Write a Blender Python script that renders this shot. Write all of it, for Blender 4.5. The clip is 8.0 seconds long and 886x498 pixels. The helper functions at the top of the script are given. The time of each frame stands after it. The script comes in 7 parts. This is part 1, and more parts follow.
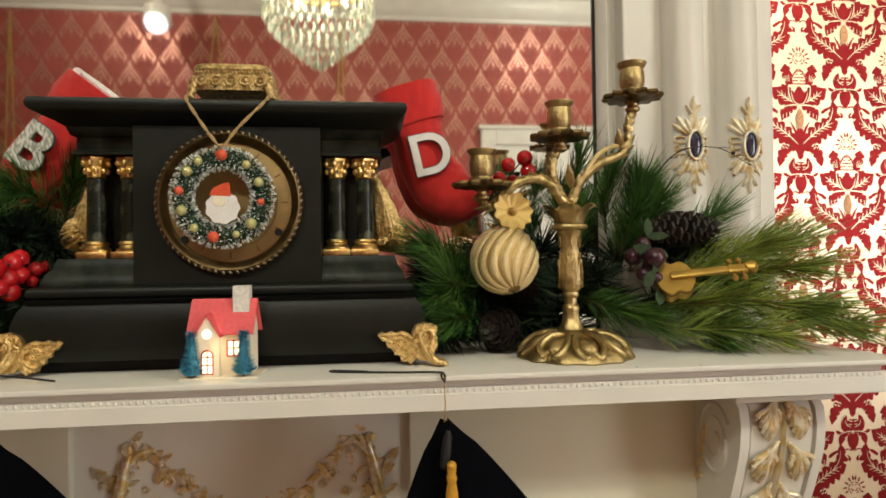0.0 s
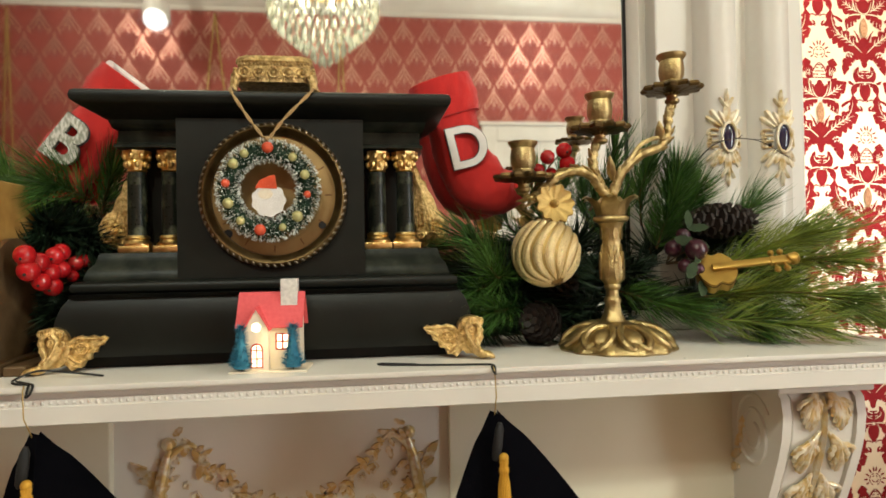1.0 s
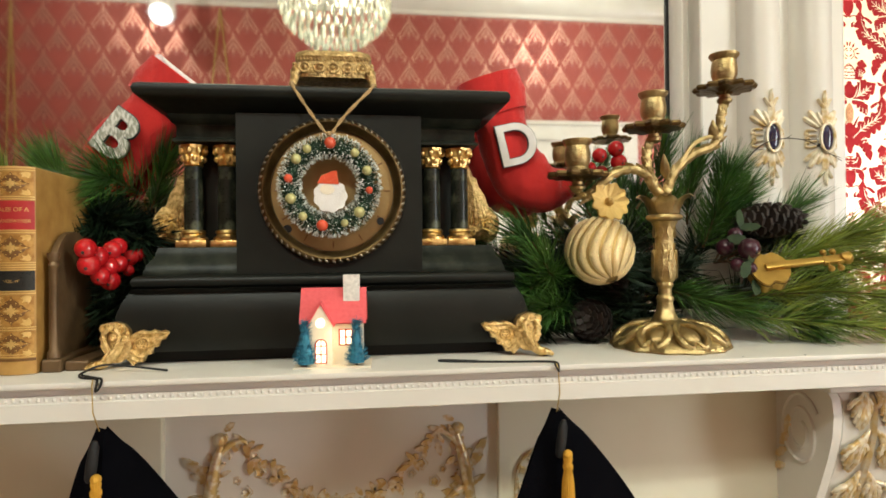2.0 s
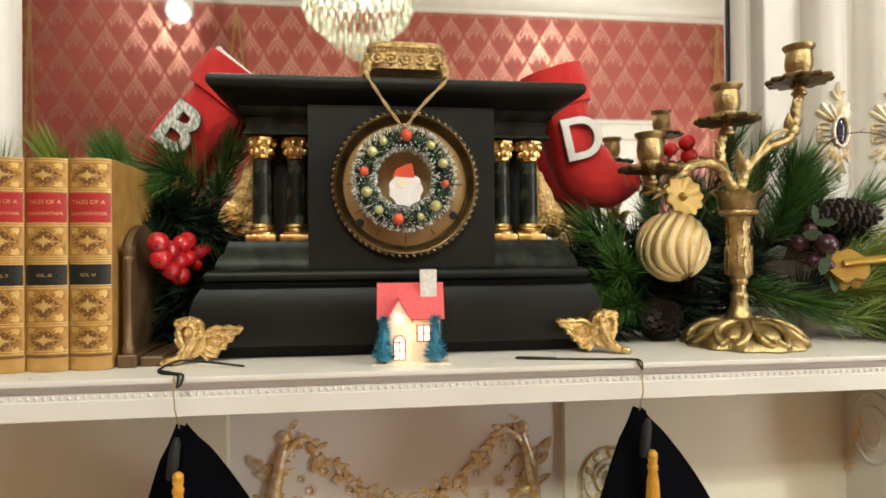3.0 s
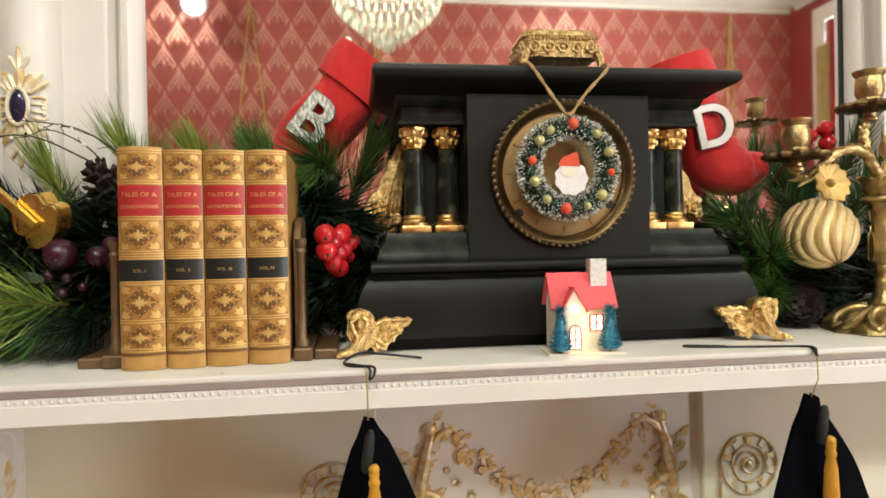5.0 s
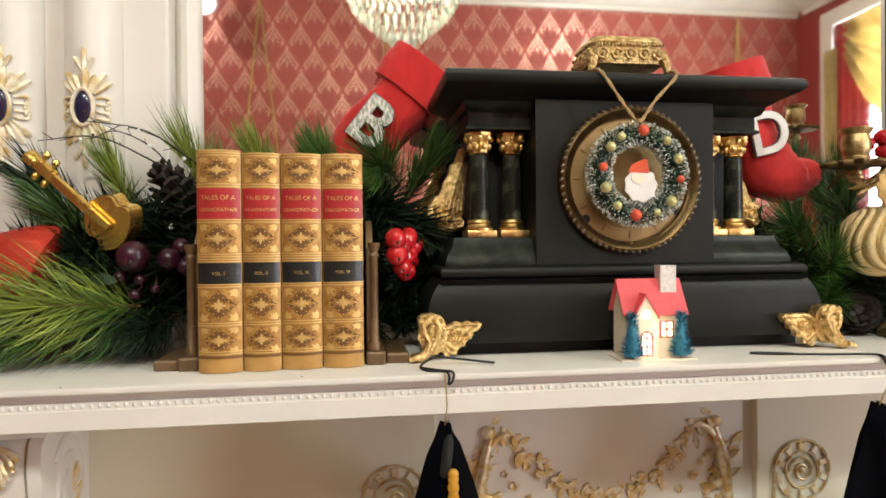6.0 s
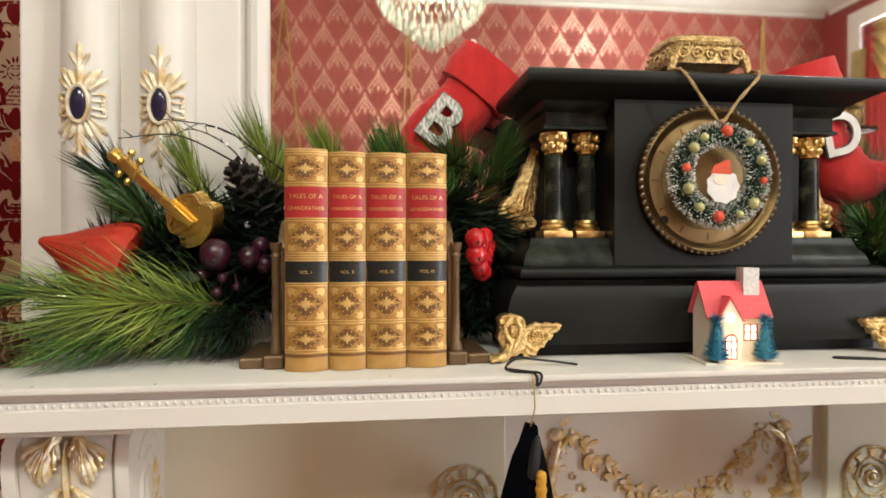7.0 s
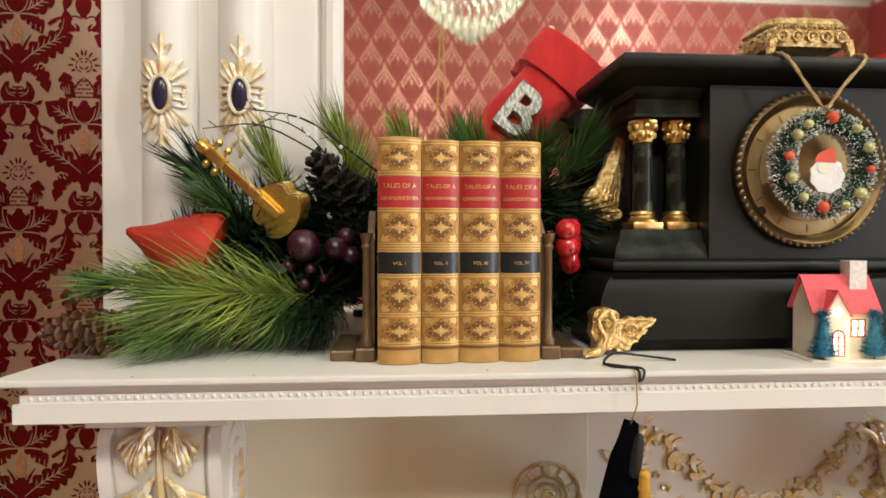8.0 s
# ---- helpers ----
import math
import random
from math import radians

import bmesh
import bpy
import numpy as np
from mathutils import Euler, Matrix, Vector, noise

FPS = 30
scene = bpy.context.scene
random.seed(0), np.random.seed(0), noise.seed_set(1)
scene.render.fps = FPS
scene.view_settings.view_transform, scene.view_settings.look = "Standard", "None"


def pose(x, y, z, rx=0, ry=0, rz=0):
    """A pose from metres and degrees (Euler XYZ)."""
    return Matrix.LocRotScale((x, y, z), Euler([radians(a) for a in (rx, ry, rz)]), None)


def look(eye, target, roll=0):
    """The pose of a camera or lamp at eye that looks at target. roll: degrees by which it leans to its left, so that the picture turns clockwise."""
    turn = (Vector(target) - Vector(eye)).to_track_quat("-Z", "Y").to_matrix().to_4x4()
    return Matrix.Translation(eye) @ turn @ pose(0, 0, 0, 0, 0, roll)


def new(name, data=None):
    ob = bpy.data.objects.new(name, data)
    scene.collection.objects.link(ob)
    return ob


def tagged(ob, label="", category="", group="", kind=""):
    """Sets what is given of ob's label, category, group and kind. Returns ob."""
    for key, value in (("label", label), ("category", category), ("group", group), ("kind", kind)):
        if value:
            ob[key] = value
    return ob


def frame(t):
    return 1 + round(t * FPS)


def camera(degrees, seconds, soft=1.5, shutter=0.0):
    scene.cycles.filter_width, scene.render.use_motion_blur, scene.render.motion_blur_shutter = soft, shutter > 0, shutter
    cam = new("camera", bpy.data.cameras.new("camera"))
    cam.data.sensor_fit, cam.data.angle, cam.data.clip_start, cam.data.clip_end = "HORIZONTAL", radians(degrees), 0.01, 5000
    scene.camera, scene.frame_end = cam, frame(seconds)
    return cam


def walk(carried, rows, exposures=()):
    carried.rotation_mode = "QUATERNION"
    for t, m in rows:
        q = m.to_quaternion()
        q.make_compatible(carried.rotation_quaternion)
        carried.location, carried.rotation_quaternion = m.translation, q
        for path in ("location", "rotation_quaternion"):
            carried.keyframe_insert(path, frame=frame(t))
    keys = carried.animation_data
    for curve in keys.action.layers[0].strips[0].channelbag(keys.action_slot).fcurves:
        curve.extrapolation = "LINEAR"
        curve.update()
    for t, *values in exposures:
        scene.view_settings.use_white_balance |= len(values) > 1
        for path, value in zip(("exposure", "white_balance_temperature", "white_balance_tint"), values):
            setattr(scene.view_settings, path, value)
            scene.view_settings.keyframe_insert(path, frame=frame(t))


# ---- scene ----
cam = camera(70.8, 8.0, 1.7)
METRES, EYE, TILT, LEAN, TURN = 0.56, 1.33, 0.0, 0.0, -7.0
ROWS = [
    (0.0, 0.0, 0.0, 0.0, 0.01, 0.87, 0.78),
    (0.5, -0.044, 0.0061, -0.0047, -0.38, 0.68, 0.9),
    (1.0, -0.096, 0.0043, -0.0081, -0.51, 0.63, 1.05),
    (1.5, -0.1565, 0.0029, -0.0084, -1.05, 0.49, 0.68),
    (3.0, -0.3396, 0.0298, -0.015, -0.35, 0.36, 0.43),
    (3.5, -0.4156, 0.0489, -0.0219, -0.13, 0.1, 0.48),
    (4.0, -0.4927, 0.048, -0.0198, -0.55, -0.13, 0.58),
    (4.5, -0.5683, 0.0416, -0.0181, -0.69, -0.35, 1.2),
    (6.0, -0.7646, 0.038, -0.005, -1.02, -0.36, 0.53),
    (6.5, -0.8214, 0.0374, -0.0024, -0.39, -0.35, 0.1),
    (7.0, -0.8807, 0.043, -0.0032, 0.11, -0.42, 0.06),
    (7.5, -0.9312, 0.0564, -0.0048, 1.53, -0.54, 0.39),
    (8.0, -0.9898, 0.0653, -0.0095, 2.39, -0.89, -0.07),
]
walk(cam, [(t, pose(0, 0, EYE, TILT, LEAN, TURN) @ pose(METRES * x, METRES * y, METRES * z, 90 + pitch, roll, yaw)) for t, x, y, z, yaw, pitch, roll in ROWS],
     [(0.0, -0.35, 6500, 4), (1.5, -0.05, 6350, 3), (3.0, 0.11, 6150, 5), (4.5, 0.24, 6080, 6), (6.0, 0.22, 6050, 9), (8.0, 0.21, 6050, 9)])

# ---- world, lights, exposure ----
scene.view_settings.exposure = 0.0
world = bpy.data.worlds.new("world")
scene.world = world
world.use_nodes = True
world.node_tree.nodes["Background"].inputs[0].default_value = (1.0, 0.9, 0.78, 1)
world.node_tree.nodes["Background"].inputs[1].default_value = 0.02


def lamp(name, kind, m, energy, colour, size, size_y=0.0):
    data = bpy.data.lights.new(name, kind)
    data.energy, data.color = energy, colour
    if kind == "AREA":
        data.size = size
        data.shape = "RECTANGLE" if size_y else "DISK"
        if size_y:
            data.size_y = size_y
    else:
        data.shadow_soft_size = size
    ob = new(name, data)
    ob.matrix_world = m
    return ob


CHX, CHY, CHZ = -0.2, -1.12, 2.178            # lowest drop of the chandelier
lamp("chandelier_light", "POINT", pose(CHX, CHY, CHZ + 0.47), 62, (0.97, 0.94, 0.78), 0.06)
# added fill for the west pilasters; no lamp is known there
lamp("fill_light_a", "AREA", look((-1.0, -1.6, 3.28), (-0.9, 0.6, 0.8)), 25, (0.97, 0.97, 0.90), 0.16)
lamp("spot_light_b", "AREA", look((2.3, -1.5, 3.28), (1.2, 0.6, 0.5)), 43, (0.97, 0.96, 0.84), 0.16)
lamp("spot_light_d", "AREA", look((1.6, -1.9, 3.33), (1.7, -3.1, 2.4)), 19, (0.97, 0.97, 0.84), 0.4)
lamp("spot_light_c", "AREA", look((-1.9, -2.0, 3.33), (-1.7, -3.1, 2.4)), 8, (1.0, 0.9, 0.75), 0.1)
lamp("window_light", "AREA", pose(3.28, -1.98, 1.75, 90, 0, 90), 105, (0.97, 0.97, 1.0), 1.3, 2.35)

# ---- materials ----


def mat(name, colour, rough=0.5, metal=0.0, second=None, scale=30.0, bump=0.1, bump_scale=0.0, mix=0.5, detail=4.0,
        sheen=0.0, coat=0.0, glow=None, glow_strength=0.0, island=0.0, rough_var=0.1, stretch=(1, 1, 1), sharp=0.25, transmission=0.0, ior=1.45, spec=0.5):
    m = bpy.data.materials.new(name)
    m.use_nodes = True
    n, l = m.node_tree.nodes, m.node_tree.links
    p = n["Principled BSDF"]
    p.inputs["Metallic"].default_value = metal
    p.inputs["Sheen Weight"].default_value = sheen
    p.inputs["Coat Weight"].default_value = coat
    p.inputs["Transmission Weight"].default_value = transmission
    p.inputs["IOR"].default_value = ior
    p.inputs["Specular IOR Level"].default_value = spec
    co = n.new("ShaderNodeTexCoord")
    mp = n.new("ShaderNodeMapping")
    mp.inputs["Scale"].default_value = stretch
    l.new(co.outputs["Object"], mp.inputs["Vector"])
    big = n.new("ShaderNodeTexNoise")
    big.inputs["Scale"].default_value, big.inputs["Detail"].default_value = scale, detail
    l.new(mp.outputs[0], big.inputs["Vector"])
    second = second or tuple(c * 0.72 for c in colour)
    ramp = n.new("ShaderNodeValToRGB")
    ramp.color_ramp.elements[0].position, ramp.color_ramp.elements[1].position = mix - sharp, mix + sharp
    ramp.color_ramp.elements[0].color, ramp.color_ramp.elements[1].color = (*second, 1), (*colour, 1)
    l.new(big.outputs["Fac"], ramp.inputs["Fac"])
    out = ramp.outputs["Color"]
    if island:
        geo = n.new("ShaderNodeNewGeometry")
        hsv = n.new("ShaderNodeHueSaturation")
        mr = n.new("ShaderNodeMapRange")
        mr.inputs["To Min"].default_value, mr.inputs["To Max"].default_value = 1 - island, 1 + island
        l.new(geo.outputs["Random Per Island"], mr.inputs["Value"])
        l.new(mr.outputs[0], hsv.inputs["Value"])
        l.new(out, hsv.inputs["Color"])
        out = hsv.outputs["Color"]
    l.new(out, p.inputs["Base Color"])
    fine = n.new("ShaderNodeTexNoise")
    fine.inputs["Scale"].default_value, fine.inputs["Detail"].default_value = bump_scale or scale * 6, 3
    l.new(mp.outputs[0], fine.inputs["Vector"])
    rr = n.new("ShaderNodeMapRange")
    rr.inputs["To Min"].default_value, rr.inputs["To Max"].default_value = max(0.02, rough - rough_var), min(1, rough + rough_var)
    l.new(fine.outputs["Fac"], rr.inputs["Value"])
    l.new(rr.outputs[0], p.inputs["Roughness"])
    if bump:
        b = n.new("ShaderNodeBump")
        b.inputs["Strength"].default_value, b.inputs["Distance"].default_value = bump, 0.002
        l.new(fine.outputs["Fac"], b.inputs["Height"])
        l.new(b.outputs[0], p.inputs["Normal"])
    if glow:
        p.inputs["Emission Color"].default_value = (*glow, 1)
        p.inputs["Emission Strength"].default_value = glow_strength
    return m


WHITE = mat("white_gloss_paint", (0.73, 0.70, 0.64), 0.34, second=(0.67, 0.635, 0.57), scale=9, bump=0.06, bump_scale=60, coat=0.15)
CREAM = mat("cream_mantel_paint", (0.74, 0.705, 0.565), 0.4, second=(0.67, 0.625, 0.48), scale=7, bump=0.08, bump_scale=50)
CONETAN = mat("stippled_tan_wallpaper", (0.62, 0.36, 0.18), 0.4, 0.6, second=(0.40, 0.17, 0.08), scale=500, bump=0.1, sharp=0.15)
GROUND = mat("gold_cream_wallpaper_ground", (0.80, 0.68, 0.48), 0.34, 0.92, second=(0.73, 0.60, 0.39), scale=14, bump=0.05, bump_scale=300)
FLOCK = mat("red_wallpaper_flock", (0.25, 0.018, 0.019), 0.34, 0.95, second=(0.20, 0.013, 0.015), scale=40, bump=0.15, bump_scale=700)
CEIL = mat("cream_embossed_ceiling", (0.72, 0.70, 0.60), 0.7, second=(0.55, 0.53, 0.42), scale=14, bump=1.0, bump_scale=22)
REDPLAIN = mat("plain_red_wall", (0.29, 0.055, 0.042), 0.55, second=(0.25, 0.02, 0.02), scale=6, bump=0.05)
# the floor is unseen; pale so that light bounces up under the shelf
FLOORW = mat("pale_bounce_floor", (0.44, 0.36, 0.26), 0.4, scale=5, stretch=(1, 8, 1), bump=0.1)
MIRROR = mat("silvered_mirror", (0.92, 0.92, 0.90), 0.03, 1.0, second=(0.92, 0.92, 0.90), bump=0, rough_var=0.01)
BLACKW = mat("black_enamelled_wood", (0.0125, 0.0135, 0.0105), 0.42, second=(0.007, 0.0078, 0.006), scale=20, spec=0.26, bump=0.05, bump_scale=160, rough_var=0.08)
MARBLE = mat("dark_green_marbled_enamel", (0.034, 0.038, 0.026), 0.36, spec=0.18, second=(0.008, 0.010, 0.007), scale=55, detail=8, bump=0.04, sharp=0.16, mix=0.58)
SHAFT = mat("veined_black_marble", (0.13, 0.135, 0.085), 0.3, spec=0.35, second=(0.010, 0.012, 0.008), scale=60, detail=8, bump=0.04, sharp=0.12, mix=0.62)
GILT = mat("gilt_metal", (0.90, 0.66, 0.28), 0.32, 1.0, second=(0.58, 0.36, 0.11), scale=120, bump=0.25, bump_scale=420, sharp=0.2)
BRASS = mat("aged_brass", (0.62, 0.48, 0.23), 0.38, 0.95, second=(0.28, 0.20, 0.08), scale=70, bump=0.5, bump_scale=330)
BRONZE = mat("dark_aged_brass", (0.20, 0.13, 0.055), 0.42, 1.0, second=(0.08, 0.05, 0.02), scale=60, bump=0.25, bump_scale=300)
DIAL = mat("tarnished_dial_brass", (0.40, 0.28, 0.12), 0.42, 0.6, second=(0.25, 0.165, 0.065), scale=28, bump=0.08, bump_scale=260)
CRYSTAL = mat("crystal_glass", (0.56, 0.55, 0.47), 0.06, second=(0.36, 0.35, 0.28), bump=0, rough_var=0.02, transmission=0.55, ior=1.6)
GILTPLASTER = mat("worn_gilt_plaster", (0.74, 0.57, 0.28), 0.40, 0.45, second=(0.80, 0.74, 0.62), scale=75, bump=0.25, bump_scale=300, mix=0.46, sharp=0.1)
LEATHER = mat("tan_calf_leather", (0.51, 0.30, 0.085), 0.42, second=(0.35, 0.175, 0.04), scale=60, bump=0.12, bump_scale=500, coat=0.1)
TOOLING = mat("gold_tooling", (0.80, 0.57, 0.22), 0.44, 0.5, second=(0.60, 0.38, 0.11), scale=150, bump=0.1)
TOOLGROUND = mat("worn_gold_ground", (0.52, 0.29, 0.075), 0.42, 0.25, second=(0.32, 0.15, 0.032), scale=160, bump=0.15, bump_scale=700, sharp=0.15)
TOOLDARK = mat("brown_tooling", (0.19, 0.088, 0.022), 0.48, second=(0.13, 0.056, 0.014), scale=150, bump=0.1)
REDLEATHER = mat("red_leather_label", (0.42, 0.03, 0.03), 0.36, second=(0.33, 0.02, 0.022), scale=90, bump=0.1, bump_scale=600)
BLACKLEATHER = mat("black_leather_label", (0.02, 0.022, 0.02), 0.3, scale=90, bump=0.1, bump_scale=600)
PAGES = mat("book_page_edges", (0.62, 0.50, 0.32), 0.7, scale=20, stretch=(60, 1, 1), bump=0.2)
BOOKEND = mat("brown_bronze_bookend", (0.20, 0.125, 0.06), 0.42, 0.35, second=(0.11, 0.065, 0.03), scale=60, bump=0.15, bump_scale=240)
CARD = mat("cream_glitter_card", (0.82, 0.74, 0.60), 0.75, second=(0.78, 0.68, 0.52), scale=200, bump=0.2, bump_scale=900)
ROOFRED = mat("pink_red_glitter_card", (0.80, 0.13, 0.14), 0.6, second=(0.72, 0.09, 0.10), scale=300, bump=0.3, bump_scale=1500)
CHIMNEY = mat("white_glitter_card", (0.80, 0.77, 0.72), 0.7, scale=300, bump=0.3, bump_scale=1500)
LITPAPER = mat("lit_paper_window", (0.9, 0.8, 0.55), 0.7, glow=(1.0, 0.84, 0.55), glow_strength=3.2, bump=0)
REDTRIM = mat("red_card_trim", (0.55, 0.06, 0.04), 0.6, scale=200, bump=0.1)
BLUEBRUSH = mat("blue_bottle_brush", (0.05, 0.24, 0.34), 0.6, second=(0.02, 0.13, 0.22), scale=200, island=0.5, bump=0)
GREENBRUSH = mat("dark_green_bristle", (0.025, 0.075, 0.035), 0.6, second=(0.015, 0.05, 0.025), scale=200, island=0.5, bump=0)
SNOW = mat("artificial_snow", (0.82, 0.84, 0.80), 0.8, second=(0.72, 0.76, 0.70), scale=300, bump=0.2, bump_scale=900)
TWINE = mat("jute_twine", (0.50, 0.34, 0.16), 0.85, second=(0.33, 0.21, 0.09), scale=300, bump=0.5, bump_scale=900)
PEARLGREEN = mat("pearl_green_bead", (0.60, 0.58, 0.26), 0.20, 0.35, scale=40, bump=0)
CORAL = mat("coral_red_bead", (0.75, 0.11, 0.05), 0.25, scale=60, bump=0.1)
FELTRED = mat("red_knit_wool", (0.64, 0.022, 0.018), 0.9, second=(0.48, 0.012, 0.012), scale=30, bump=0.6, bump_scale=450, sheen=0.25, stretch=(3, 3, 1))
FELTWHITE = mat("white_felt", (0.80, 0.77, 0.74), 0.9, second=(0.70, 0.66, 0.62), scale=90, bump=0.3, bump_scale=700, sheen=0.2)
FELTGREY = mat("grey_felt_edge", (0.10, 0.10, 0.10), 0.9, scale=90, bump=0.3)
GLITTERGREY = mat("silver_striped_felt", (0.74, 0.73, 0.68), 0.55, second=(0.34, 0.35, 0.28), scale=10, stretch=(30, 1, 12), bump=0.2, mix=0.5, sharp=0.06)
VELVET = mat("black_velvet", (0.0035, 0.0035, 0.005), 0.95, second=(0.0025, 0.0025, 0.0035), scale=30, bump=0.3, bump_scale=500, spec=0.02)
TASSEL = mat("gold_silk_tassel", (0.75, 0.42, 0.05), 0.45, 0.2, second=(0.55, 0.27, 0.02), scale=100, stretch=(8, 8, 1), bump=0.5, bump_scale=300)
BLACKCORD = mat("black_cord", (0.012, 0.012, 0.012), 0.6, scale=200, bump=0.3)
THREAD = mat("gold_thread", (0.55, 0.38, 0.12), 0.4, 0.5, scale=200, bump=0)
NEEDLE = mat("pine_needle", (0.095, 0.20, 0.032), 0.40, second=(0.022, 0.075, 0.017), scale=18, island=0.55, bump=0, coat=0.1)
NEEDLELIGHT = mat("yellow_green_pine_needle", (0.27, 0.32, 0.042), 0.42, second=(0.07, 0.14, 0.020), scale=18, island=0.5, bump=0, coat=0.1)
# needle green darkened for the shade deep in the garlands
NEEDLESHADE = mat("shaded_pine_needle", (0.016, 0.035, 0.014), 0.5, second=(0.008, 0.018, 0.009), scale=18, island=0.5, bump=0)
STEM = mat("brown_wire_stem", (0.16, 0.09, 0.035), 0.7, scale=90, bump=0.3)
CONE = mat("pine_cone_scale", (0.022, 0.012, 0.008), 0.6, second=(0.010, 0.006, 0.004), scale=90, island=0.4, bump=0.3)
CONELIGHT = mat("pale_brown_cone_scale", (0.13, 0.050, 0.018), 0.55, second=(0.05, 0.019, 0.008), scale=90, island=0.4, bump=0.3)
BERRY = mat("shiny_red_berry", (0.58, 0.016, 0.020), 0.12, second=(0.36, 0.006, 0.01), scale=60, bump=0.05, coat=0.6)
GRAPE = mat("plum_grape", (0.055, 0.009, 0.022), 0.3, second=(0.020, 0.004, 0.011), scale=60, bump=0.05, coat=0.25)
GLITTERGOLD = mat("champagne_glitter", (1.0, 0.84, 0.50), 0.30, 0.9, second=(0.86, 0.66, 0.32), scale=900, bump=0.7, bump_scale=1300)
GOLDPAINT = mat("matt_gold_paint", (0.58, 0.37, 0.09), 0.34, 0.75, second=(0.42, 0.26, 0.06), scale=60, bump=0.1)
BRIGHTGOLD = mat("bright_gold_lacquer", (0.86, 0.60, 0.16), 0.26, 0.85, second=(0.70, 0.46, 0.11), scale=9, bump=0.05)
REDGLITTER = mat("red_glitter_glass", (0.62, 0.055, 0.022), 0.38, 0.3, second=(0.42, 0.02, 0.01), scale=500, bump=0.6, bump_scale=1300)
JEWEL = mat("dark_blue_enamel", (0.015, 0.015, 0.06), 0.1, second=(0.02, 0.018, 0.03), scale=60, bump=0, coat=0.6)
LEAFGREEN = mat("dusty_green_leaf", (0.030, 0.055, 0.014), 0.75, second=(0.012, 0.026, 0.008), scale=60, bump=0.2)
CURTAINRED = mat("red_satin_curtain", (0.30, 0.035, 0.025), 0.35, second=(0.22, 0.02, 0.018), scale=12, bump=0.05, sheen=0.2)
CURTAINGOLD = mat("gold_satin_swag", (0.60, 0.49, 0.22), 0.5, second=(0.46, 0.35, 0.12), scale=14, bump=0.1, sheen=0.2)
# slight glow of the sheer stands for daylight coming through it
SHEER = mat("white_sheer_daylight_glow", (0.75, 0.74, 0.68), 0.8, scale=10, stretch=(1, 30, 1), bump=0.1, glow=(1, 0.97, 0.9), glow_strength=0.25)
BULB = mat("lit_bulb_glass", (1, 0.9, 0.7), 0.4, glow=(1.0, 0.85, 0.6), glow_strength=4.0, bump=0)
BULB2 = mat("lit_diffuser", (1, 1, 1), 0.4, glow=(0.92, 0.95, 1.0), glow_strength=1.6, bump=0)
REDPAPER = mat("red_satin_wallpaper", (0.38, 0.092, 0.075), 0.55, 0.0, spec=0.3, second=(0.32, 0.070, 0.058), scale=10, bump=0.05, bump_scale=300)
MAUVE = mat("mauve_wallpaper_infill", (0.40, 0.15, 0.13), 0.45, 0.3, spec=0.3, second=(0.33, 0.09, 0.085), scale=60, bump=0.05)
PALEPATTERN = mat("pale_wallpaper_pattern", (0.64, 0.34, 0.26), 0.36, 0.55, second=(0.50, 0.22, 0.17), scale=45, bump=0.05, bump_scale=300)
ANTIQUE = mat("antique_gilt_relief", (0.62, 0.45, 0.19), 0.36, 0.6, second=(0.78, 0.73, 0.60), scale=110, bump=0.35, bump_scale=350, mix=0.47, sharp=0.1)
MOUNT = mat("cream_and_gilt_plaster", (0.80, 0.73, 0.56), 0.40, 0.15, second=(0.55, 0.38, 0.14), scale=80, bump=0.2, bump_scale=300, mix=0.45, sharp=0.12)
DEEPGOLD = mat("matt_deep_gold", (0.52, 0.36, 0.12), 0.45, 0.7, second=(0.40, 0.26, 0.08), scale=300, bump=0.4, bump_scale=900)
FILIGREE = mat("filigree_gilt", (0.78, 0.58, 0.27), 0.40, 0.95, second=(0.34, 0.22, 0.08), scale=230, bump=1.0, bump_scale=420, sharp=0.16)
# darker second tone mimics shade in the crevices of the casting
CASTGILT = mat("cast_gilt_shaded_crevices", (0.92, 0.70, 0.33), 0.36, 0.95, second=(0.46, 0.28, 0.08), scale=230, bump=1.0, bump_scale=420, sharp=0.18, mix=0.46)
PEWTER = mat("worn_pewter_brass", (0.42, 0.36, 0.27), 0.42, 0.9, second=(0.20, 0.15, 0.09), scale=120, bump=0.3)
PALEGOLD = mat("pale_gold_fabric", (0.52, 0.36, 0.13), 0.4, 0.75, second=(0.46, 0.31, 0.10), scale=90, bump=0.3, bump_scale=600)
DARKCANVAS = mat("dark_canvas", (0.05, 0.04, 0.03), 0.6, scale=8, bump=0.1)

# ---- mesh helpers ----
BASES = {}


def thing(name, p, label, category, group=""):
    ob = new(name)
    ob.empty_display_size = 0.02
    ob.location = p
    BASES[ob.name] = Vector(p)
    return tagged(ob, label, category, group)


def mesh_of(name, bm, material, smooth=True):
    me = bpy.data.meshes.new(name)
    if isinstance(bm, tuple):
        me.from_pydata(bm[0], [], bm[1])
    else:
        bmesh.ops.recalc_face_normals(bm, faces=bm.faces)
        bm.to_mesh(me)
        bm.free()
    if smooth:
        me.polygons.foreach_set("use_smooth", [True] * len(me.polygons))
    me.materials.append(material)
    if smooth:
        me.set_sharp_from_angle(angle=radians(38))
    return me


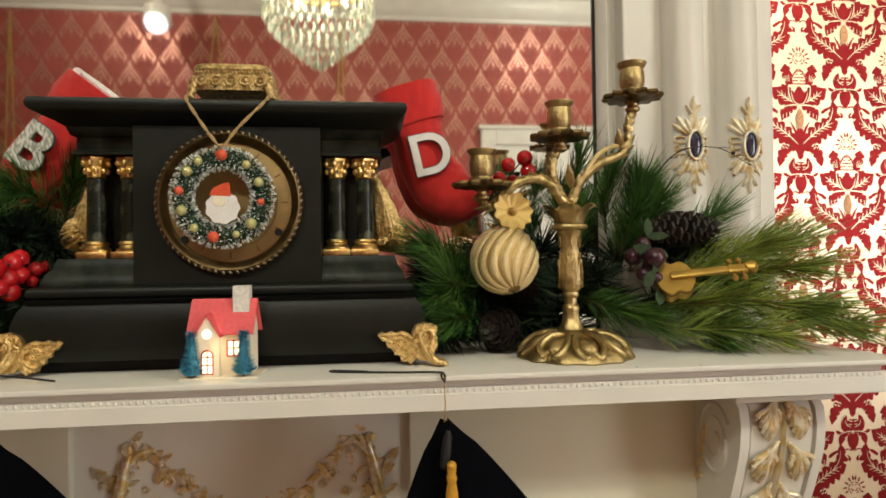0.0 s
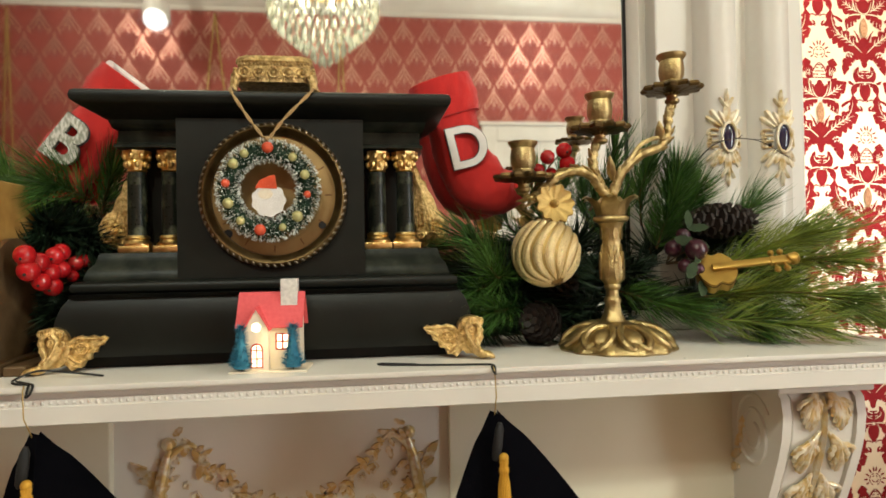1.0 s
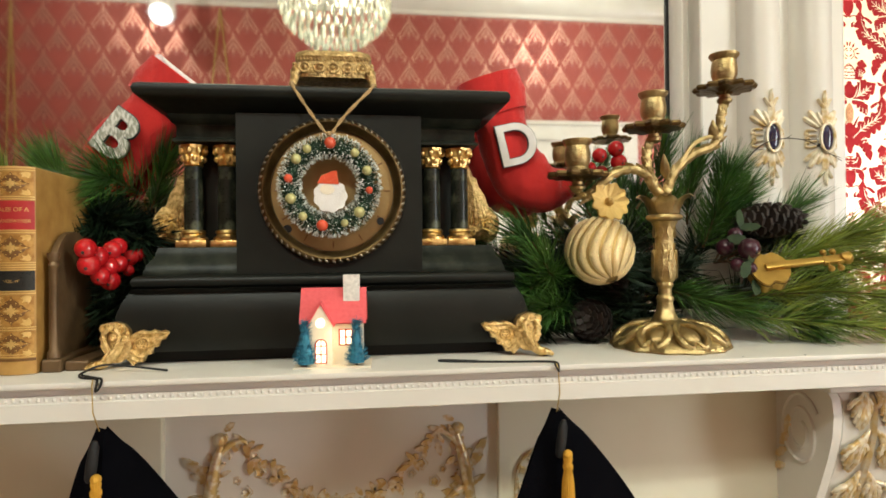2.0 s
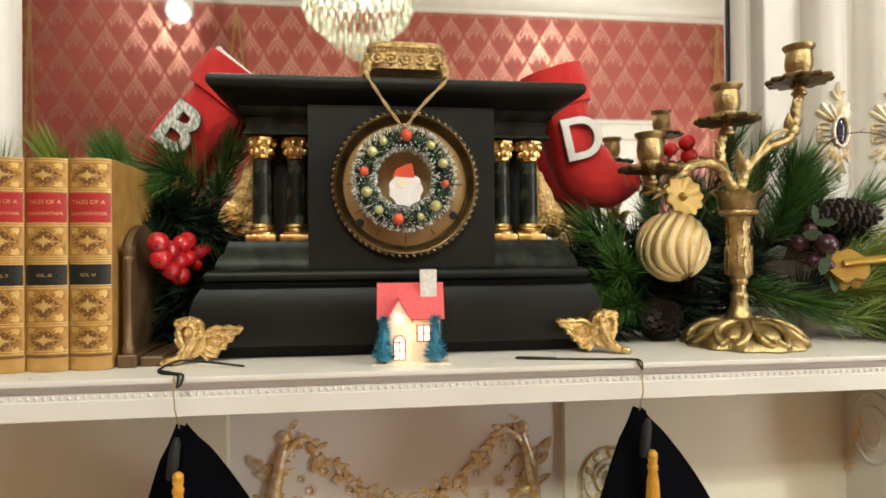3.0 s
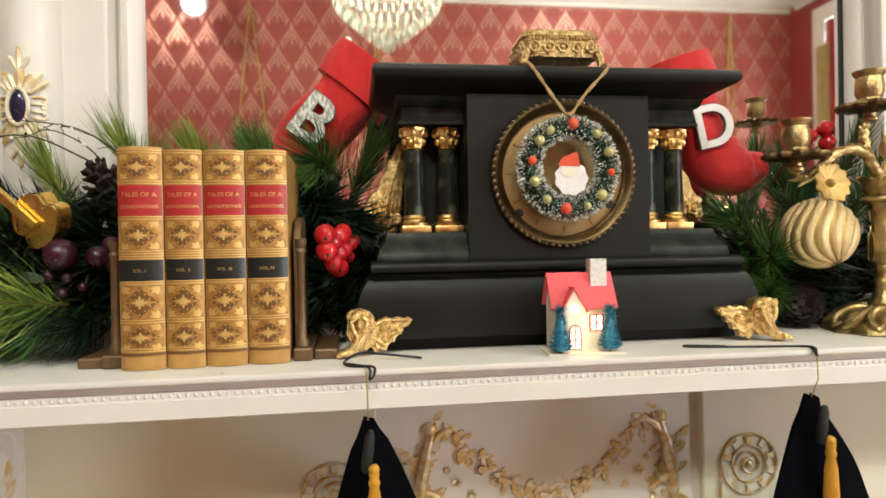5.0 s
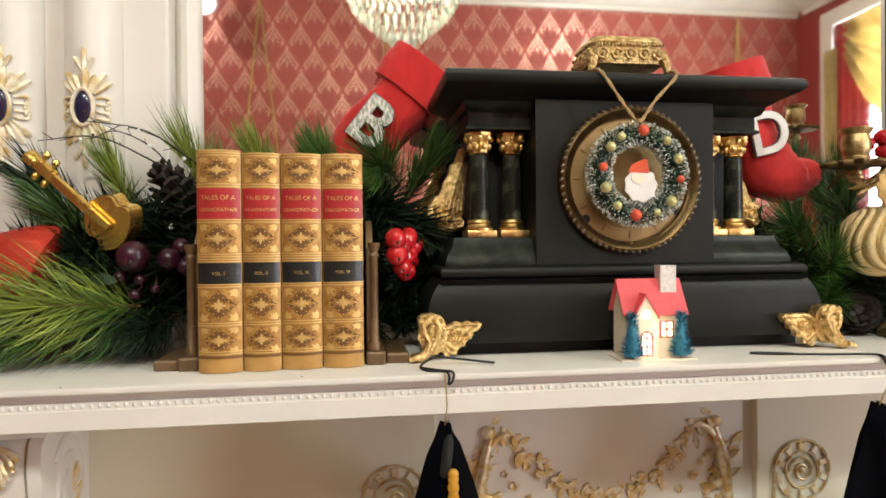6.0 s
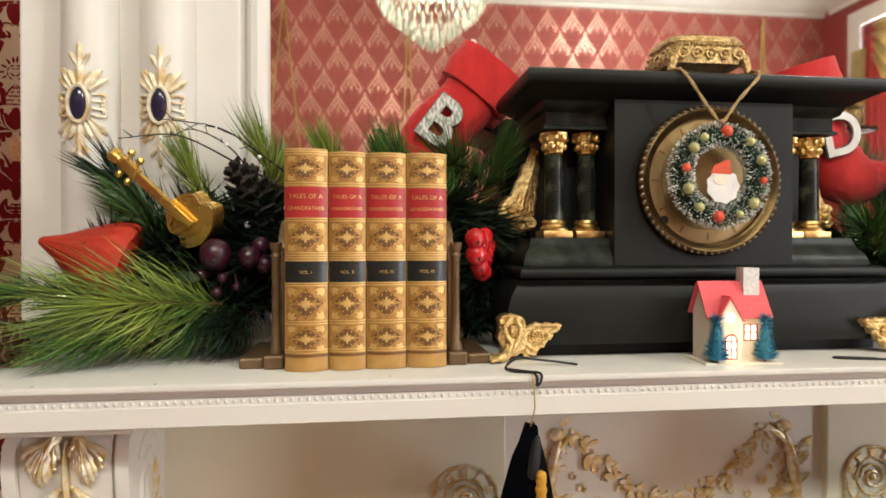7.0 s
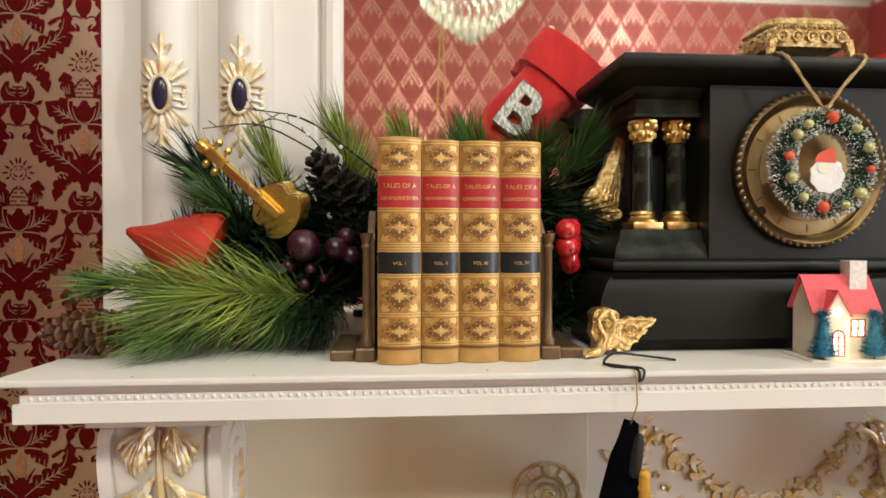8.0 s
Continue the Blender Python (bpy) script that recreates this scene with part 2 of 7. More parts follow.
def part(name, bm, material, parent=None, label="", smooth=True):
    me = bm if isinstance(bm, bpy.types.Mesh) else mesh_of(name, bm, material, smooth)
    ob = new(name, me)
    if parent is not None:
        ob.parent = parent
        if parent.name in BASES:
            ob.matrix_parent_inverse = Matrix.Translation(-BASES[parent.name])
    if label:
        ob["label"] = label
    return ob


def setting(name, bm, material, label, category="structure", smooth=True):
    return tagged(part(name, bm, material, None, "", smooth), label, category, "", "structure")


def box(bm, x0, x1, y0, y1, z0, z1, bevel=0.0, seg=2):
    r = bmesh.ops.create_cube(bm, size=1, matrix=Matrix.Translation(((x0 + x1) / 2, (y0 + y1) / 2, (z0 + z1) / 2)) @ Matrix.Diagonal((x1 - x0, y1 - y0, z1 - z0, 1)))
    if bevel:
        edges = {e for v in r["verts"] for e in v.link_edges}
        bmesh.ops.bevel(bm, geom=list(edges), offset=bevel, segments=seg, affect="EDGES", profile=0.5)
    return bm


def rings(bm, rows, closed=True, cap=True):
    """Join rings of points, each a list of the same length."""
    vs = [[bm.verts.new(p) for p in row] for row in rows]
    n = len(rows[0])
    for a, b in zip(vs, vs[1:]):
        for i in range(n if closed else n - 1):
            j = (i + 1) % n
            bm.faces.new((a[i], a[j], b[j], b[i]))
    if cap and closed:
        bm.faces.new(list(reversed(vs[0])))
        bm.faces.new(vs[-1])
    return bm


def lathe(bm, profile, m=Matrix(), seg=24, ripple=0.0, lobes=8, sweep=0.0, squash=1.0):
    """Turn a profile of (radius, height) round z; ripple lobes the outline."""
    rows = []
    for k, (r, z) in enumerate(profile):
        row = []
        for i in range(seg):
            a = 2 * math.pi * i / seg
            rr = r * (1 + ripple * math.cos(lobes * a + sweep * k))
            row.append(m @ Vector((rr * math.cos(a), rr * math.sin(a) * squash, z)))
        rows.append(row)
    return rings(bm, rows)


def tube(bm, pts, radius, seg=8, flat=1.0):
    """A round bar along points; radius one number or one for each point."""
    pts = [Vector(p) for p in pts]
    rad = radius if isinstance(radius, (list, tuple)) else [radius] * len(pts)
    rows, up = [], None
    for i, p in enumerate(pts):
        d = (pts[min(i + 1, len(pts) - 1)] - pts[max(i - 1, 0)]).normalized()
        if up is None:
            up = d.orthogonal().normalized()
        up = (up - d * up.dot(d)).normalized()
        side = d.cross(up)
        rows.append([p + (up * math.cos(a) * flat + side * math.sin(a)) * rad[i] for a in [2 * math.pi * k / seg for k in range(seg)]])
    return rings(bm, rows)


def curve(pts, n=8):
    """Points of a smooth line through pts."""
    pts = [Vector(p) for p in pts]
    q = [2 * pts[0] - pts[1], *pts, 2 * pts[-1] - pts[-2]]
    out = []
    for i in range(1, len(q) - 2):
        a, b, c, d = q[i - 1:i + 3]
        for k in range(n):
            t = k / n
            out.append(0.5 * ((2 * b) + (c - a) * t + (2 * a - 5 * b + 4 * c - d) * t * t + (3 * b - a - 3 * c + d) * t ** 3))
    return [*out, pts[-1]]


def ball(bm, c, r, seg=14, rows=9, squash=(1, 1, 1), m=None):
    t = (m or Matrix()) @ Matrix()
    bmesh.ops.create_uvsphere(bm, u_segments=seg, v_segments=rows, radius=r, matrix=Matrix.Translation(c) @ t @ Matrix.Diagonal((*squash, 1)))
    return bm


def prism(bm, outline, m, depth, bevel=0.0):
    """A flat outline in x, y pushed out by depth along m's z."""
    top = [bm.verts.new(m @ Vector((x * (1 - bevel), y * (1 - bevel), depth))) for x, y in outline]
    low = [bm.verts.new(m @ Vector((x, y, 0))) for x, y in outline]
    n = len(outline)
    bm.faces.new(top)
    bm.faces.new(low[::-1])
    for i in range(n):
        j = (i + 1) % n
        bm.faces.new((low[i], low[j], top[j], top[i]))
    return bm


def facing(x, y, z, turn=0.0):
    """A pose whose x, y plane stands upright and faces the room."""
    return pose(x, y, z, 90, 0, turn)


def strip(bm, profile, x0, x1):
    """A moulding: a (y, z) profile run along x."""
    return rings(bm, [[(x0, y, z) for y, z in profile], [(x1, y, z) for y, z in profile]])


def strip_up(bm, profile, z0, z1):
    return rings(bm, [[(x, y, z0) for x, y in profile], [(x, y, z1) for x, y in profile]])


def leaf(base, tip, width, teeth=5, bend=0.0, n=24, bite=0.35):
    """Outline of a toothed leaf in a plane."""
    (x0, y0), (x1, y1) = base, tip
    dx, dy = x1 - x0, y1 - y0
    length = math.hypot(dx, dy)
    ux, uy = dx / length, dy / length
    left, right = [], []
    for i in range(n + 1):
        s = i / n
        saw = 1 - bite * ((s * teeth) % 1.0) if teeth else 1
        w = width * 0.5 * math.sin(math.pi * min(1, s * 0.93 + 0.07)) ** 0.7 * saw
        b = bend * length * math.sin(math.pi * s * 0.5) ** 2
        cx, cy = x0 + dx * s - uy * b, y0 + dy * s + ux * b
        left.append((cx - uy * w, cy + ux * w))
        right.append((cx + uy * w, cy - ux * w))
    return left + right[::-1]


# ---- the room ----
CEILZ, BACKY, OPPY, RIGHTX, LEFTX = 3.36, 1.10, -3.10, 3.245, -4.9
MIRY, SHELF = 0.862, 1.217
MIRL, MIRR = -0.605, 0.330
SHL, SHR = -0.856, 0.577                      # ends of the shelf
PIL, PIR = -0.864, 0.576                      # outer faces of the chimney breast
REPW, REPH = 0.193, 0.33                      # wallpaper repeat

setting("floor", box(bmesh.new(), LEFTX - 0.1, RIGHTX + 0.1, OPPY - 0.1, BACKY + 0.1, -0.1, 0.0), FLOORW, "unseen floor boards, kept pale to bounce light upwards", "floor")
setting("ceiling", box(bmesh.new(), LEFTX - 0.1, RIGHTX + 0.1, OPPY - 0.1, BACKY + 0.1, CEILZ, CEILZ + 0.1), CEIL, "cream ceiling with embossed plaster relief", "ceiling")
wall_opp = setting("wall_south", box(bmesh.new(), LEFTX - 0.1, RIGHTX + 0.1, OPPY - 0.1, OPPY, 0, CEILZ), REDPAPER, "red satin wallpaper with a pale flame pattern", "wall")
wall_l = setting("wall_west", box(bmesh.new(), LEFTX - 0.1, LEFTX, OPPY, BACKY, 0, CEILZ), REDPLAIN, "plain red painted wall", "wall")
wall_bl = setting("wall_north_west", box(bmesh.new(), LEFTX, PIL + 0.05, BACKY, BACKY + 0.1, 0, CEILZ), GROUND, "dark red damask wallpaper on gold ground", "wall")
wall_br = setting("wall_north_east", box(bmesh.new(), PIR - 0.05, RIGHTX, BACKY, BACKY + 0.1, 0, CEILZ), GROUND, "red damask wallpaper on shiny cream gold ground", "wall")
WY0, WY1, WZ0, WZ1 = -2.66, -1.3, 0.5, 2.98   # window opening in the east wall
bm = bmesh.new()
box(bm, RIGHTX, RIGHTX + 0.12, OPPY, WY0, 0, CEILZ)
box(bm, RIGHTX, RIGHTX + 0.12, WY1, BACKY, 0, CEILZ)
box(bm, RIGHTX, RIGHTX + 0.12, WY0, WY1, 0, WZ0)
box(bm, RIGHTX, RIGHTX + 0.12, WY0, WY1, WZ1, CEILZ)
setting("wall_east", bm, REDPLAIN, "plain red wall with a curtained window", "wall")
bm = bmesh.new()
box(bm, PIL, PIR, MIRY + 0.006, BACKY, SHELF - 0.04, CEILZ)
box(bm, PIL + 0.065, PIR - 0.058, 0.765, BACKY, 0.0, SHELF - 0.04)
setting("chimney_breast", bm, WHITE, "white painted chimney breast behind the mantel", "chimney breast", False)

# cornice: white moulding round the room
prof = [(0, 3.185), (0.012, 3.185), (0.018, 3.20), (0.018, 3.215), (0.05, 3.235), (0.075, 3.27), (0.085, 3.30), (0.085, CEILZ), (0, CEILZ)]
bm = strip(bmesh.new(), [(OPPY + y, z) for y, z in prof], LEFTX, RIGHTX)
setting("cornice", bm, WHITE, "white moulded plaster cornice", "cornice")
bm = rings(bmesh.new(), [[(RIGHTX - x, OPPY + 0.085, z) for x, z in prof], [(RIGHTX - x, BACKY, z) for x, z in prof]])
setting("cornice", bm, WHITE, "white moulded plaster cornice", "cornice")


def bezier(p0, p1, p2, q):
    w = ((1 - q) ** 2, 2 * q * (1 - q), q * q)
    return tuple(w[0] * a + w[1] * b + w[2] * c for a, b, c in zip(p0, p1, p2))


def along(p0, p1, p2, n):
    """Points and normals down a bent line."""
    pts = [bezier(p0, p1, p2, i / n) for i in range(n + 1)]
    out = []
    for i, p in enumerate(pts):
        a, b = pts[max(i - 1, 0)], pts[min(i + 1, n)]
        d = math.hypot(b[0] - a[0], b[1] - a[1])
        out.append((p, (-(b[1] - a[1]) / d, (b[0] - a[0]) / d)))
    return out


def frond(p0, p1, p2, left, right, lobes, root=0.25, n=44):
    """Outline of a lobed leaf round a bent rib, with its own width on either side."""
    sides = ([], [])
    for i, (p, nn) in enumerate(along(p0, p1, p2, n)):
        q = i / n
        env = min(1, root + (1 - root) * (q / 0.35) ** 0.8) * min(1, ((1 - q) / 0.28)) ** 0.55
        ph = (q * lobes + 0.15) % 1.0
        lobe = 0.55 + 0.45 * math.sin(math.pi * ph ** 0.75) ** 0.7
        for side, w in ((0, left), (1, -right)):
            k = max(abs(w) * env * lobe, 0.0004) * (1 if w > 0 else -1)
            sides[side].append((p[0] + nn[0] * k, p[1] + nn[1] * k))
    return sides[0] + sides[1][::-1]


def vein(p0, p1, p2, width, n=10):
    a, b = [], []
    for i, (p, nn) in enumerate(along(p0, p1, p2, n)):
        w = width * 0.5 * (0.25 + 0.75 * math.sin(math.pi * min(1, 0.15 + 0.85 * i / n)))
        a.append((p[0] + nn[0] * w, p[1] + nn[1] * w))
        b.append((p[0] - nn[0] * w, p[1] - nn[1] * w))
    return a + b[::-1]


def damask():
    """One motif: red outlines, gold veins over them and the tan cone."""
    red, gold = [], []
    U, V = 0.00039, 0.000364

    def at(s, x, y):
        return (s * x * U, 0.162 - (y - 262) * V)

    def red_leaf(s, a, b, c, left, right, lobes, root=0.25):
        l, r = (left, right) if s > 0 else (right, left)
        red.append(frond(at(s, *a), at(s, *b), at(s, *c), l * V, r * V, lobes, root))

    def line(s, a, b, c, w=6):
        gold.append(vein(at(s, *a), at(s, *b), at(s, *c), w * 0.66 * V))

    def twigs(s, a, b, c, up, down, n=4):
        """A gold rib with short side veins."""
        line(s, a, b, c, 8)
        for k in range(n):
            q = 0.25 + 0.6 * k / n
            p, p2 = bezier(a, b, c, q), bezier(a, b, c, q + 0.02)
            dx, dy = (p2[0] - p[0]), (p2[1] - p[1])
            d = math.hypot(dx, dy)
            dx, dy = dx / d, dy / d
            for ln, sg in ((up, 1), (down, -1)):
                e = (p[0] + dx * ln * 0.75 + sg * dy * ln * 0.65, p[1] + dy * ln * 0.75 - sg * dx * ln * 0.65)
                line(s, p, ((p[0] + e[0]) / 2 + dx * 3, (p[1] + e[1]) / 2 + dy * 3), e, 6)

    for s in (-1, 1):
        # great fronds and what droops below them
        red_leaf(s, (6, 800), (95, 690), (208, 655), 52, 58, 6, 0.35)
        red_leaf(s, (130, 690), (196, 640), (178, 545), 27, 30, 4, 0.6)
        twigs(s, (14, 775), (95, 690), (180, 660), 34, 34, 5)
        line(s, (120, 690), (175, 650), (176, 580), 6)
        red_leaf(s, (26, 800), (95, 770), (112, 895), 30, 32, 5, 0.5)
        for dx, y in ((62, 782), (76, 778), (70, 796), (88, 792)):
            line(s, (dx, y + 6), (dx + 5, y), (dx + 11, y - 8), 9)
        # slender petals beside the cone
        red_leaf(s, (6, 780), (18, 700), (54, 655), 7, 8, 1, 0.8)
        red_leaf(s, (4, 760), (6, 710), (22, 680), 3, 3, 1, 0.8)
        # drooping petals under the tulip
        red_leaf(s, (12, 574), (70, 570), (94, 652), 30, 32, 3, 0.5)
        for k in range(4):
            line(s, (34 + 18 * k, 594 + 9 * k), (36 + 18 * k, 606 + 9 * k), (31 + 19 * k, 622 + 9 * k), 5)
        red_leaf(s, (116, 612), (140, 590), (168, 578), 9, 9, 1, 0.9)
        # tulip and its side leaves
        red_leaf(s, (10, 572), (60, 545), (146, 480), 46, 48, 4, 0.35)
        red_leaf(s, (30, 520), (75, 500), (90, 460), 30, 30, 3, 0.5)
        twigs(s, (34, 556), (75, 535), (120, 494), 28, 30, 3)
        line(s, (40, 552), (62, 520), (58, 462), 9)
        line(s, (0, 566), (36, 566), (44, 500), 8)
        line(s, (0, 572), (60, 562), (112, 594), 10)
        red_leaf(s, (46, 462), (62, 400), (74, 354), 26, 36, 3, 0.5)
        for k in range(4):
            line(s, (52 + 6 * k, 446), (54 + 8 * k, 430), (58 + 12 * k, 404 + 5 * k), 5)
        # crown
        for ang, r0, r1 in ((8, 38, 64), (32, 36, 62), (62, 36, 60), (92, 40, 62), (120, 38, 56)):
            a = radians(ang)
            c, e = (r0 * math.sin(a), 322 - r0 * math.cos(a)), (r1 * math.sin(a), 322 - r1 * math.cos(a))
            red.append(vein(at(s, *c), at(s, (c[0] + e[0]) / 2, (c[1] + e[1]) / 2), at(s, *e), 9 * V))
        for k in range(4):
            a0, a1 = radians(8 + 40 * k), radians(44 + 40 * k)
            r = 29
            red.append(vein(at(s, r * math.sin(a0), 325 - r * math.cos(a0)), at(s, 1.12 * r * math.sin((a0 + a1) / 2), 325 - 1.12 * r * math.cos((a0 + a1) / 2)), at(s, r * math.sin(a1), 325 - r * math.cos(a1)), 6 * V))
        red.append(vein(at(s, 3, 340), at(s, 12, 338), at(s, 18, 326), 7 * V))
        red.append(vein(at(s, 4, 312), at(s, 9, 306), at(s, 14, 312), 6 * V))
        # pineapple scales
        for row in range(5):
            y = 392 + 17 * row
            for k in range(3):
                x = 7 + 14 * k + (7 if row % 2 else 0)
                if x < 14 + 9 * row:
                    red.append(vein(at(s, x - 7, y - 6), at(s, x, y + 5), at(s, x + 5, y - 7), 6.5 * V, 6))
        red.append(vein(at(s, 2, 378), at(s, 34, 400), at(s, 46, 462), 8 * V))
        # bowl, bell and curls
        red_leaf(s, (4, 928), (62, 920), (36, 846), 26, 26, 1, 0.7)
        line(s, (8, 912), (44, 904), (40, 872), 6)
        line(s, (4, 880), (16, 884), (24, 872), 8)
        line(s, (6, 898), (20, 896), (28, 900), 6)
        line(s, (22, 842), (60, 850), (62, 890), 6)
        line(s, (0, 936), (44, 930), (70, 948), 8)
        red_leaf(s, (28, 944), (64, 940), (70, 1012), 17, 20, 2, 0.6)
        red_leaf(s, (50, 946), (78, 944), (92, 926), 9, 9, 2, 0.6)
        red.append(vein(at(s, 6, 1040), at(s, 40, 1010), at(s, 60, 1052), 7 * V))
        red_leaf(s, (60, 1040), (58, 1090), (24, 1082), 12, 16, 2, 0.6)
        red_leaf(s, (24, 1090), (14, 1072), (34, 1060), 7, 6, 1, 0.8)
    red.append(frond(at(1, 0, 572), at(1, 0, 520), at(1, 0, 470), 36 * V, 36 * V, 1, 0.75))
    red.append(frond(at(1, 0, 690), at(1, 0, 760), at(1, 0, 858), 40 * V, 40 * V, 1, 0.2))
    red.append(frond(at(1, 0, 946), at(1, 0, 990), at(1, 0, 1036), 34 * V, 34 * V, 1, 0.8))
    red.append(frond(at(1, 0, 870), at(1, 0, 900), at(1, 0, 930), 30 * V, 30 * V, 1, 0.8))
    cone = [leaf(at(1, 0, 694), at(1, 0, 586), 46 * V, 0, 0, 12)]
    return red, gold, cone


def flame():
    """One pale flame motif of the wall opposite: an ogee of leaf edges with a tulip in it."""
    out = []
    for s in (-1, 1):
        out.append(leaf((s * 0.076, -0.056), (s * 0.003, 0.092), 0.018, 7, 0.10 * s, 26, 0.5))
        out.append(leaf((s * 0.044, -0.052), (s * 0.003, 0.034), 0.012, 0, 0.10 * s, 12))
        out.append(leaf((s * 0.082, -0.040), (s * 0.050, -0.092), 0.020, 3, 0.1 * s, 12, 0.45))
        out.append(leaf((s * 0.060, -0.062), (s * 0.030, -0.050), 0.011, 2, 0, 8))
        out.append(leaf((s * 0.024, -0.034), (s * 0.016, 0.006), 0.010, 0, 0, 8))
    out.append(leaf((0, 0.030), (0, 0.100), 0.020, 0, 0, 10))
    out.append(leaf((0, -0.064), (0, -0.018), 0.018, 0, 0, 8))
    return out


def infill():
    """The mauve shapes inside and under one flame."""
    out = [leaf((0, -0.040), (0, 0.072), 0.074, 0, 0, 14), leaf((0, -0.050), (0, -0.092), 0.034, 3, 0, 12)]
    for s in (-1, 1):
        out.append(leaf((s * 0.030, -0.066), (s * 0.052, -0.040), 0.012, 0, 0, 8))
    return out


def flock(name, x0, x1, z0, z1, y, towards, parent, ox, oz, shapes, material, label, lift=0.0003, rw=REPW, rh=REPH, step=0.00001):
    """The raised pattern of the wallpaper over a stretch of wall."""
    verts, faces = [], []
    i0, i1 = math.floor((x0 - ox) / (rw / 2)) - 1, math.ceil((x1 - ox) / (rw / 2)) + 1
    k0, k1 = math.floor((z0 - oz) / rh) - 1, math.ceil((z1 - oz) / rh) + 1
    for i in range(i0, i1 + 1):
        cx = ox + i * rw / 2
        for k in range(k0, k1 + 1):
            cz = oz + k * rh + (rh / 2 if i % 2 else 0)
            for j, sh in enumerate(shapes):
                up = lift + step * (j % 60) + 0.000006 * (i % 2) + 0.000003 * (k % 2)
                pts = [(cx + u, cz + v) for u, v in sh]
                us, vs = [p[0] for p in pts], [p[1] for p in pts]
                if max(us) <= x0 or min(us) >= x1 or max(vs) <= z0 or min(vs) >= z1:
                    continue
                n = len(verts)
                verts.extend((min(max(px, x0), x1), y + towards * up, min(max(pz, z0), z1)) for px, pz in pts)
                faces.append(list(range(n, n + len(pts))))
    ob = part(name, (verts, faces), material, parent, label, False)
    ob["kind"] = "stuff"
    return ob


RED_, GOLD_, CONE_ = damask()
for wall_, x0, x1, ox, oz in ((wall_br, PIR + 0.004, 1.9, 0.828, 1.565), (wall_bl, -1.9, PIL - 0.004, -1.015, 1.45)):
    flock("damask_pattern", x0, x1, 0.75, 2.35, BACKY, -1, wall_, ox, oz, RED_, FLOCK, "deep red flock damask pattern")
    flock("gold_veins", x0, x1, 0.75, 2.35, BACKY, -1, wall_, ox, oz, GOLD_, GROUND, "fine gold veins of the damask", 0.0012, step=0.000006)
    flock("tan_cones", x0, x1, 0.75, 2.35, BACKY, -1, wall_, ox, oz, CONE_, CONETAN, "stippled tan cones of the damask", 0.0012)
flock("flame_pattern", LEFTX, RIGHTX, 0.9, 3.185, OPPY, 1, wall_opp, 0.0, 2.9, flame(), PALEPATTERN, "pale satin flame pattern", 0.0015, 0.202, 0.345)
flock("mauve_infill", LEFTX, RIGHTX, 0.9, 3.185, OPPY, 1, wall_opp, 0.0, 2.9, infill(), MAUVE, "dull mauve infill of the flame pattern", 0.0008, 0.202, 0.345)

# door in the wall opposite
bm = bmesh.new()
box(bm, 0.90, 1.02, OPPY, OPPY + 0.035, 0, 2.34, 0.006)
box(bm, 2.03, 2.15, OPPY, OPPY + 0.035, 0, 2.34, 0.006)
box(bm, 1.02, 2.03, OPPY, OPPY + 0.035, 2.22, 2.34, 0.006)
box(bm, 0.88, 2.17, OPPY, OPPY + 0.05, 2.34, 2.37, 0.006)
door = setting("door_1", bm, WHITE, "white panelled door in a moulded casing", "door", False)
bm = box(bmesh.new(), 1.02, 2.03, OPPY - 0.01, OPPY + 0.015, 0, 2.22, 0.003)
for z0, z1 in ((0.2, 0.9), (1.05, 2.05)):
    for x0 in (1.12, 1.62):
        box(bm, x0, x0 + 0.26, OPPY + 0.012, OPPY + 0.022, z0, z1, 0.006)
part("door_leaf", bm, WHITE, door, "", False)

# curtained window in the east wall
win = setting("window_1", box(bmesh.new(), RIGHTX + 0.06, RIGHTX + 0.08, WY0, WY1, WZ0, WZ1), SHEER, "tall window with white casing and sheer curtain", "window")
bm = bmesh.new()
box(bm, RIGHTX - 0.04, RIGHTX, WY0 - 0.13, WY0, 0.2, WZ1 + 0.12, 0.006)
box(bm, RIGHTX - 0.04, RIGHTX, WY1, WY1 + 0.13, 0.2, WZ1 + 0.12, 0.006)
box(bm, RIGHTX - 0.045, RIGHTX, WY0, WY1, WZ1, WZ1 + 0.12, 0.006)
part("window_frame", bm, WHITE, win, "white moulded casing", False)


def drape(name, y0, y1, z0, z1, x, folds, depth, material, label):
    rows = []
    for k in range(13):
        z = z1 + (z0 - z1) * k / 12
        rows.append([(x + depth * math.sin(folds * 2 * math.pi * i / 60 + 0.4 * math.sin(k * 0.5)), y0 + (y1 - y0) * i / 60, z) for i in range(61)])
    bm = rings(bmesh.new(), rows, closed=False)
    bmesh.ops.solidify(bm, geom=bm.faces[:], thickness=0.004)
    return tagged(part(name, bm, material), label, "curtain")


drape("curtain", WY0 + 0.02, WY0 + 0.36, 0.3, WZ1 - 0.02, RIGHTX - 0.05, 5, 0.02, CURTAINRED, "red satin side curtain with gold trim")
drape("curtain_trim", WY0 - 0.04, WY0 + 0.10, 0.3, WZ1 - 0.2, RIGHTX - 0.085, 2.5, 0.014, CURTAINGOLD, "gold ruffled curtain trim beside the window")
rows = []
for k in range(25):
    s = k / 24
    row = []
    for i in range(31):
        u = i / 30
        sag = 4 * u * (1 - u)
        y = WY0 + 0.20 + u * 1.05
        z = WZ1 - 0.05 - s * (0.25 + 0.55 * sag)
        row.append((RIGHTX - 0.10 - 0.05 * sag - 0.022 * math.sin(s * 22), y, z))
    rows.append(row)
bm = rings(bmesh.new(), rows, closed=False)
bmesh.ops.solidify(bm, geom=bm.faces[:], thickness=0.004)
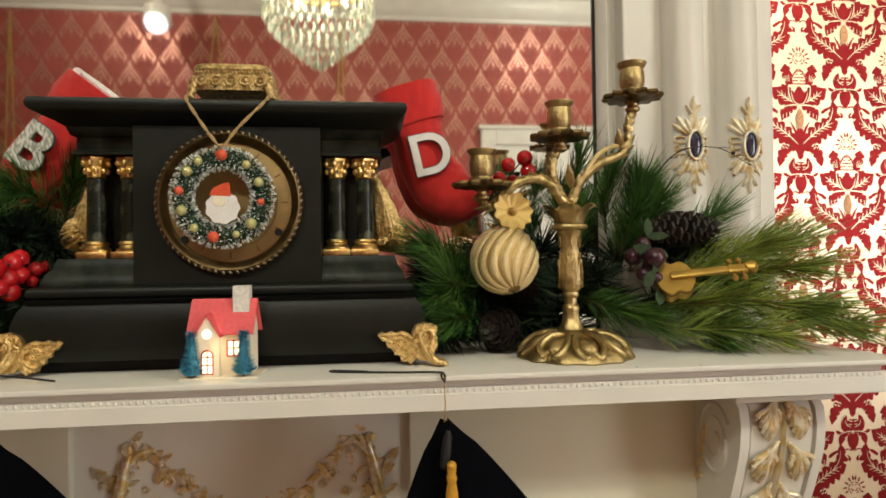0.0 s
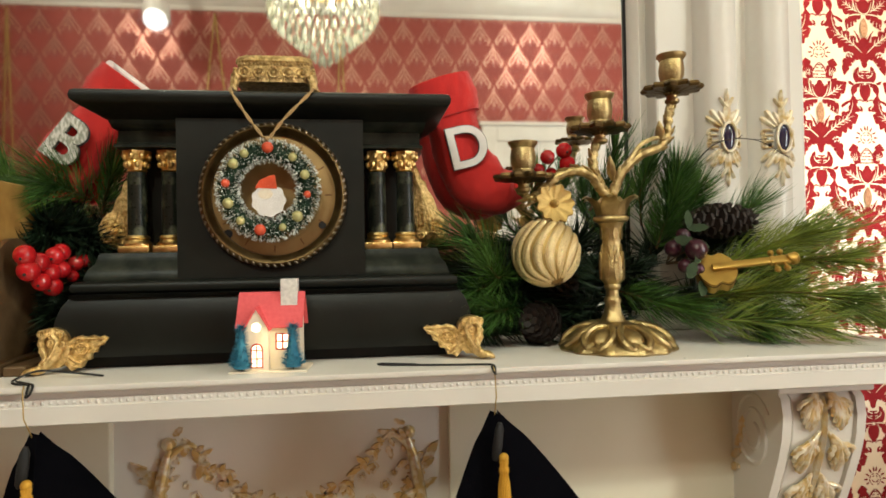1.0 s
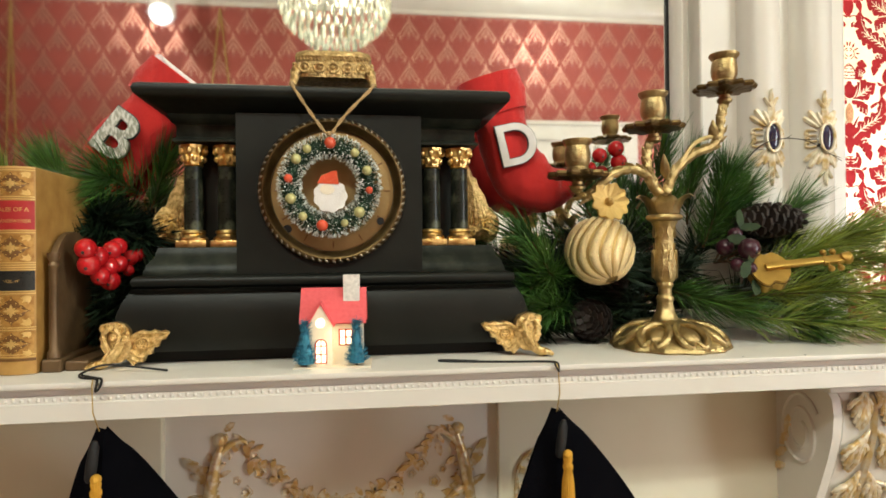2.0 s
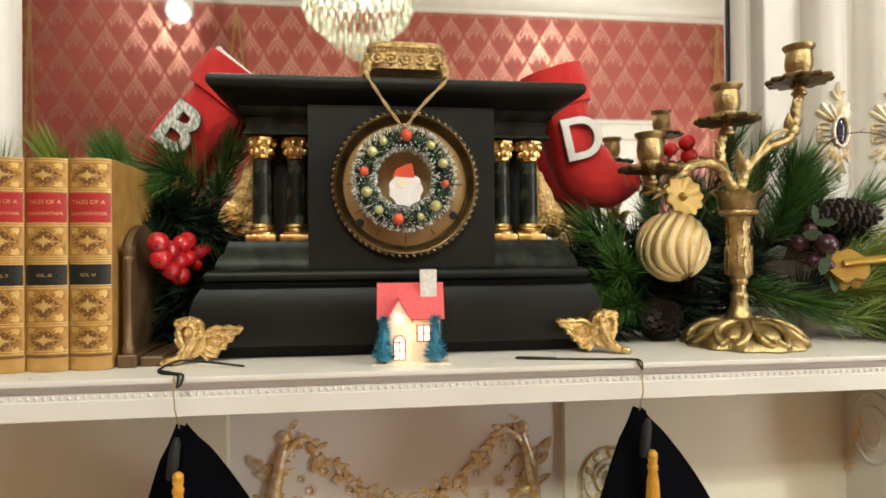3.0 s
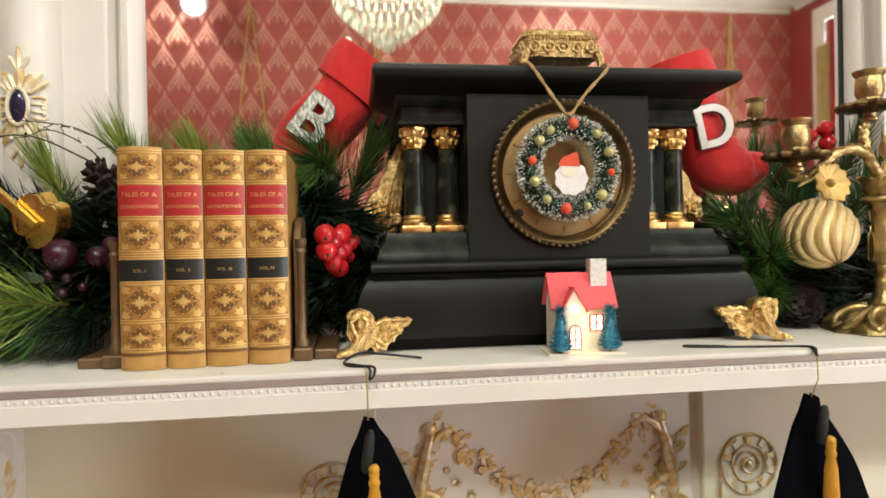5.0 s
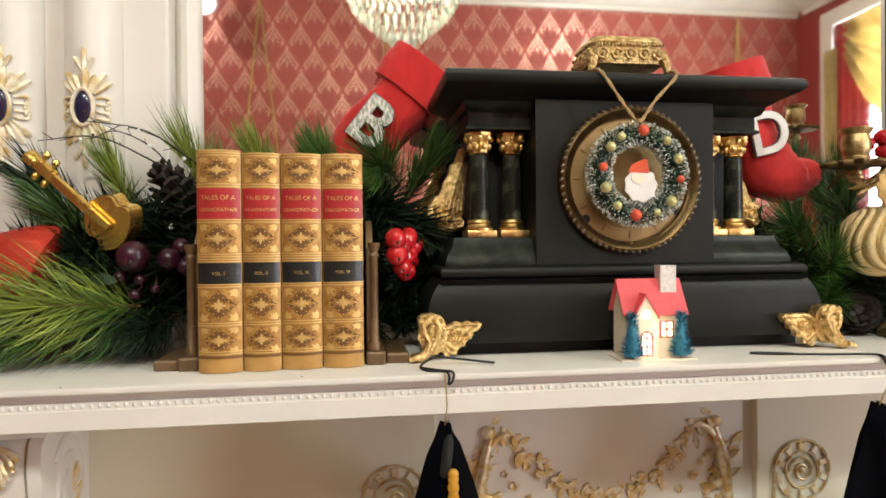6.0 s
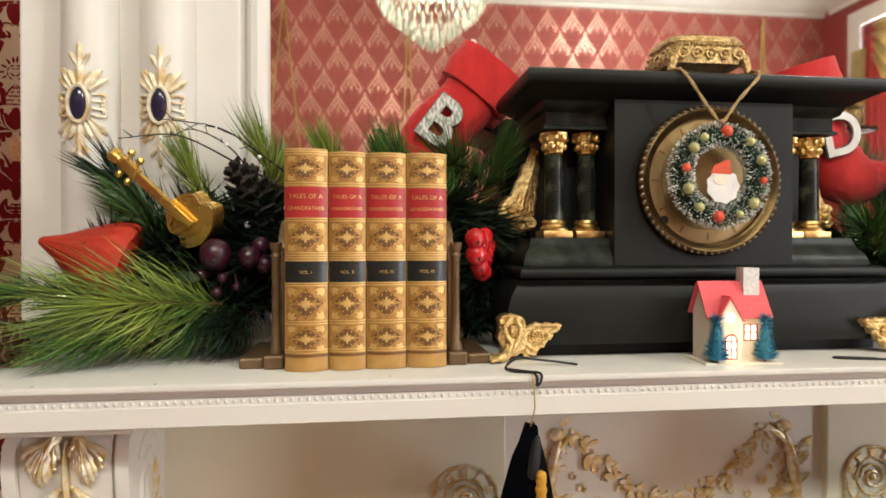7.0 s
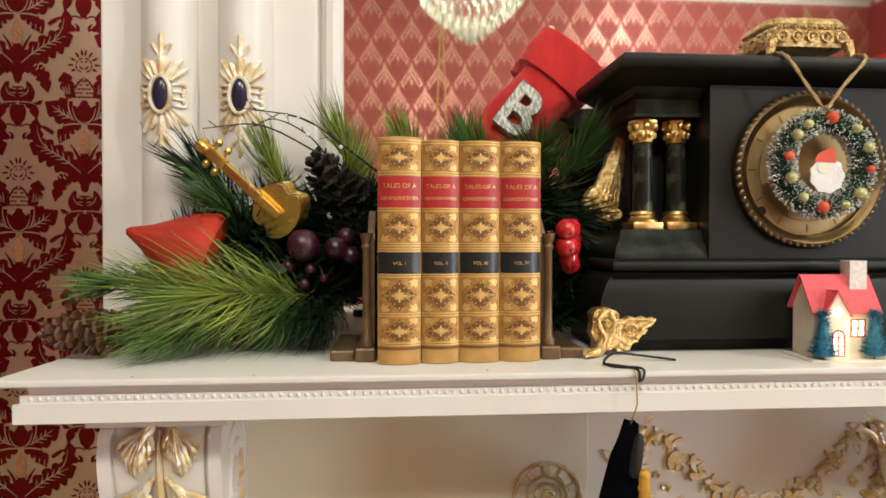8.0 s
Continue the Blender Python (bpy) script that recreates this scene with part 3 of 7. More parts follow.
tagged(part("curtain_swag", bm, CURTAINGOLD), "draped pale gold satin swag over the window", "curtain")

# ---- overmantel ----
mir = setting("mirror", box(bmesh.new(), MIRL - 0.01, MIRR + 0.01, MIRY, MIRY + 0.005, SHELF - 0.01, 2.6), MIRROR, "large overmantel mirror in a white frame", "mirror", False)


def frame_profile(x, s):
    """Section of the mirror's side moulding, from its inner edge outwards."""
    return [(x, MIRY), (x, MIRY - 0.012), (x + s * 0.003, MIRY - 0.017), (x + s * 0.010, MIRY - 0.022), (x + s * 0.018, MIRY - 0.019), (x + s * 0.021, MIRY - 0.012), (x + s * 0.026, MIRY - 0.010), (x + s * 0.026, MIRY)]


bm = strip_up(bmesh.new(), frame_profile(MIRL, -1), SHELF, 2.6)
part("mirror_frame", bm, WHITE, mir, "white moulded upright")
bm = strip_up(bmesh.new(), frame_profile(MIRR, 1), SHELF, 2.6)
part("mirror_frame", bm, WHITE, mir, "white moulded upright")
bm = strip(bmesh.new(), [(MIRY, 2.6), (MIRY - 0.02, 2.6), (MIRY - 0.03, 2.63), (MIRY - 0.01, 2.66), (MIRY, 2.66)], MIRL - 0.026, MIRR + 0.026)
part("mirror_frame", bm, WHITE, mir, "white moulded top rail")

part("mirror_edge", box(bmesh.new(), MIRR - 0.0035, MIRR, MIRY - 0.003, MIRY - 0.0002, SHELF, 2.6), BLACKCORD, mir, "thin dark strip down the east edge of the glass", False)
for x0, x1, name in ((PIL - 0.003, -0.631, "pilaster"), (0.356, PIR + 0.003, "pilaster")):
    bm = box(bmesh.new(), x0, x1, 0.822, MIRY + 0.02, SHELF, 3.1, 0.003)
    setting(name, bm, WHITE, "white painted pilaster board beside the mirror", "pilaster", False)
for x in (-0.791, -0.709, 0.440, 0.520):
    base = [(0.036, SHELF), (0.036, SHELF + 0.03), (0.034, SHELF + 0.036), (0.0305, SHELF + 0.05), (0.0300, 1.6), (0.028, 3.05)]
    bm = lathe(bmesh.new(), base, pose(x, 0.822, 0), 32)
    setting("half_column", bm, WHITE, "white glossy half-round column beside the mirror", "column")


def jewel_mount(x):
    z = 1.478
    t = thing("jewel_mount", (x, 0.79, z - 0.06), "cream and gilt plaster mount with dark blue oval jewel", "ornament", "mounts on the columns")
    def petal(u0, v0, u1, v1, w, flare=0.0):
        bm = bmesh.new()
        ln = math.hypot(u1 - u0, v1 - v0)
        du, dv = (u1 - u0) / ln, (v1 - v0) / ln
        left, right, mids = [], [], []
        for i in range(11):
            q = i / 10
            ww = w * 0.5 * ((1 - flare) * math.sin(math.pi * min(1, 0.1 + 0.9 * q)) ** 0.7 + flare * (0.35 + 0.65 * q ** 1.5) * (1 if q < 0.9 else 0.75))
            cu, cv = u0 + du * ln * q, v0 + dv * ln * q
            left.append((cu - dv * ww, cv + du * ww))
            right.append((cu + dv * ww, cv - du * ww))
            mids.append((cu, cv))
        def on(u, v, lift):
            return (x + (0.0300 + lift) * math.sin(u / 0.031), 0.822 - (0.0300 + lift) * math.cos(u / 0.031), z + v)
        for side in (left, right):
            lo = [bm.verts.new(on(u, v, -0.001)) for u, v in side]
            ed = [bm.verts.new(on(u, v, 0.0025)) for u, v in side]
            mi = [bm.verts.new(on(u, v, 0.0044)) for u, v in mids]
            for i in range(10):
                bm.faces.new((lo[i], lo[i + 1], ed[i + 1], ed[i]))
                bm.faces.new((ed[i], ed[i + 1], mi[i + 1], mi[i]))
        part("petal", bm, MOUNT, t)
    for s in (-1, 1):
        petal(0, s * 0.018, 0, s * 0.052, 0.0110, 0.2)
        petal(0, s * 0.046, 0, s * 0.066, 0.0062, 0.1)
        for u in (-1, 1):
            petal(u * 0.001, s * 0.040, u * 0.0095, s * 0.0545, 0.0058, 0.6)
            petal(u * 0.004, s * 0.019, u * 0.0110, s * 0.0360, 0.0085, 0.3)
            petal(u * 0.007, s * 0.016, u * 0.0205, s * 0.0385, 0.0100, 0.7)
            petal(u * 0.010, s * 0.015, u * 0.0265, s * 0.0300, 0.0085, 0.7)
            for v0, v1, reach in ((0.0120, 0.0062, 0.0240), (0.0042, 0.0000, 0.0232)):
                hook = [(0.0115, v0 * 0.9), (0.0190, v0), (reach, v0 - 0.001), (reach + 0.0004, v1), (reach - 0.0035, v1)]
                ring_ = curve([(x + 0.0320 * math.sin(u * p / 0.031), 0.822 - 0.0320 * math.cos(p / 0.031), z + s * v) for p, v in hook], 5)
                part("side_scroll", tube(bmesh.new(), ring_, [0.0015 + 0.0009 * i / 20 for i in range(21)], 7), MOUNT, t)
    bm = bmesh.new()
    pts = [(x + 0.0105 * math.cos(a), 0.786, z + 0.0195 * math.sin(a)) for a in [2 * math.pi * i / 28 for i in range(28)]]
    tube(bm, pts + pts[:2], 0.0022, 6)
    part("rim", bm, MOUNT, t)
    bm = ball(bmesh.new(), (x, 0.788, z), 0.0098, 18, 12, (1, 0.45, 1.85))
    part("jewel", bm, JEWEL, t, "dark blue domed oval jewel")


for x in (-0.791, -0.709, 0.440, 0.520):
    jewel_mount(x)

# ---- mantelpiece ----
bm = bmesh.new()
prof = [(MIRY + 0.004, SHELF - 0.006), (MIRY + 0.004, SHELF), (0.603, SHELF), (0.6008, SHELF - 0.0008), (0.600, SHELF - 0.003), (0.6008, SHELF - 0.0055), (0.603, SHELF - 0.0065), (0.612, SHELF - 0.009), (0.6125, SHELF - 0.0135),
        (0.610, SHELF - 0.014), (0.610, SHELF - 0.020), (0.608, SHELF - 0.0205), (0.608, SHELF - 0.036), (0.610, SHELF - 0.037), (MIRY, SHELF - 0.037)]
mid = (SHL + SHR) / 2


def inset(y):
    """How far the moulding draws in at the shelf's ends, with its front."""
    return (y - 0.600) * 2.2 if y < 0.7 else 0.028


rows = []
for s in (-1, 1):
    rows.append([((SHL if s < 0 else SHR) - s * inset(y), y, z) for y, z in prof])
rings(bm, rows)
mantel = setting("mantel_shelf", bm, WHITE, "cream white painted mantel shelf with a beaded edge", "mantel")
bead_mesh = mesh_of("bead", ball(bmesh.new(), (0, 0, 0), 0.0022, 8, 6), WHITE)
x = SHL + 0.03
while x < SHR - 0.025:
    ob = part("bead", bead_mesh, WHITE, mantel)
    ob.location = (x, 0.6108, SHELF - 0.017)
    x += 0.0066
pin_mesh = mesh_of("nail_hole", lathe(bmesh.new(), [(0.0011, 0), (0.0011, 0.0002), (0.0002, 0.0003)], seg=10), BLACKCORD)
for px, py in ((0.271, 0.606), (0.339, 0.604), (-0.655, 0.604), (-0.468, 0.611), (-0.748, 0.606)):
    ob = part("nail_hole", pin_mesh, BLACKCORD, mantel)
    ob.location = (px, py, SHELF)

# frieze: raised side panels, sunk middle panel
FRZ = 0.770
bm = bmesh.new()
for x0, x1 in ((-0.70, -0.336), (0.0485, 0.42)):
    box(bm, x0, x1, 0.755, FRZ + 0.02, 0.2, SHELF - 0.038, 0.002)
box(bm, -0.336, 0.0485, FRZ, FRZ + 0.02, 0.2, SHELF - 0.038)
strip(bm, [(0.70, SHELF - 0.0375), (0.705, SHELF - 0.044), (0.725, SHELF - 0.05), (0.735, SHELF - 0.058), (0.775, SHELF - 0.058), (0.775, SHELF - 0.0375)], -0.80, 0.52)
setting("frieze", bm, CREAM, "cream painted mantel frieze with sunk middle panel", "frieze", False)

# ---- corbels under the shelf ----


def corbel(x):
    t = thing("corbel", (x, 0.70, 0.7), "white scrolled corbel with worn gilt acanthus leaves", "corbel", "corbels under the shelf")
    prof = [(0.76, 1.163), (0.668, 1.163), (0.660, 1.155), (0.657, 1.135), (0.660, 1.11), (0.667, 1.085), (0.678, 1.055), (0.692, 1.02), (0.705, 0.98), (0.716, 0.92), (0.722, 0.85), (0.722, 0.72), (0.76, 0.70)]
    front = prof[1:-1]
    for name, x0, x1, dy in (("edge_roll", x - 0.052, x - 0.041, 0), ("groove", x - 0.0409, x - 0.0371, 0.006), ("body", x - 0.037, x + 0.037, 0.003), ("groove", x + 0.0371, x + 0.0409, 0.006), ("edge_roll", x + 0.041, x + 0.052, 0)):
        part(name, rings(bmesh.new(), [[(x0, y + (dy if y < 0.755 else 0), z) for y, z in prof], [(x1, y + (dy if y < 0.755 else 0), z) for y, z in prof]]), WHITE, t)
    bm = bmesh.new()
    box(bm, x - 0.066, x + 0.066, 0.648, 0.76, 1.171, 1.1795, 0.002)
    box(bm, x - 0.060, x + 0.060, 0.653, 0.76, 1.1632, 1.1708, 0.002)
    part("abacus", bm, WHITE, t, "", False)
    ys, zs = [p[0] for p in front][::-1], [p[1] for p in front][::-1]

    def surf(u, z, lift):
        return Vector((x + u, float(np.interp(z, zs, ys)) + 0.003 - lift, z))

    def lobe(u0, z0, u1, z1, w, teeth=3, bend=0.0, lift=0.004):
        bm = bmesh.new()
        pts = leaf((u0, z0), (u1, z1), w, teeth, bend, 18)
        mid_ = [((a[0] + b[0]) / 2, (a[1] + b[1]) / 2) for a, b in zip(pts[:19], pts[:18:-1])]
        for side in (pts[:19], pts[:18:-1]):
            low = [bm.verts.new(surf(u, z, 0.0)) for u, z in side]
            up = [bm.verts.new(surf(u, z, lift * 0.6)) for u, z in side]
            mm = [bm.verts.new(surf(u, z, lift)) for u, z in mid_]
            for i in range(18):
                bm.faces.new((low[i], low[i + 1], up[i + 1], up[i]))
                bm.faces.new((up[i], up[i + 1], mm[i + 1], mm[i]))
        part("acanthus_leaf", bm, GILTPLASTER, t)
    lobe(0, 1.158, 0, 0.985, 0.007, 0, 0, 0.008)
    for k in range(4):
        z = 1.168 - 0.052 * k
        for s in (-1, 1):
            for j in range(9):
                # fingers of one leaf, fanned round its own rib
                f = (j - 4) / 4
                u0 = s * (0.012 + 0.004 * (k % 2))
                u1, dz = u0 + s * 0.007 + 0.0145 * f, -0.049 + 0.024 * abs(f) ** 1.4
                wob = 0.0022 * math.sin(3.1 * j + k)
                line_ = curve([surf(s * 0.004, z + 0.002, 0.002), surf(u0 + 0.004 * f, z - 0.012, 0.0065 - 0.002 * abs(f)), surf(u1 * 0.85 + u0 * 0.15 + wob, z + dz * 0.72, 0.0085 - 0.0025 * abs(f)), surf(u1, z + dz, 0.004)], 4)
                part("acanthus_finger", tube(bmesh.new(), line_, [0.0012 + 0.0019 * math.sin(math.pi * min(1, i / 13)) ** 0.6 + 0.0006 * math.sin(i * 2.1 + j) for i in range(13)], 7), (GILTPLASTER, ANTIQUE, MOUNT)[(j + k) % 3], t)
    for s in (-1, 1):
        bm = bmesh.new()
        pts = []
        for i in range(60):
            a = i / 59 * 2.1 * 2 * math.pi
            r = 0.042 * (1 - 0.75 * i / 59)
            pts.append((x + s * 0.052, 0.712 - r * math.cos(a + 0.6) * 0.85, 1.105 + r * math.sin(a + 0.6) * 1.15))
        tube(bm, pts, 0.0028, 6)
        part("volute", bm, WHITE, t)
        for k in range(4):
            bm = prism(bmesh.new(), leaf((0, 0), (0.0, 0.026), 0.012, 3, 0.15, 10), Matrix.Translation((x + s * 0.052, 0.728 + 0.004 * k, 1.12 - 0.022 * k)) @ Euler((radians(90), 0, radians(90 * s))).to_matrix().to_4x4() @ pose(0, 0, 0, 0, 0, 150 - 18 * k), 0.003, 0.1)
            part("gilt_sprig", bm, GILTPLASTER, t)


corbel(0.467)
corbel(-0.747)

# ---- gilt relief on the frieze ----


def relief_side(s, cx):
    """One scrolled stem with its half of the swag; s = -1 for the one on the west."""
    t = thing("frieze_relief", (cx, FRZ, 1.02), "worn gilt plaster relief with leafy swag and roses", "relief", "gilt relief on the frieze")
    P = lambda u, z, d=0.004: (cx + s * u, FRZ - d, z)
    bm = tube(bmesh.new(), curve([P(0.012, 0.985), P(0.014, 1.020, 0.006), P(0.010, 1.050, 0.008), P(0.005, 1.078, 0.009), P(0.000, 1.098, 0.009), P(-0.003, 1.108, 0.008)], 6), [0.0042 + 0.0032 * math.sin(math.pi * min(1, i / 26)) for i in range(31)], 10)
    part("stem", bm, ANTIQUE, t)
    bm = tube(bmesh.new(), curve([P(0.001, 1.094, 0.008), P(-0.012, 1.108, 0.008), P(-0.026, 1.112, 0.006), P(-0.034, 1.104, 0.005)], 6), [0.0042 - 0.0001 * i for i in range(19)], 8)
    part("arching_stem", bm, ANTIQUE, t)
    bm = tube(bmesh.new(), curve([P(0.010, 1.045, 0.008), P(-0.004, 1.040, 0.008), P(-0.016, 1.028, 0.006)], 6), [0.0055 - 0.00015 * i for i in range(13)], 8)
    part("side_stem", bm, ANTIQUE, t)
    part("knob", ball(bmesh.new(), P(-0.001, 1.114, 0.006), 0.0080, 14, 9, (1, 0.85, 1)), ANTIQUE, t)

    def fleaf(u, z, ang, length, w, teeth=3):
        m = facing(cx + s * u, FRZ, z)
        a = radians(ang)
        bm = prism(bmesh.new(), leaf((0, 0), (s * length * math.cos(a), length * math.sin(a)), w, teeth, 0.12, 12), m, 0.0046 + 0.0010 * (len(t.children) % 7), 0.10)
        part("leaf", bm, ANTIQUE, t)
    fleaf(0.014, 1.074, 46, 0.037, 0.014, 4)
    fleaf(0.012, 1.070, 25, 0.022, 0.010)
    fleaf(0.014, 1.020, -40, 0.024, 0.014)
    fleaf(0.004, 1.010, -130, 0.024, 0.014)
    fleaf(-0.006, 1.124, 150, 0.016, 0.010)
    fleaf(0.010, 1.045, 20, 0.028, 0.010)
    fleaf(0.000, 1.035, 160, 0.024, 0.012)
    rnd = random.Random(3 if s < 0 else 4)
    for k in range(30):
        f = k / 29
        fleaf(0.012 - 0.012 * f + rnd.uniform(-0.010, 0.010), 1.000 + 0.110 * f, rnd.uniform(-180, 180), rnd.uniform(0.008, 0.017), rnd.uniform(0.006, 0.009), rnd.choice((0, 3)))
    for k in range(6):
        fleaf(-0.006 - 0.005 * k, 1.108 + rnd.uniform(-0.004, 0.006), rnd.uniform(20, 160), rnd.uniform(0.010, 0.016), 0.008)
    for k in range(32):
        u = -0.022 - 0.116 * k / 31 + rnd.uniform(-0.004, 0.004)
        z = 1.112 - 0.078 * math.sin(min(1, k / 31) * math.pi / 2) ** 0.9 + rnd.uniform(-0.005, 0.005)
        fleaf(u, z, -120 + rnd.uniform(-60, 60), rnd.uniform(0.012, 0.021), rnd.uniform(0.007, 0.011))
        if k % 2:
            fleaf(u, z, 150 + rnd.uniform(-50, 50), rnd.uniform(0.010, 0.018), 0.007, 0)
    for u, z, r in ((-0.046, 1.074, 0.011), (-0.030, 1.052, 0.010), (-0.075, 1.050, 0.010), (-0.100, 1.042, 0.009), (-0.012, 1.020, 0.009), (-0.040, 1.094, 0.0075), (-0.058, 1.062, 0.0080), (-0.020, 1.066, 0.0070), (-0.048, 1.036, 0.0085)):
        bm = bmesh.new()
        for q in range(3):
            rr = r * (1 - 0.28 * q)
            lathe(bm, [(rr * 0.6, 0), (rr, 0.002), (rr * 0.95, 0.004), (rr * 0.7, 0.003), (0.0006, 0.002)], facing(cx + s * u, FRZ - 0.0015 * q, z), 20, 0.14, 5, 0.0)
        part("rosette", bm, ANTIQUE, t)


relief_side(-1, -0.277)
relief_side(1, 0.002)


def scroll_medal(x, z, flip, label):
    """A broad volute: rim, sunk cells round it and a coil in the middle."""
    y = 0.755
    t = thing("scroll_ornament", (x, y, z - 0.03), label, "ornament", "scrolls on the frieze")

    def coil(name, r0, r1, turns, start, wire, mat_, n=64):
        pts = []
        for i in range(n):
            a = start + flip * i / (n - 1) * turns * 2 * math.pi
            r = r0 + (r1 - r0) * i / (n - 1)
            pts.append((x + r * math.cos(a), y - 0.002, z + r * math.sin(a)))
        part(name, tube(bmesh.new(), pts, wire, 7), mat_, t)
        return pts
    first = math.pi if flip < 0 else 0.0
    rim = coil("rim", 0.0365, 0.0345, 1.0, first, 0.0019, ANTIQUE)
    coil("inner_rim", 0.0225, 0.0205, 1.0, first, 0.0015, ANTIQUE)
    coil("coil", 0.0165, 0.0030, 1.7, first, 0.0017, ANTIQUE)
    part("tail", tube(bmesh.new(), curve([rim[0], (x - flip * -0.0375, y - 0.002, z - 0.04), (x - flip * -0.034, y - 0.002, z - 0.11)], 8), 0.0021, 7), ANTIQUE, t)
    for k in range(10):
        a = 2 * math.pi * (k + 0.5) / 10
        bm = prism(bmesh.new(), [(-0.0042, -0.0056), (0.0042, -0.0056), (0.0046, 0.0054), (-0.0046, 0.0054)], facing(x + 0.0290 * math.cos(a), y, z + 0.0290 * math.sin(a)) @ pose(0, 0, 0, 0, 0, math.degrees(a) - 90), 0.0028, 0.25)
        part("cell", bm, MOUNT if k % 2 else GILTPLASTER, t)
    part("eye", ball(bmesh.new(), (x, y - 0.001, z), 0.0046, 12, 8, (1, 0.7, 1)), ANTIQUE, t)


scroll_medal(-0.382, 1.0505, 1, "gilt and cream volute with a ring of cells on the frieze")
scroll_medal(0.1065, 1.0530, -1, "gilt and cream volute with a ring of cells on the frieze")

# ---- the black mantel clock ----
CX = -0.1455
clock = thing("mantel_clock", (CX, 0.72, SHELF), "black mantel clock with gilt columns and round brass dial", "clock")


def block(bm, rows, back=0.80):
    """A moulded body on a rectangular plan: rows of half-width, front y, height."""
    out = []
    for hw, fy, z in rows:
        out.append([(CX - hw, fy, z), (CX + hw, fy, z), (CX + hw, back, z), (CX - hw, back, z)])
    rings(bm, out)
    return bm


def arc_rows(w0, f0, z0, dw, df, z1, n=7, lo=-90, hi=90):
    """Rows of a rounded nose between two heights."""
    r = []
    for i in range(n):
        a = radians(lo + (hi - lo) * i / (n - 1))
        r.append((w0 + dw * math.cos(a), f0 - df * math.cos(a), (z0 + z1) / 2 + (z1 - z0) / 2 * math.sin(a)))
    return r


z = SHELF
bm = block(bmesh.new(), [(0.197, 0.692, z), (0.197, 0.692, z + 0.011), (0.200, 0.684, z + 0.012), (0.207, 0.671, z + 0.0135), (0.2085, 0.669, z + 0.017), (0.2095, 0.667, z + 0.026), (0.209, 0.667, z + 0.04), (0.207, 0.668, z + 0.052), (0.203, 0.670, z + 0.063), (0.197, 0.674, z + 0.072), (0.193, 0.666, z + 0.076)])
part("base", bm, BLACKW, clock)
bm = block(bmesh.new(), arc_rows(0.189, 0.677, z + 0.0762, 0.006, 0.006, z + 0.0890))
part("base_rail", bm, BLACKW, clock)
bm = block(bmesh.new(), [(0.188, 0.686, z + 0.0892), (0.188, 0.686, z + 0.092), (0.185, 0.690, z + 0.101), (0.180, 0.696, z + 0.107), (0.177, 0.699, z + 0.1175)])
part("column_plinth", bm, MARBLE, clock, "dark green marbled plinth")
bm = block(bmesh.new(), [(0.152, 0.744, z + 0.1176), (0.152, 0.744, z + 0.229)])
part("case", bm, BLACKW, clock)
bm = bmesh.new()
rings(bm, [[(CX - 0.0955, 0.6835, zz), (CX + 0.0970, 0.6835, zz), (CX + 0.0970, 0.79, zz), (CX - 0.0955, 0.79, zz)] for zz in (z + 0.0895, z + 0.2565)])
part("centre_block", bm, BLACKW, clock, "", False)
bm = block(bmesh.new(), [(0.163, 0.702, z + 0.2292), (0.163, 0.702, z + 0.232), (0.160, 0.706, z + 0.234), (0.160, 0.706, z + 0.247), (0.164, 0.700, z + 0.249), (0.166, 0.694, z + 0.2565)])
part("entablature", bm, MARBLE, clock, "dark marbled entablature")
bm = block(bmesh.new(), [(0.166, 0.689, z + 0.2567), (0.171, 0.684, z + 0.260), (0.180, 0.673, z + 0.2645), (0.186, 0.667, z + 0.267), (0.1895, 0.6625, z + 0.270), (0.1905, 0.661, z + 0.274), (0.189, 0.6625, z + 0.279), (0.186, 0.666, z + 0.281)], 0.81)
part("top_slab", bm, BLACKW, clock)

cap_bm = lathe(bmesh.new(), [(0.0092, 0), (0.0102, 0.0008), (0.0092, 0.002), (0.0100, 0.006), (0.0112, 0.011), (0.0105, 0.0125), (0.0125, 0.017), (0.0138, 0.019), (0.0142, 0.0205), (0.0142, 0.0225)], seg=32, ripple=0.07, lobes=8)
cap_mesh = mesh_of("capital", cap_bm, GILT)
leaf_mesh = mesh_of("capital_leaf", ball(bmesh.new(), (0, 0, 0), 0.0030, 8, 6, (1, 1, 1.3)), GILT)
shaft_mesh = mesh_of("shaft", lathe(bmesh.new(), [(0.0100, 0), (0.0100, 0.02), (0.0094, 0.068)], seg=20), SHAFT)
foot_bm = box(bmesh.new(), -0.0155, 0.0155, -0.0155, 0.0155, 0, 0.0075, 0.0008)
lathe(foot_bm, [(0.0145, 0.0075), (0.0148, 0.010), (0.0125, 0.012), (0.0115, 0.014), (0.0128, 0.016), (0.0115, 0.0185), (0.0102, 0.019)], seg=24)
foot_mesh = mesh_of("column_base", foot_bm, GILT)
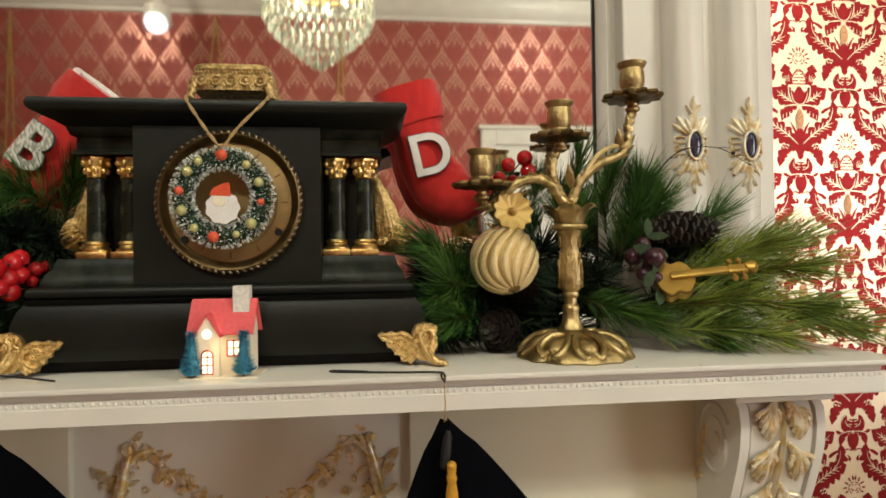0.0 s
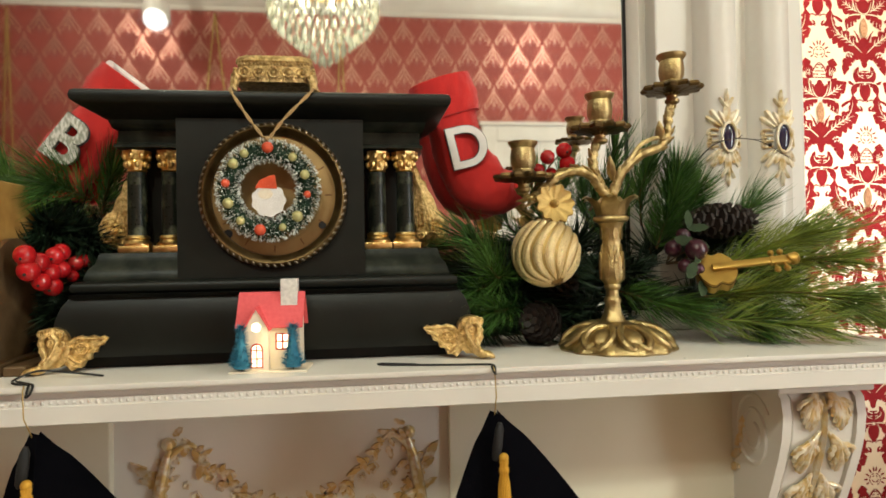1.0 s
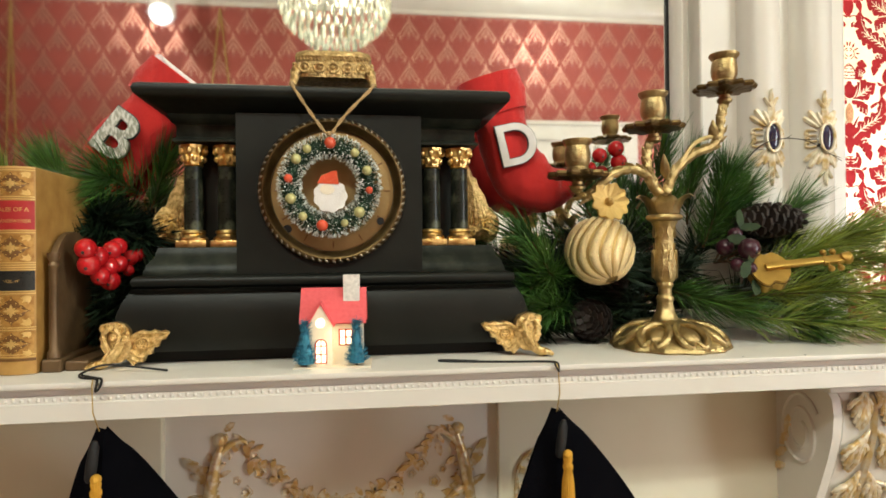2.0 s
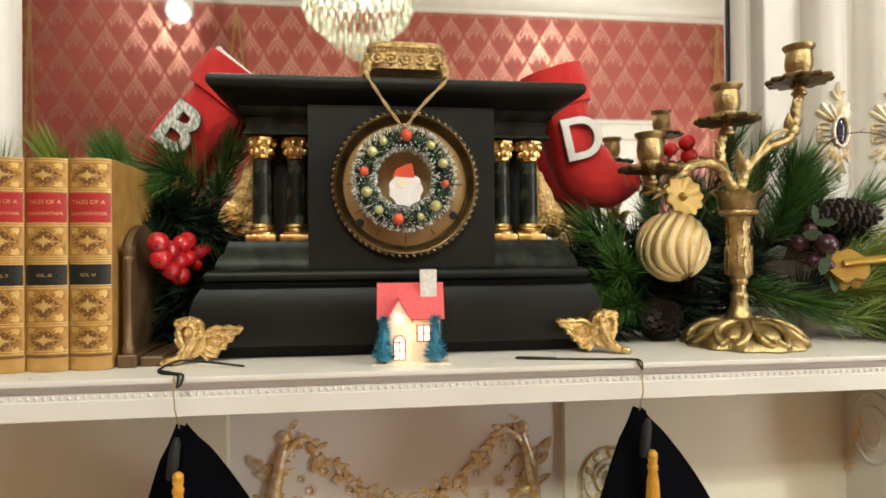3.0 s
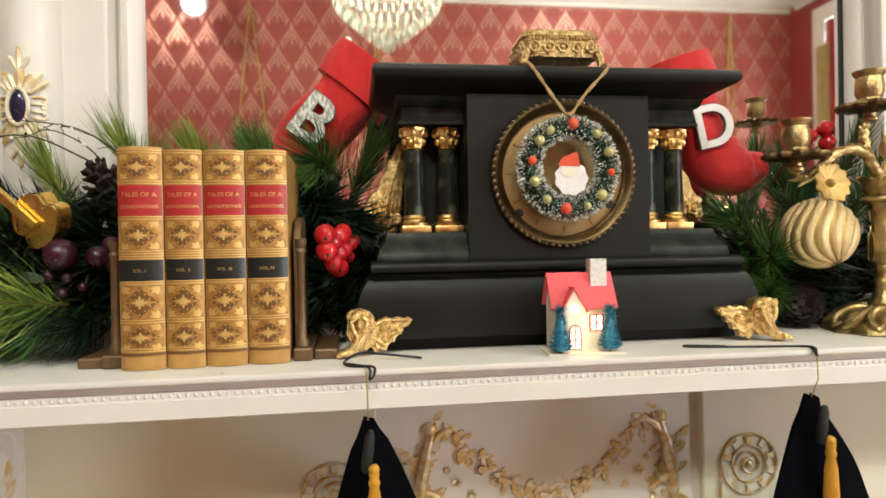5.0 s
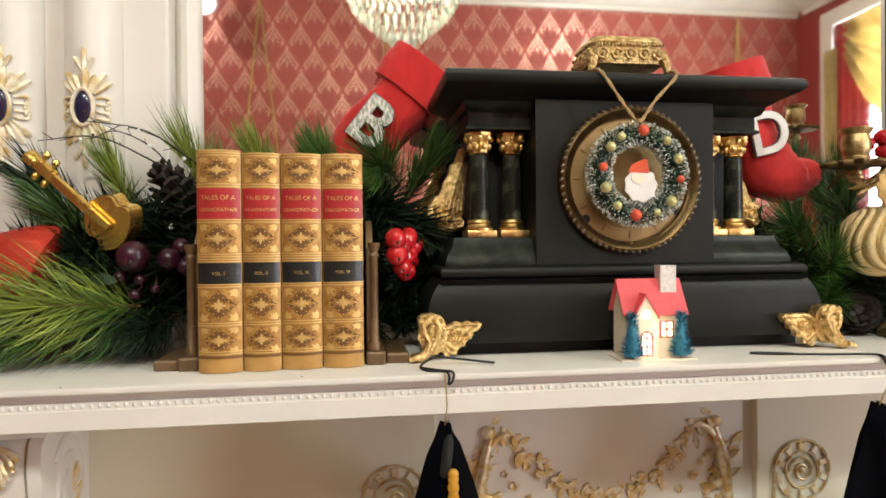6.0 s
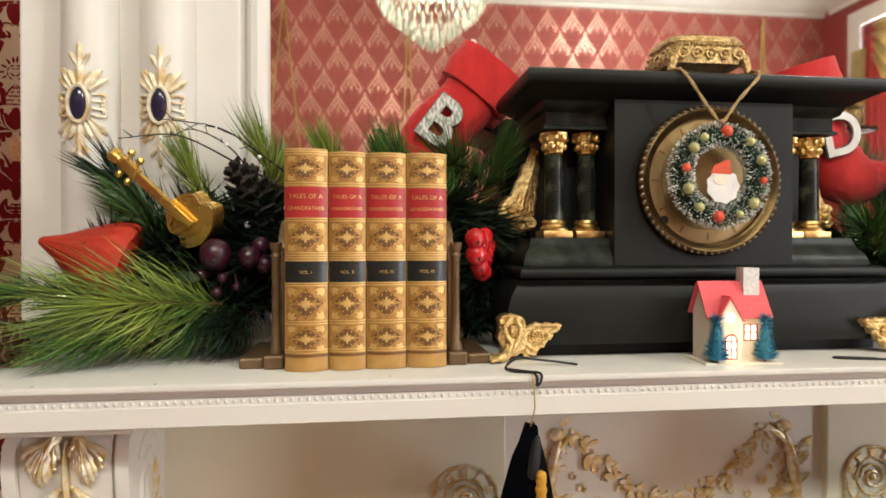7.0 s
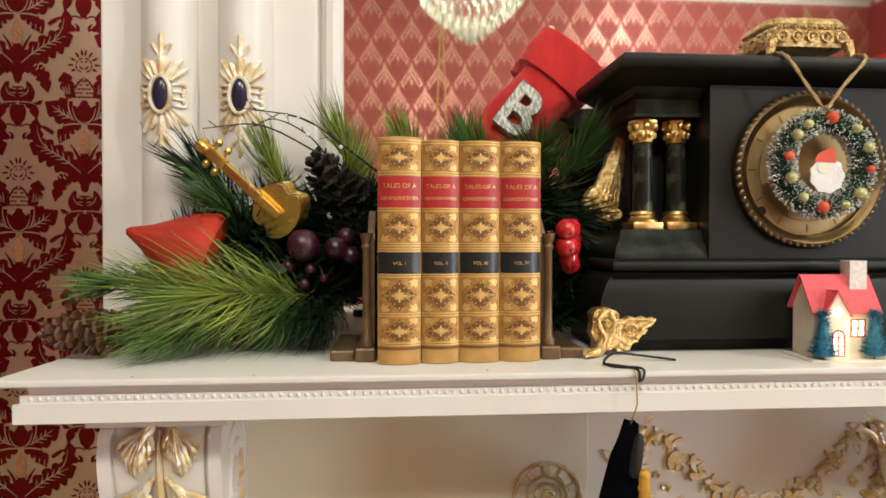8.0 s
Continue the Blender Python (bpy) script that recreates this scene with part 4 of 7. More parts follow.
for dx in (-0.1465, -0.1115, 0.1120, 0.1440):
    col = part("column", shaft_mesh, SHAFT, clock, "dark marbled column")
    col.location = (CX + dx, 0.7215, z + 0.1365)
    for me, name, zz in ((foot_mesh, "column_base", -0.019), (cap_mesh, "capital", 0.0685)):
        ob = part(name, me, GILT, col, "gilt metal")
        ob.location = (0, 0, zz)
    for k in range(16):
        a, (zz, rr) = math.pi / 4 * k, ((0.008, 0.0108), (0.0165, 0.0130))[k // 8]
        ob = part("capital_leaf", leaf_mesh, GILT, col)
        ob.location = (rr * math.cos(a + zz * 40), rr * math.sin(a + zz * 40), 0.0685 + zz)

# dial and bezel
DX, DZ = -0.1425, 1.3925
m = facing(DX, 0.6835, DZ)
bm = lathe(bmesh.new(), [(0.0765, 0.0), (0.0765, 0.004), (0.0745, 0.008), (0.0715, 0.0095), (0.069, 0.0085), (0.067, 0.006), (0.064, 0.0045), (0.0635, 0.002), (0.0635, 0.0)], m, 72)
bez = part("bezel", bm, BRONZE, clock, "dark brass bezel with rope edge")
bm = bmesh.new()
for k in range(64):
    a = 2 * math.pi * k / 64
    ball(bm, m @ Vector((0.0732 * math.cos(a), 0.0732 * math.sin(a), 0.0066)), 0.0027, 8, 6, (0.75, 1, 1.35), pose(0, 0, 0, 0, -math.degrees(a) + 50, 0))
ob = part("rope_edge", bm, PEWTER, bez)
ob["kind"] = "stuff"
bm = lathe(bmesh.new(), [(0.0636, 0.0005), (0.058, 0.0012), (0.050, 0.0015), (0.0495, 0.0024), (0.0485, 0.0024), (0.048, 0.0015), (0.0, 0.0017)], m, 64)
part("dial", bm, DIAL, clock, "tarnished brass dial")
for k in range(12):
    a = math.pi / 2 - k * math.pi / 6
    bm = box(bmesh.new(), -0.0007, 0.0007, -0.0035, 0.0035, 0, 0.0004)
    bm.transform(m @ Matrix.Translation((0.0565 * math.cos(a), 0.0565 * math.sin(a), 0.0012)) @ pose(0, 0, 0, 0, 0, math.degrees(a) - 90))
    part("hour_mark", bm, TOOLDARK, clock, "", False)
for u, v, r in ((-0.047, -0.040, 0.0045), (0.0495, -0.032, 0.004)):
    part("winding_hole", lathe(bmesh.new(), [(r, 0.0012), (r, 0.0022), (0.0003, 0.0023)], m @ Matrix.Translation((u, v, 0.0)), 16), BLACKCORD, clock)


def gilt_foot(s):
    """Cast corner foot: a foliate knee running down to a paw, and a leaf wing with a rosette; s = -1 west, 1 east."""
    fx, fy = CX + s * 0.2065, 0.668 if s < 0 else 0.662

    def P(u, d, v):
        return Vector((fx - s * u, fy - d, SHELF + v))
    leg = curve([P(-0.016, 0.013, 0.0050), P(-0.009, 0.013, 0.0060), P(-0.002, 0.009, 0.0130), P(0.002, 0.006, 0.0230), P(0.001, 0.005, 0.0330), P(0.000, 0.003, 0.0400)], 5)
    foot = part("gilt_foot", tube(bmesh.new(), leg, [0.0036 + 0.0042 * min(1, i / 18) for i in range(len(leg))], 12), CASTGILT, clock, "gilt cast foot with paw, knee scrolls and leaf wing")
    for d in (0.007, 0.0125, 0.018):
        toe = [P(-0.012, d + 0.001, 0.0062), P(-0.018, d + 0.001, 0.0052), P(-0.0215, d + 0.0012, 0.0026)]
        part("claw", tube(bmesh.new(), toe, [0.0030, 0.0029, 0.0016], 8), CASTGILT, foot)
    outline = [(0.002, 0.030), (0.008, 0.031), (0.013, 0.030), (0.018, 0.0345), (0.025, 0.0368), (0.031, 0.0350), (0.036, 0.0368), (0.042, 0.0348), (0.046, 0.0362), (0.0505, 0.0335), (0.046, 0.0270), (0.042, 0.0262), (0.040, 0.0200),
               (0.035, 0.0190), (0.033, 0.0125), (0.028, 0.0120), (0.025, 0.0050), (0.020, 0.0052), (0.016, 0.0020), (0.011, 0.0075), (0.006, 0.0130), (0.002, 0.0180)]
    wing = part("wing", prism(bmesh.new(), [(-s * u, v) for u, v in outline], facing(fx, fy + 0.0045, SHELF), 0.0085), CASTGILT, foot)
    ribs = (((0.004, 0.024), (0.012, 0.0270), (0.022, 0.0335), (0.034, 0.0335), (0.0485, 0.0335)), ((0.036, 0.0245), (0.041, 0.0280), (0.0475, 0.0310)), ((0.031, 0.0165), (0.036, 0.0215), (0.041, 0.0245)),
            ((0.006, 0.0200), (0.012, 0.0150), (0.017, 0.0085), (0.021, 0.0065)), ((0.010, 0.0215), (0.016, 0.0150), (0.023, 0.0105), (0.029, 0.0135)))
    for rib in ribs:
        line_ = curve([P(u, 0.0046, v) for u, v in rib], 4)
        part("leaf_rib", tube(bmesh.new(), line_, [0.0026 - 0.0012 * i / len(line_) for i in range(len(line_))], 7), CASTGILT, wing)
    for u, v, r in ((0.0255, 0.0235, 0.0062), (0.0135, 0.0245, 0.0036)):
        c = facing(fx - s * u, fy - 0.004, SHELF + v)
        bm = lathe(bmesh.new(), [(r, -0.001), (r, 0.0022), (r * 0.86, 0.0030), (r * 0.72, 0.0018), (0.0005, 0.0012)], c, 24)
        for k in range(6):
            a = math.pi / 3 * k
            ball(bm, c @ Vector((r * 0.46 * math.cos(a), r * 0.46 * math.sin(a), 0.0018)), r * 0.24, 8, 6)
        ball(bm, c @ Vector((0, 0, 0.0022)), r * 0.22, 8, 6)
        part("rosette", bm, CASTGILT, wing)
    knee = [(-0.0125, 0.0400), (-0.008, 0.0440), (0.001, 0.0455), (0.010, 0.0425), (0.0140, 0.0370), (0.0150, 0.0300), (0.0160, 0.0220), (0.0130, 0.0120), (0.0060, 0.0060), (-0.0090, 0.0050), (-0.0085, 0.0140), (-0.0125, 0.0220), (-0.0110, 0.0320)]
    part("knee", prism(bmesh.new(), [(-s * u, v) for u, v in knee], facing(fx, fy + 0.006, SHELF), 0.0135, 0.0), CASTGILT, foot)
    # a crest of curls over two leaf scrolls
    for u, d, v, r in ((-0.008, 0.0075, 0.0395, 0.0046), (0.000, 0.0085, 0.0405, 0.0050), (0.008, 0.0075, 0.0380, 0.0044), (-0.0085, 0.0080, 0.0300, 0.0036), (0.0105, 0.0080, 0.0290, 0.0038), (0.001, 0.0100, 0.0310, 0.0040)):
        ring_ = [P(u + r * 0.6 * math.cos(a), d + 0.003, v + r * 0.6 * math.sin(a)) for a in [2 * math.pi * i / 10 for i in range(12)]]
        bm = tube(bmesh.new(), ring_, r * 0.42, 6)
        ball(bm, P(u, d + 0.002, v), r * 0.55, 8, 6)
        part("curl", bm, CASTGILT, foot)
    for q in (-1, 1):
        line_ = curve([P(q * 0.003, 0.014, 0.0390), P(q * 0.0075, 0.014, 0.0330), P(q * 0.0055, 0.0155, 0.0260), P(q * 0.002, 0.017, 0.0190), P(-0.004 + q * 0.002, 0.020, 0.0110)], 4)
        part("knee_scroll", tube(bmesh.new(), line_, [0.0026 - 0.0014 * i / len(line_) for i in range(len(line_))], 7), CASTGILT, foot)


gilt_foot(-1)
gilt_foot(1)


def side_mount(s):
    sx = CX + s * 0.152
    P = lambda u, zz, y=0.760: (sx + s * u, y, SHELF + zz)
    m0 = part("side_mount", tube(bmesh.new(), curve([P(0.004, 0.215), P(0.010, 0.200), P(0.016, 0.180), P(0.026, 0.160), P(0.036, 0.146), P(0.034, 0.134), P(0.022, 0.132), P(0.008, 0.136)], 5),
                                        [0.005] * 6 + [0.008] * 10 + [0.010] * 12 + [0.007] * 8, 9, 1.4), CASTGILT, clock, "gilt cast side handle with scrolling leaves")
    for k in range(7):
        f = (k - 3) / 3
        rib = [P(0.003, 0.214 - 0.004 * abs(f), 0.757), P(0.009 + 0.005 * f, 0.196, 0.752 + 0.004 * abs(f)), P(0.017 + 0.010 * f, 0.172, 0.750 + 0.005 * abs(f)), P(0.022 + 0.014 * f, 0.150 - 0.003 * f, 0.750 + 0.006 * abs(f)), P(0.021 + 0.012 * f, 0.133 + 0.004 * abs(f), 0.753 + 0.005 * abs(f))]
        line_ = curve(rib, 5)
        part("leaf_rib", tube(bmesh.new(), line_, [0.0014 + 0.0024 * math.sin(math.pi * (0.15 + 0.8 * i / len(line_))) + 0.0007 * math.sin(i * 1.6 + k) for i in range(len(line_))], 7), CASTGILT, m0)
    for u, v, r in ((0.034, 0.150, 0.0062), (0.012, 0.134, 0.0056), (0.036, 0.134, 0.0050)):
        coil = [P(u + r * (1 - 0.75 * i / 21) * math.cos(i * 0.52), v + r * (1 - 0.75 * i / 21) * math.sin(i * 0.52), 0.747) for i in range(22)]
        part("curl", tube(bmesh.new(), coil, 0.0016, 6), CASTGILT, m0)
    part("rose", lathe(bmesh.new(), [(0.007, 0), (0.0095, 0.003), (0.007, 0.006), (0.005, 0.0045), (0.003, 0.0075), (0.0005, 0.008)], facing(*P(0.030, 0.142, 0.750)), 20, 0.15, 5), CASTGILT, m0)


side_mount(-1)
side_mount(1)

# ---- gilt jewel box on the clock ----
TOPZ = SHELF + 0.2812
BX, BY = -0.1410, 0.712
jb = thing("jewel_box", (BX, BY, TOPZ), "small gilt filigree jewel box on four feet", "box")


def rect_rows(bm, rows, cx, cy, n=6):
    """A bulged casket body on a rounded rectangular plan: rows of half-width, half-depth, height."""
    out = []
    for hw, hd, zz in rows:
        ring = []
        for k in range(4 * n):
            a = 2 * math.pi * (k + 0.5) / (4 * n)
            c, s = math.cos(a), math.sin(a)
            q = (abs(c) ** 8 + abs(s) ** 8) ** (-1 / 8)
            ring.append((cx + hw * c * q, cy + hd * s * q, zz))
        out.append(ring)
    return rings(bm, out)


bm = rect_rows(bmesh.new(), [(0.034, 0.025, TOPZ + 0.012), (0.040, 0.030, TOPZ + 0.014), (0.0425, 0.032, TOPZ + 0.022), (0.041, 0.031, TOPZ + 0.028), (0.0385, 0.029, TOPZ + 0.031), (0.0385, 0.029, TOPZ + 0.034)], BX, BY)
body = part("body", bm, FILIGREE, jb)
bm = rect_rows(bmesh.new(), [(0.0395, 0.030, TOPZ + 0.0345), (0.0405, 0.031, TOPZ + 0.0365), (0.0395, 0.030, TOPZ + 0.040), (0.0375, 0.028, TOPZ + 0.0425), (0.034, 0.025, TOPZ + 0.0425), (0.033, 0.024, TOPZ + 0.0415)], BX, BY)
part("lid", bm, FILIGREE, jb)
for sx in (-1, 1):
    for sy in (-1, 1):
        bm = tube(bmesh.new(), curve([(BX + sx * 0.0385, BY + sy * 0.028, TOPZ + 0.020), (BX + sx * 0.0405, BY + sy * 0.030, TOPZ + 0.010), (BX + sx * 0.0415, BY + sy * 0.031, TOPZ + 0.0042)], 5), [0.006, 0.0055, 0.005, 0.0048, 0.0045, 0.0042, 0.004, 0.004, 0.0042, 0.0045, 0.0042], 8)
        part("foot", bm, FILIGREE, jb)
for k in range(5):
    u = -0.030 + 0.015 * k
    for yy, d in ((BY - 0.032, -1),):
        pts = [(BX + u + 0.0052 * math.cos(a), yy - 0.0006, TOPZ + 0.0235 + 0.0048 * math.sin(a)) for a in [2 * math.pi * i / 14 for i in range(16)]]
        part("scroll", tube(bmesh.new(), pts, 0.0013, 6), FILIGREE, body)
        part("scroll_bead", ball(bmesh.new(), (BX + u, yy, TOPZ + 0.0235), 0.0026, 8, 6), FILIGREE, body)
for k in range(22):
    u = -0.037 + 0.0035 * k
    part("rim_bead", ball(bmesh.new(), (BX + u, BY - 0.0305, TOPZ + 0.033), 0.0015, 6, 4), FILIGREE, body)
for k in range(16):
    v = -0.026 + 0.0035 * k
    for sx in (-1, 1):
        part("rim_bead", ball(bmesh.new(), (BX + sx * 0.0405, BY + v, TOPZ + 0.024 + 0.005 * math.sin(k * 1.9)), 0.0026, 6, 4), FILIGREE, body)

# ---- wreath hanging on its twine ----
WX, WYY, WZ = -0.1450, 0.6575, 1.3955
wr = thing("wreath", (WX, WYY, WZ - 0.05), "small frosted bottle-brush wreath with coloured beads on twine", "wreath")
rnd = random.Random(11)


def bristles(n, root, length, width, rnd):
    """Many short flat bristles; root gives a start and a direction."""
    verts, faces = [], []
    for i in range(n):
        p, d = root(i)
        ln = length * rnd.uniform(0.7, 1.15)
        d = (d + Vector((rnd.uniform(-1, 1), rnd.uniform(-1, 1), rnd.uniform(-1, 1))) * 0.35).normalized()
        side = d.cross(Vector((rnd.uniform(-1, 1), rnd.uniform(-1, 1), rnd.uniform(-1, 1)))).normalized() * width
        k = len(verts)
        verts.extend((p - side, p + side, p + d * ln + side * 0.4, p + d * ln - side * 0.4))
        faces.append((k, k + 1, k + 2, k + 3))
    return [tuple(v) for v in verts], faces


def wreath_root(i):
    a, b = rnd.uniform(0, 2 * math.pi), rnd.uniform(0, 2 * math.pi)
    ra = Vector((math.cos(a), 0, math.sin(a)))
    d = (ra * math.cos(b) + Vector((0, -1, 0)) * math.sin(b)).normalized()
    return Vector((WX, WYY, WZ)) + ra * 0.0400 + d * 0.0045, d


ring_ = [(WX + 0.039 * math.cos(a), WYY, WZ + 0.039 * math.sin(a)) for a in [2 * math.pi * i / 40 for i in range(42)]]
part("ring", tube(bmesh.new(), ring_, 0.006, 8), GREENBRUSH, wr)
ob = part("bristle", bristles(4600, wreath_root, 0.0080, 0.00038, rnd), GREENBRUSH, wr, "dark green sisal", False)
ob["kind"] = "stuff"


def flake_root(i):
    p, d = wreath_root(i)
    return p + d * rnd.uniform(0.004, 0.0075), d


ob = part("frosting", bristles(3800, flake_root, 0.0024, 0.0008, rnd), SNOW, wr, "white artificial frosting", False)
ob["kind"] = "stuff"
for ang, r, kind in ((88, 0.0052, 1), (50, 0.0042, 0), (20, 0.0046, 0), (-8, 0.0034, 1), (-42, 0.0052, 2), (-68, 0.0036, 2), (-100, 0.0052, 1), (-130, 0.0042, 0), (-160, 0.0050, 2), (172, 0.0040, 1), (143, 0.0048, 0), (122, 0.0040, 0)):
    a = radians(ang)
    part("bead_ball", ball(bmesh.new(), (WX + 0.0400 * math.cos(a), WYY - 0.0105, WZ + 0.0415 * math.sin(a)), r * 1.10, 14, 10), (PEARLGREEN, CORAL, PEARLGREEN)[kind], wr, ("pearl green bead", "coral red bead", "pale gold bead")[kind])
# plain bearded cut-out in the middle, as white and red shapes
part("cutout_beard", prism(bmesh.new(), [(0.0165 * math.cos(a) * (1 + 0.05 * math.cos(9 * a)), 0.0165 * math.sin(a) * (1 + 0.05 * math.cos(9 * a))) for a in [2 * math.pi * i / 48 for i in range(48)]], facing(WX + 0.001, WYY - 0.004, WZ - 0.011), 0.0012), FELTWHITE, wr, "white paper cut-out shape")
part("cutout_hat", prism(bmesh.new(), [(-0.011, 0), (0.0105, -0.001), (0.0085, 0.013), (0.004, 0.0125), (-0.007, 0.0075)], facing(WX - 0.001, WYY - 0.0045, WZ + 0.0015), 0.0012), CORAL, wr, "red paper cut-out shape")
part("cutout_patch", prism(bmesh.new(), [(0.0072 * math.cos(a), 0.0052 * math.sin(a)) for a in [2 * math.pi * i / 20 for i in range(20)]], facing(WX - 0.002, WYY - 0.0053, WZ - 0.0045), 0.0006), CARD, wr, "pale paper patch")
for sx in (-1, 1):
    pts = curve([(BX + sx * 0.041, 0.700, TOPZ + 0.0055), (BX + sx * 0.041, 0.672, TOPZ + 0.004), (BX + sx * 0.0385, 0.6585, TOPZ - 0.004), (WX + sx * 0.018, 0.655, TOPZ - 0.030), (WX + sx * 0.003, 0.654, TOPZ - 0.0505)], 6)
    bm = bmesh.new()
    for ph in (0, math.pi):
        tw = []
        for i, p in enumerate(pts):
            a = i * 0.9 + ph
            tw.append(p + Vector((math.cos(a), 0, math.sin(a))) * 0.0009)
        tube(bm, tw, 0.0011, 6)
    part("twine", bm, TWINE, wr, "twisted jute twine")
part("knot", ball(bmesh.new(), (WX, 0.6525, TOPZ - 0.0515), 0.0028, 8, 6), TWINE, wr)

# ---- little lit cardboard house ----
hs = thing("model_house", (-0.1410, 0.6465, SHELF), "small lit cream cardboard house with a red roof", "house ornament")
HM = pose(-0.1410, 0.6465, SHELF, 0, 0, -3) @ Matrix.Diagonal((0.94, 0.80, 0.98, 1))


def hbox(name, x0, x1, y0, y1, z0, z1, material, parent=None, label="", bevel=0.0004):
    bm = box(bmesh.new(), x0, x1, y0, y1, z0, z1, bevel, 1)
    bm.transform(HM)
    return part(name, bm, material, parent or hs, label, False)


hbox("base_card", -0.039, 0.039, -0.034, 0.024, 0, 0.002, CARD)
bm = bmesh.new()
sec = [(-0.018, 0.002), (0.020, 0.002), (0.020, 0.048), (0.001, 0.074), (-0.018, 0.048)]
rings(bm, [[(x, y, zz) for y, zz in sec] for x in (-0.030, 0.030)])
bm.transform(HM)
walls = part("house_shell", bm, CARD, hs, "cream card walls glowing from inside", False)
bm = bmesh.new()
gab = [(-0.024, 0.002), (0.000, 0.002), (0.000, 0.044), (-0.012, 0.062), (-0.024, 0.044)]
rings(bm, [[(x, y, zz) for x, zz in gab] for y in (-0.0285, 0.0)])
bm.transform(HM)
part("front_gable", bm, CARD, hs, "", False)


def slab(pts, thick, material, name, parent=None):
    """A card panel through four corners."""
    bm = bmesh.new()
    v = [Vector(p) for p in pts]
    nrm = (v[1] - v[0]).cross(v[3] - v[0]).normalized() * thick
    rings(bm, [v, [p + nrm for p in v]])
    bm.transform(HM)
    return part(name, bm, material, parent or hs, "", False)


slab([(-0.034, -0.0235, 0.0425), (0.034, -0.0235, 0.0425), (0.034, 0.001, 0.0765), (-0.034, 0.001, 0.0765)], 0.0016, ROOFRED, "roof_front")
slab([(-0.034, 0.001, 0.0765), (0.034, 0.001, 0.0765), (0.034, 0.0255, 0.0425), (-0.034, 0.0255, 0.0425)], 0.0016, ROOFRED, "roof_back")
slab([(-0.0265, -0.0305, 0.0410), (-0.012, -0.0305, 0.0645), (-0.012, 0.0, 0.0645), (-0.0265, 0.0, 0.0410)], -0.0014, ROOFRED, "gable_roof_left")
slab([(-0.012, -0.0305, 0.0645), (0.0025, -0.0305, 0.0410), (0.0025, 0.0, 0.0410), (-0.012, 0.0, 0.0645)], -0.0014, ROOFRED, "gable_roof_right")
hbox("chimney", 0.010, 0.027, -0.010, 0.007, 0.060, 0.0905, CHIMNEY)
bm = prism(bmesh.new(), [(0.0045 * math.cos(a), 0.0045 * math.sin(a)) for a in [2 * math.pi * i / 20 for i in range(20)]], HM @ facing(-0.012, -0.0287, 0.0440), 0.0008)
part("round_window", bm, LITPAPER, hs, "round window lit from inside")
door_shape = [(-0.0052, 0), (0.0052, 0)] + [(0.0052 * math.cos(a), 0.017 + 0.006 * math.sin(a)) for a in [math.pi * i / 10 for i in range(11)]]
hd = part("arched_door", prism(bmesh.new(), door_shape, HM @ facing(-0.0115, -0.0287, 0.0045), 0.0006), LITPAPER, hs, "arched glazed door lit from inside")
for u in (-0.0055, 0.0, 0.0055):
    h = 0.0225 if u == 0 else 0.017
    hbox("glazing_bar", -0.0115 + u - 0.0007, -0.0115 + u + 0.0007, -0.0302, -0.0292, 0.0045, 0.0045 + h, REDTRIM, hd)
for v in (0.0, 0.0085, 0.0165):
    hbox("glazing_bar", -0.017, -0.006, -0.0302, -0.0292, 0.0045 + v, 0.0058 + v, REDTRIM, hd)
part("arch_trim", tube(bmesh.new(), [HM @ Vector((-0.0115 + 0.0057 * math.cos(a), -0.0297, 0.0215 + 0.0064 * math.sin(a))) for a in [math.pi * i / 12 for i in range(13)]], 0.0008, 6), REDTRIM, hd)
hw = hbox("square_window", 0.0065, 0.0195, -0.0190, -0.0182, 0.0215, 0.0365, LITPAPER, None, "four-pane window lit from inside")
for u in (0.0065, 0.0130, 0.0195):
    hbox("glazing_bar", u - 0.0009, u + 0.0009, -0.0200, -0.0191, 0.0208, 0.0372, REDTRIM, hw)
for v in (0.0215, 0.0290, 0.0365):
    hbox("glazing_bar", 0.0060, 0.0200, -0.0200, -0.0191, v - 0.0007, v + 0.0007, REDTRIM, hw)


def brush_tree(x, y, h, r):
    c = HM @ Vector((x, y, 0.002))
    trunk = part("brush_tree", tube(bmesh.new(), [c, c + Vector((0, 0, h))], 0.0008, 6), STEM, hs, "blue bottle-brush tree")
    rnd = random.Random(int(h * 10000))

    def root(i):
        s = (i / 1100) ** 1.3
        a = rnd.uniform(0, 2 * math.pi)
        rr = r * (1 - s) * (0.9 + 0.2 * math.sin(s * 60))
        d = Vector((math.cos(a), math.sin(a), 0.35)).normalized()
        return c + Vector((0, 0, 0.002 + s * h)) + d * max(0.0, rr - 0.0045), d
    ob = part("needles", bristles(1100, root, 0.0066, 0.00032, rnd), BLUEBRUSH, trunk, "", False)
    ob["kind"] = "stuff"
    rows = [(r * 0.62 * (1 - s) + 0.0004, 0.003 + s * h * 0.97) for s in [i / 10 for i in range(11)]]
    part("core", lathe(bmesh.new(), rows, Matrix.Translation(c), 12), BLUEBRUSH, trunk)


brush_tree(-0.0265, -0.0300, 0.041, 0.0118)
brush_tree(0.0245, -0.0270, 0.041, 0.0112)
# added lamp outside the front, standing for the glow of the card walls
lamp("house_front_fill", "POINT", HM @ pose(0.004, -0.040, 0.03), 0.010, (1.0, 0.7, 0.35), 0.004)

# ---- four leather books ----
BOOKZ = SHELF + 0.0005


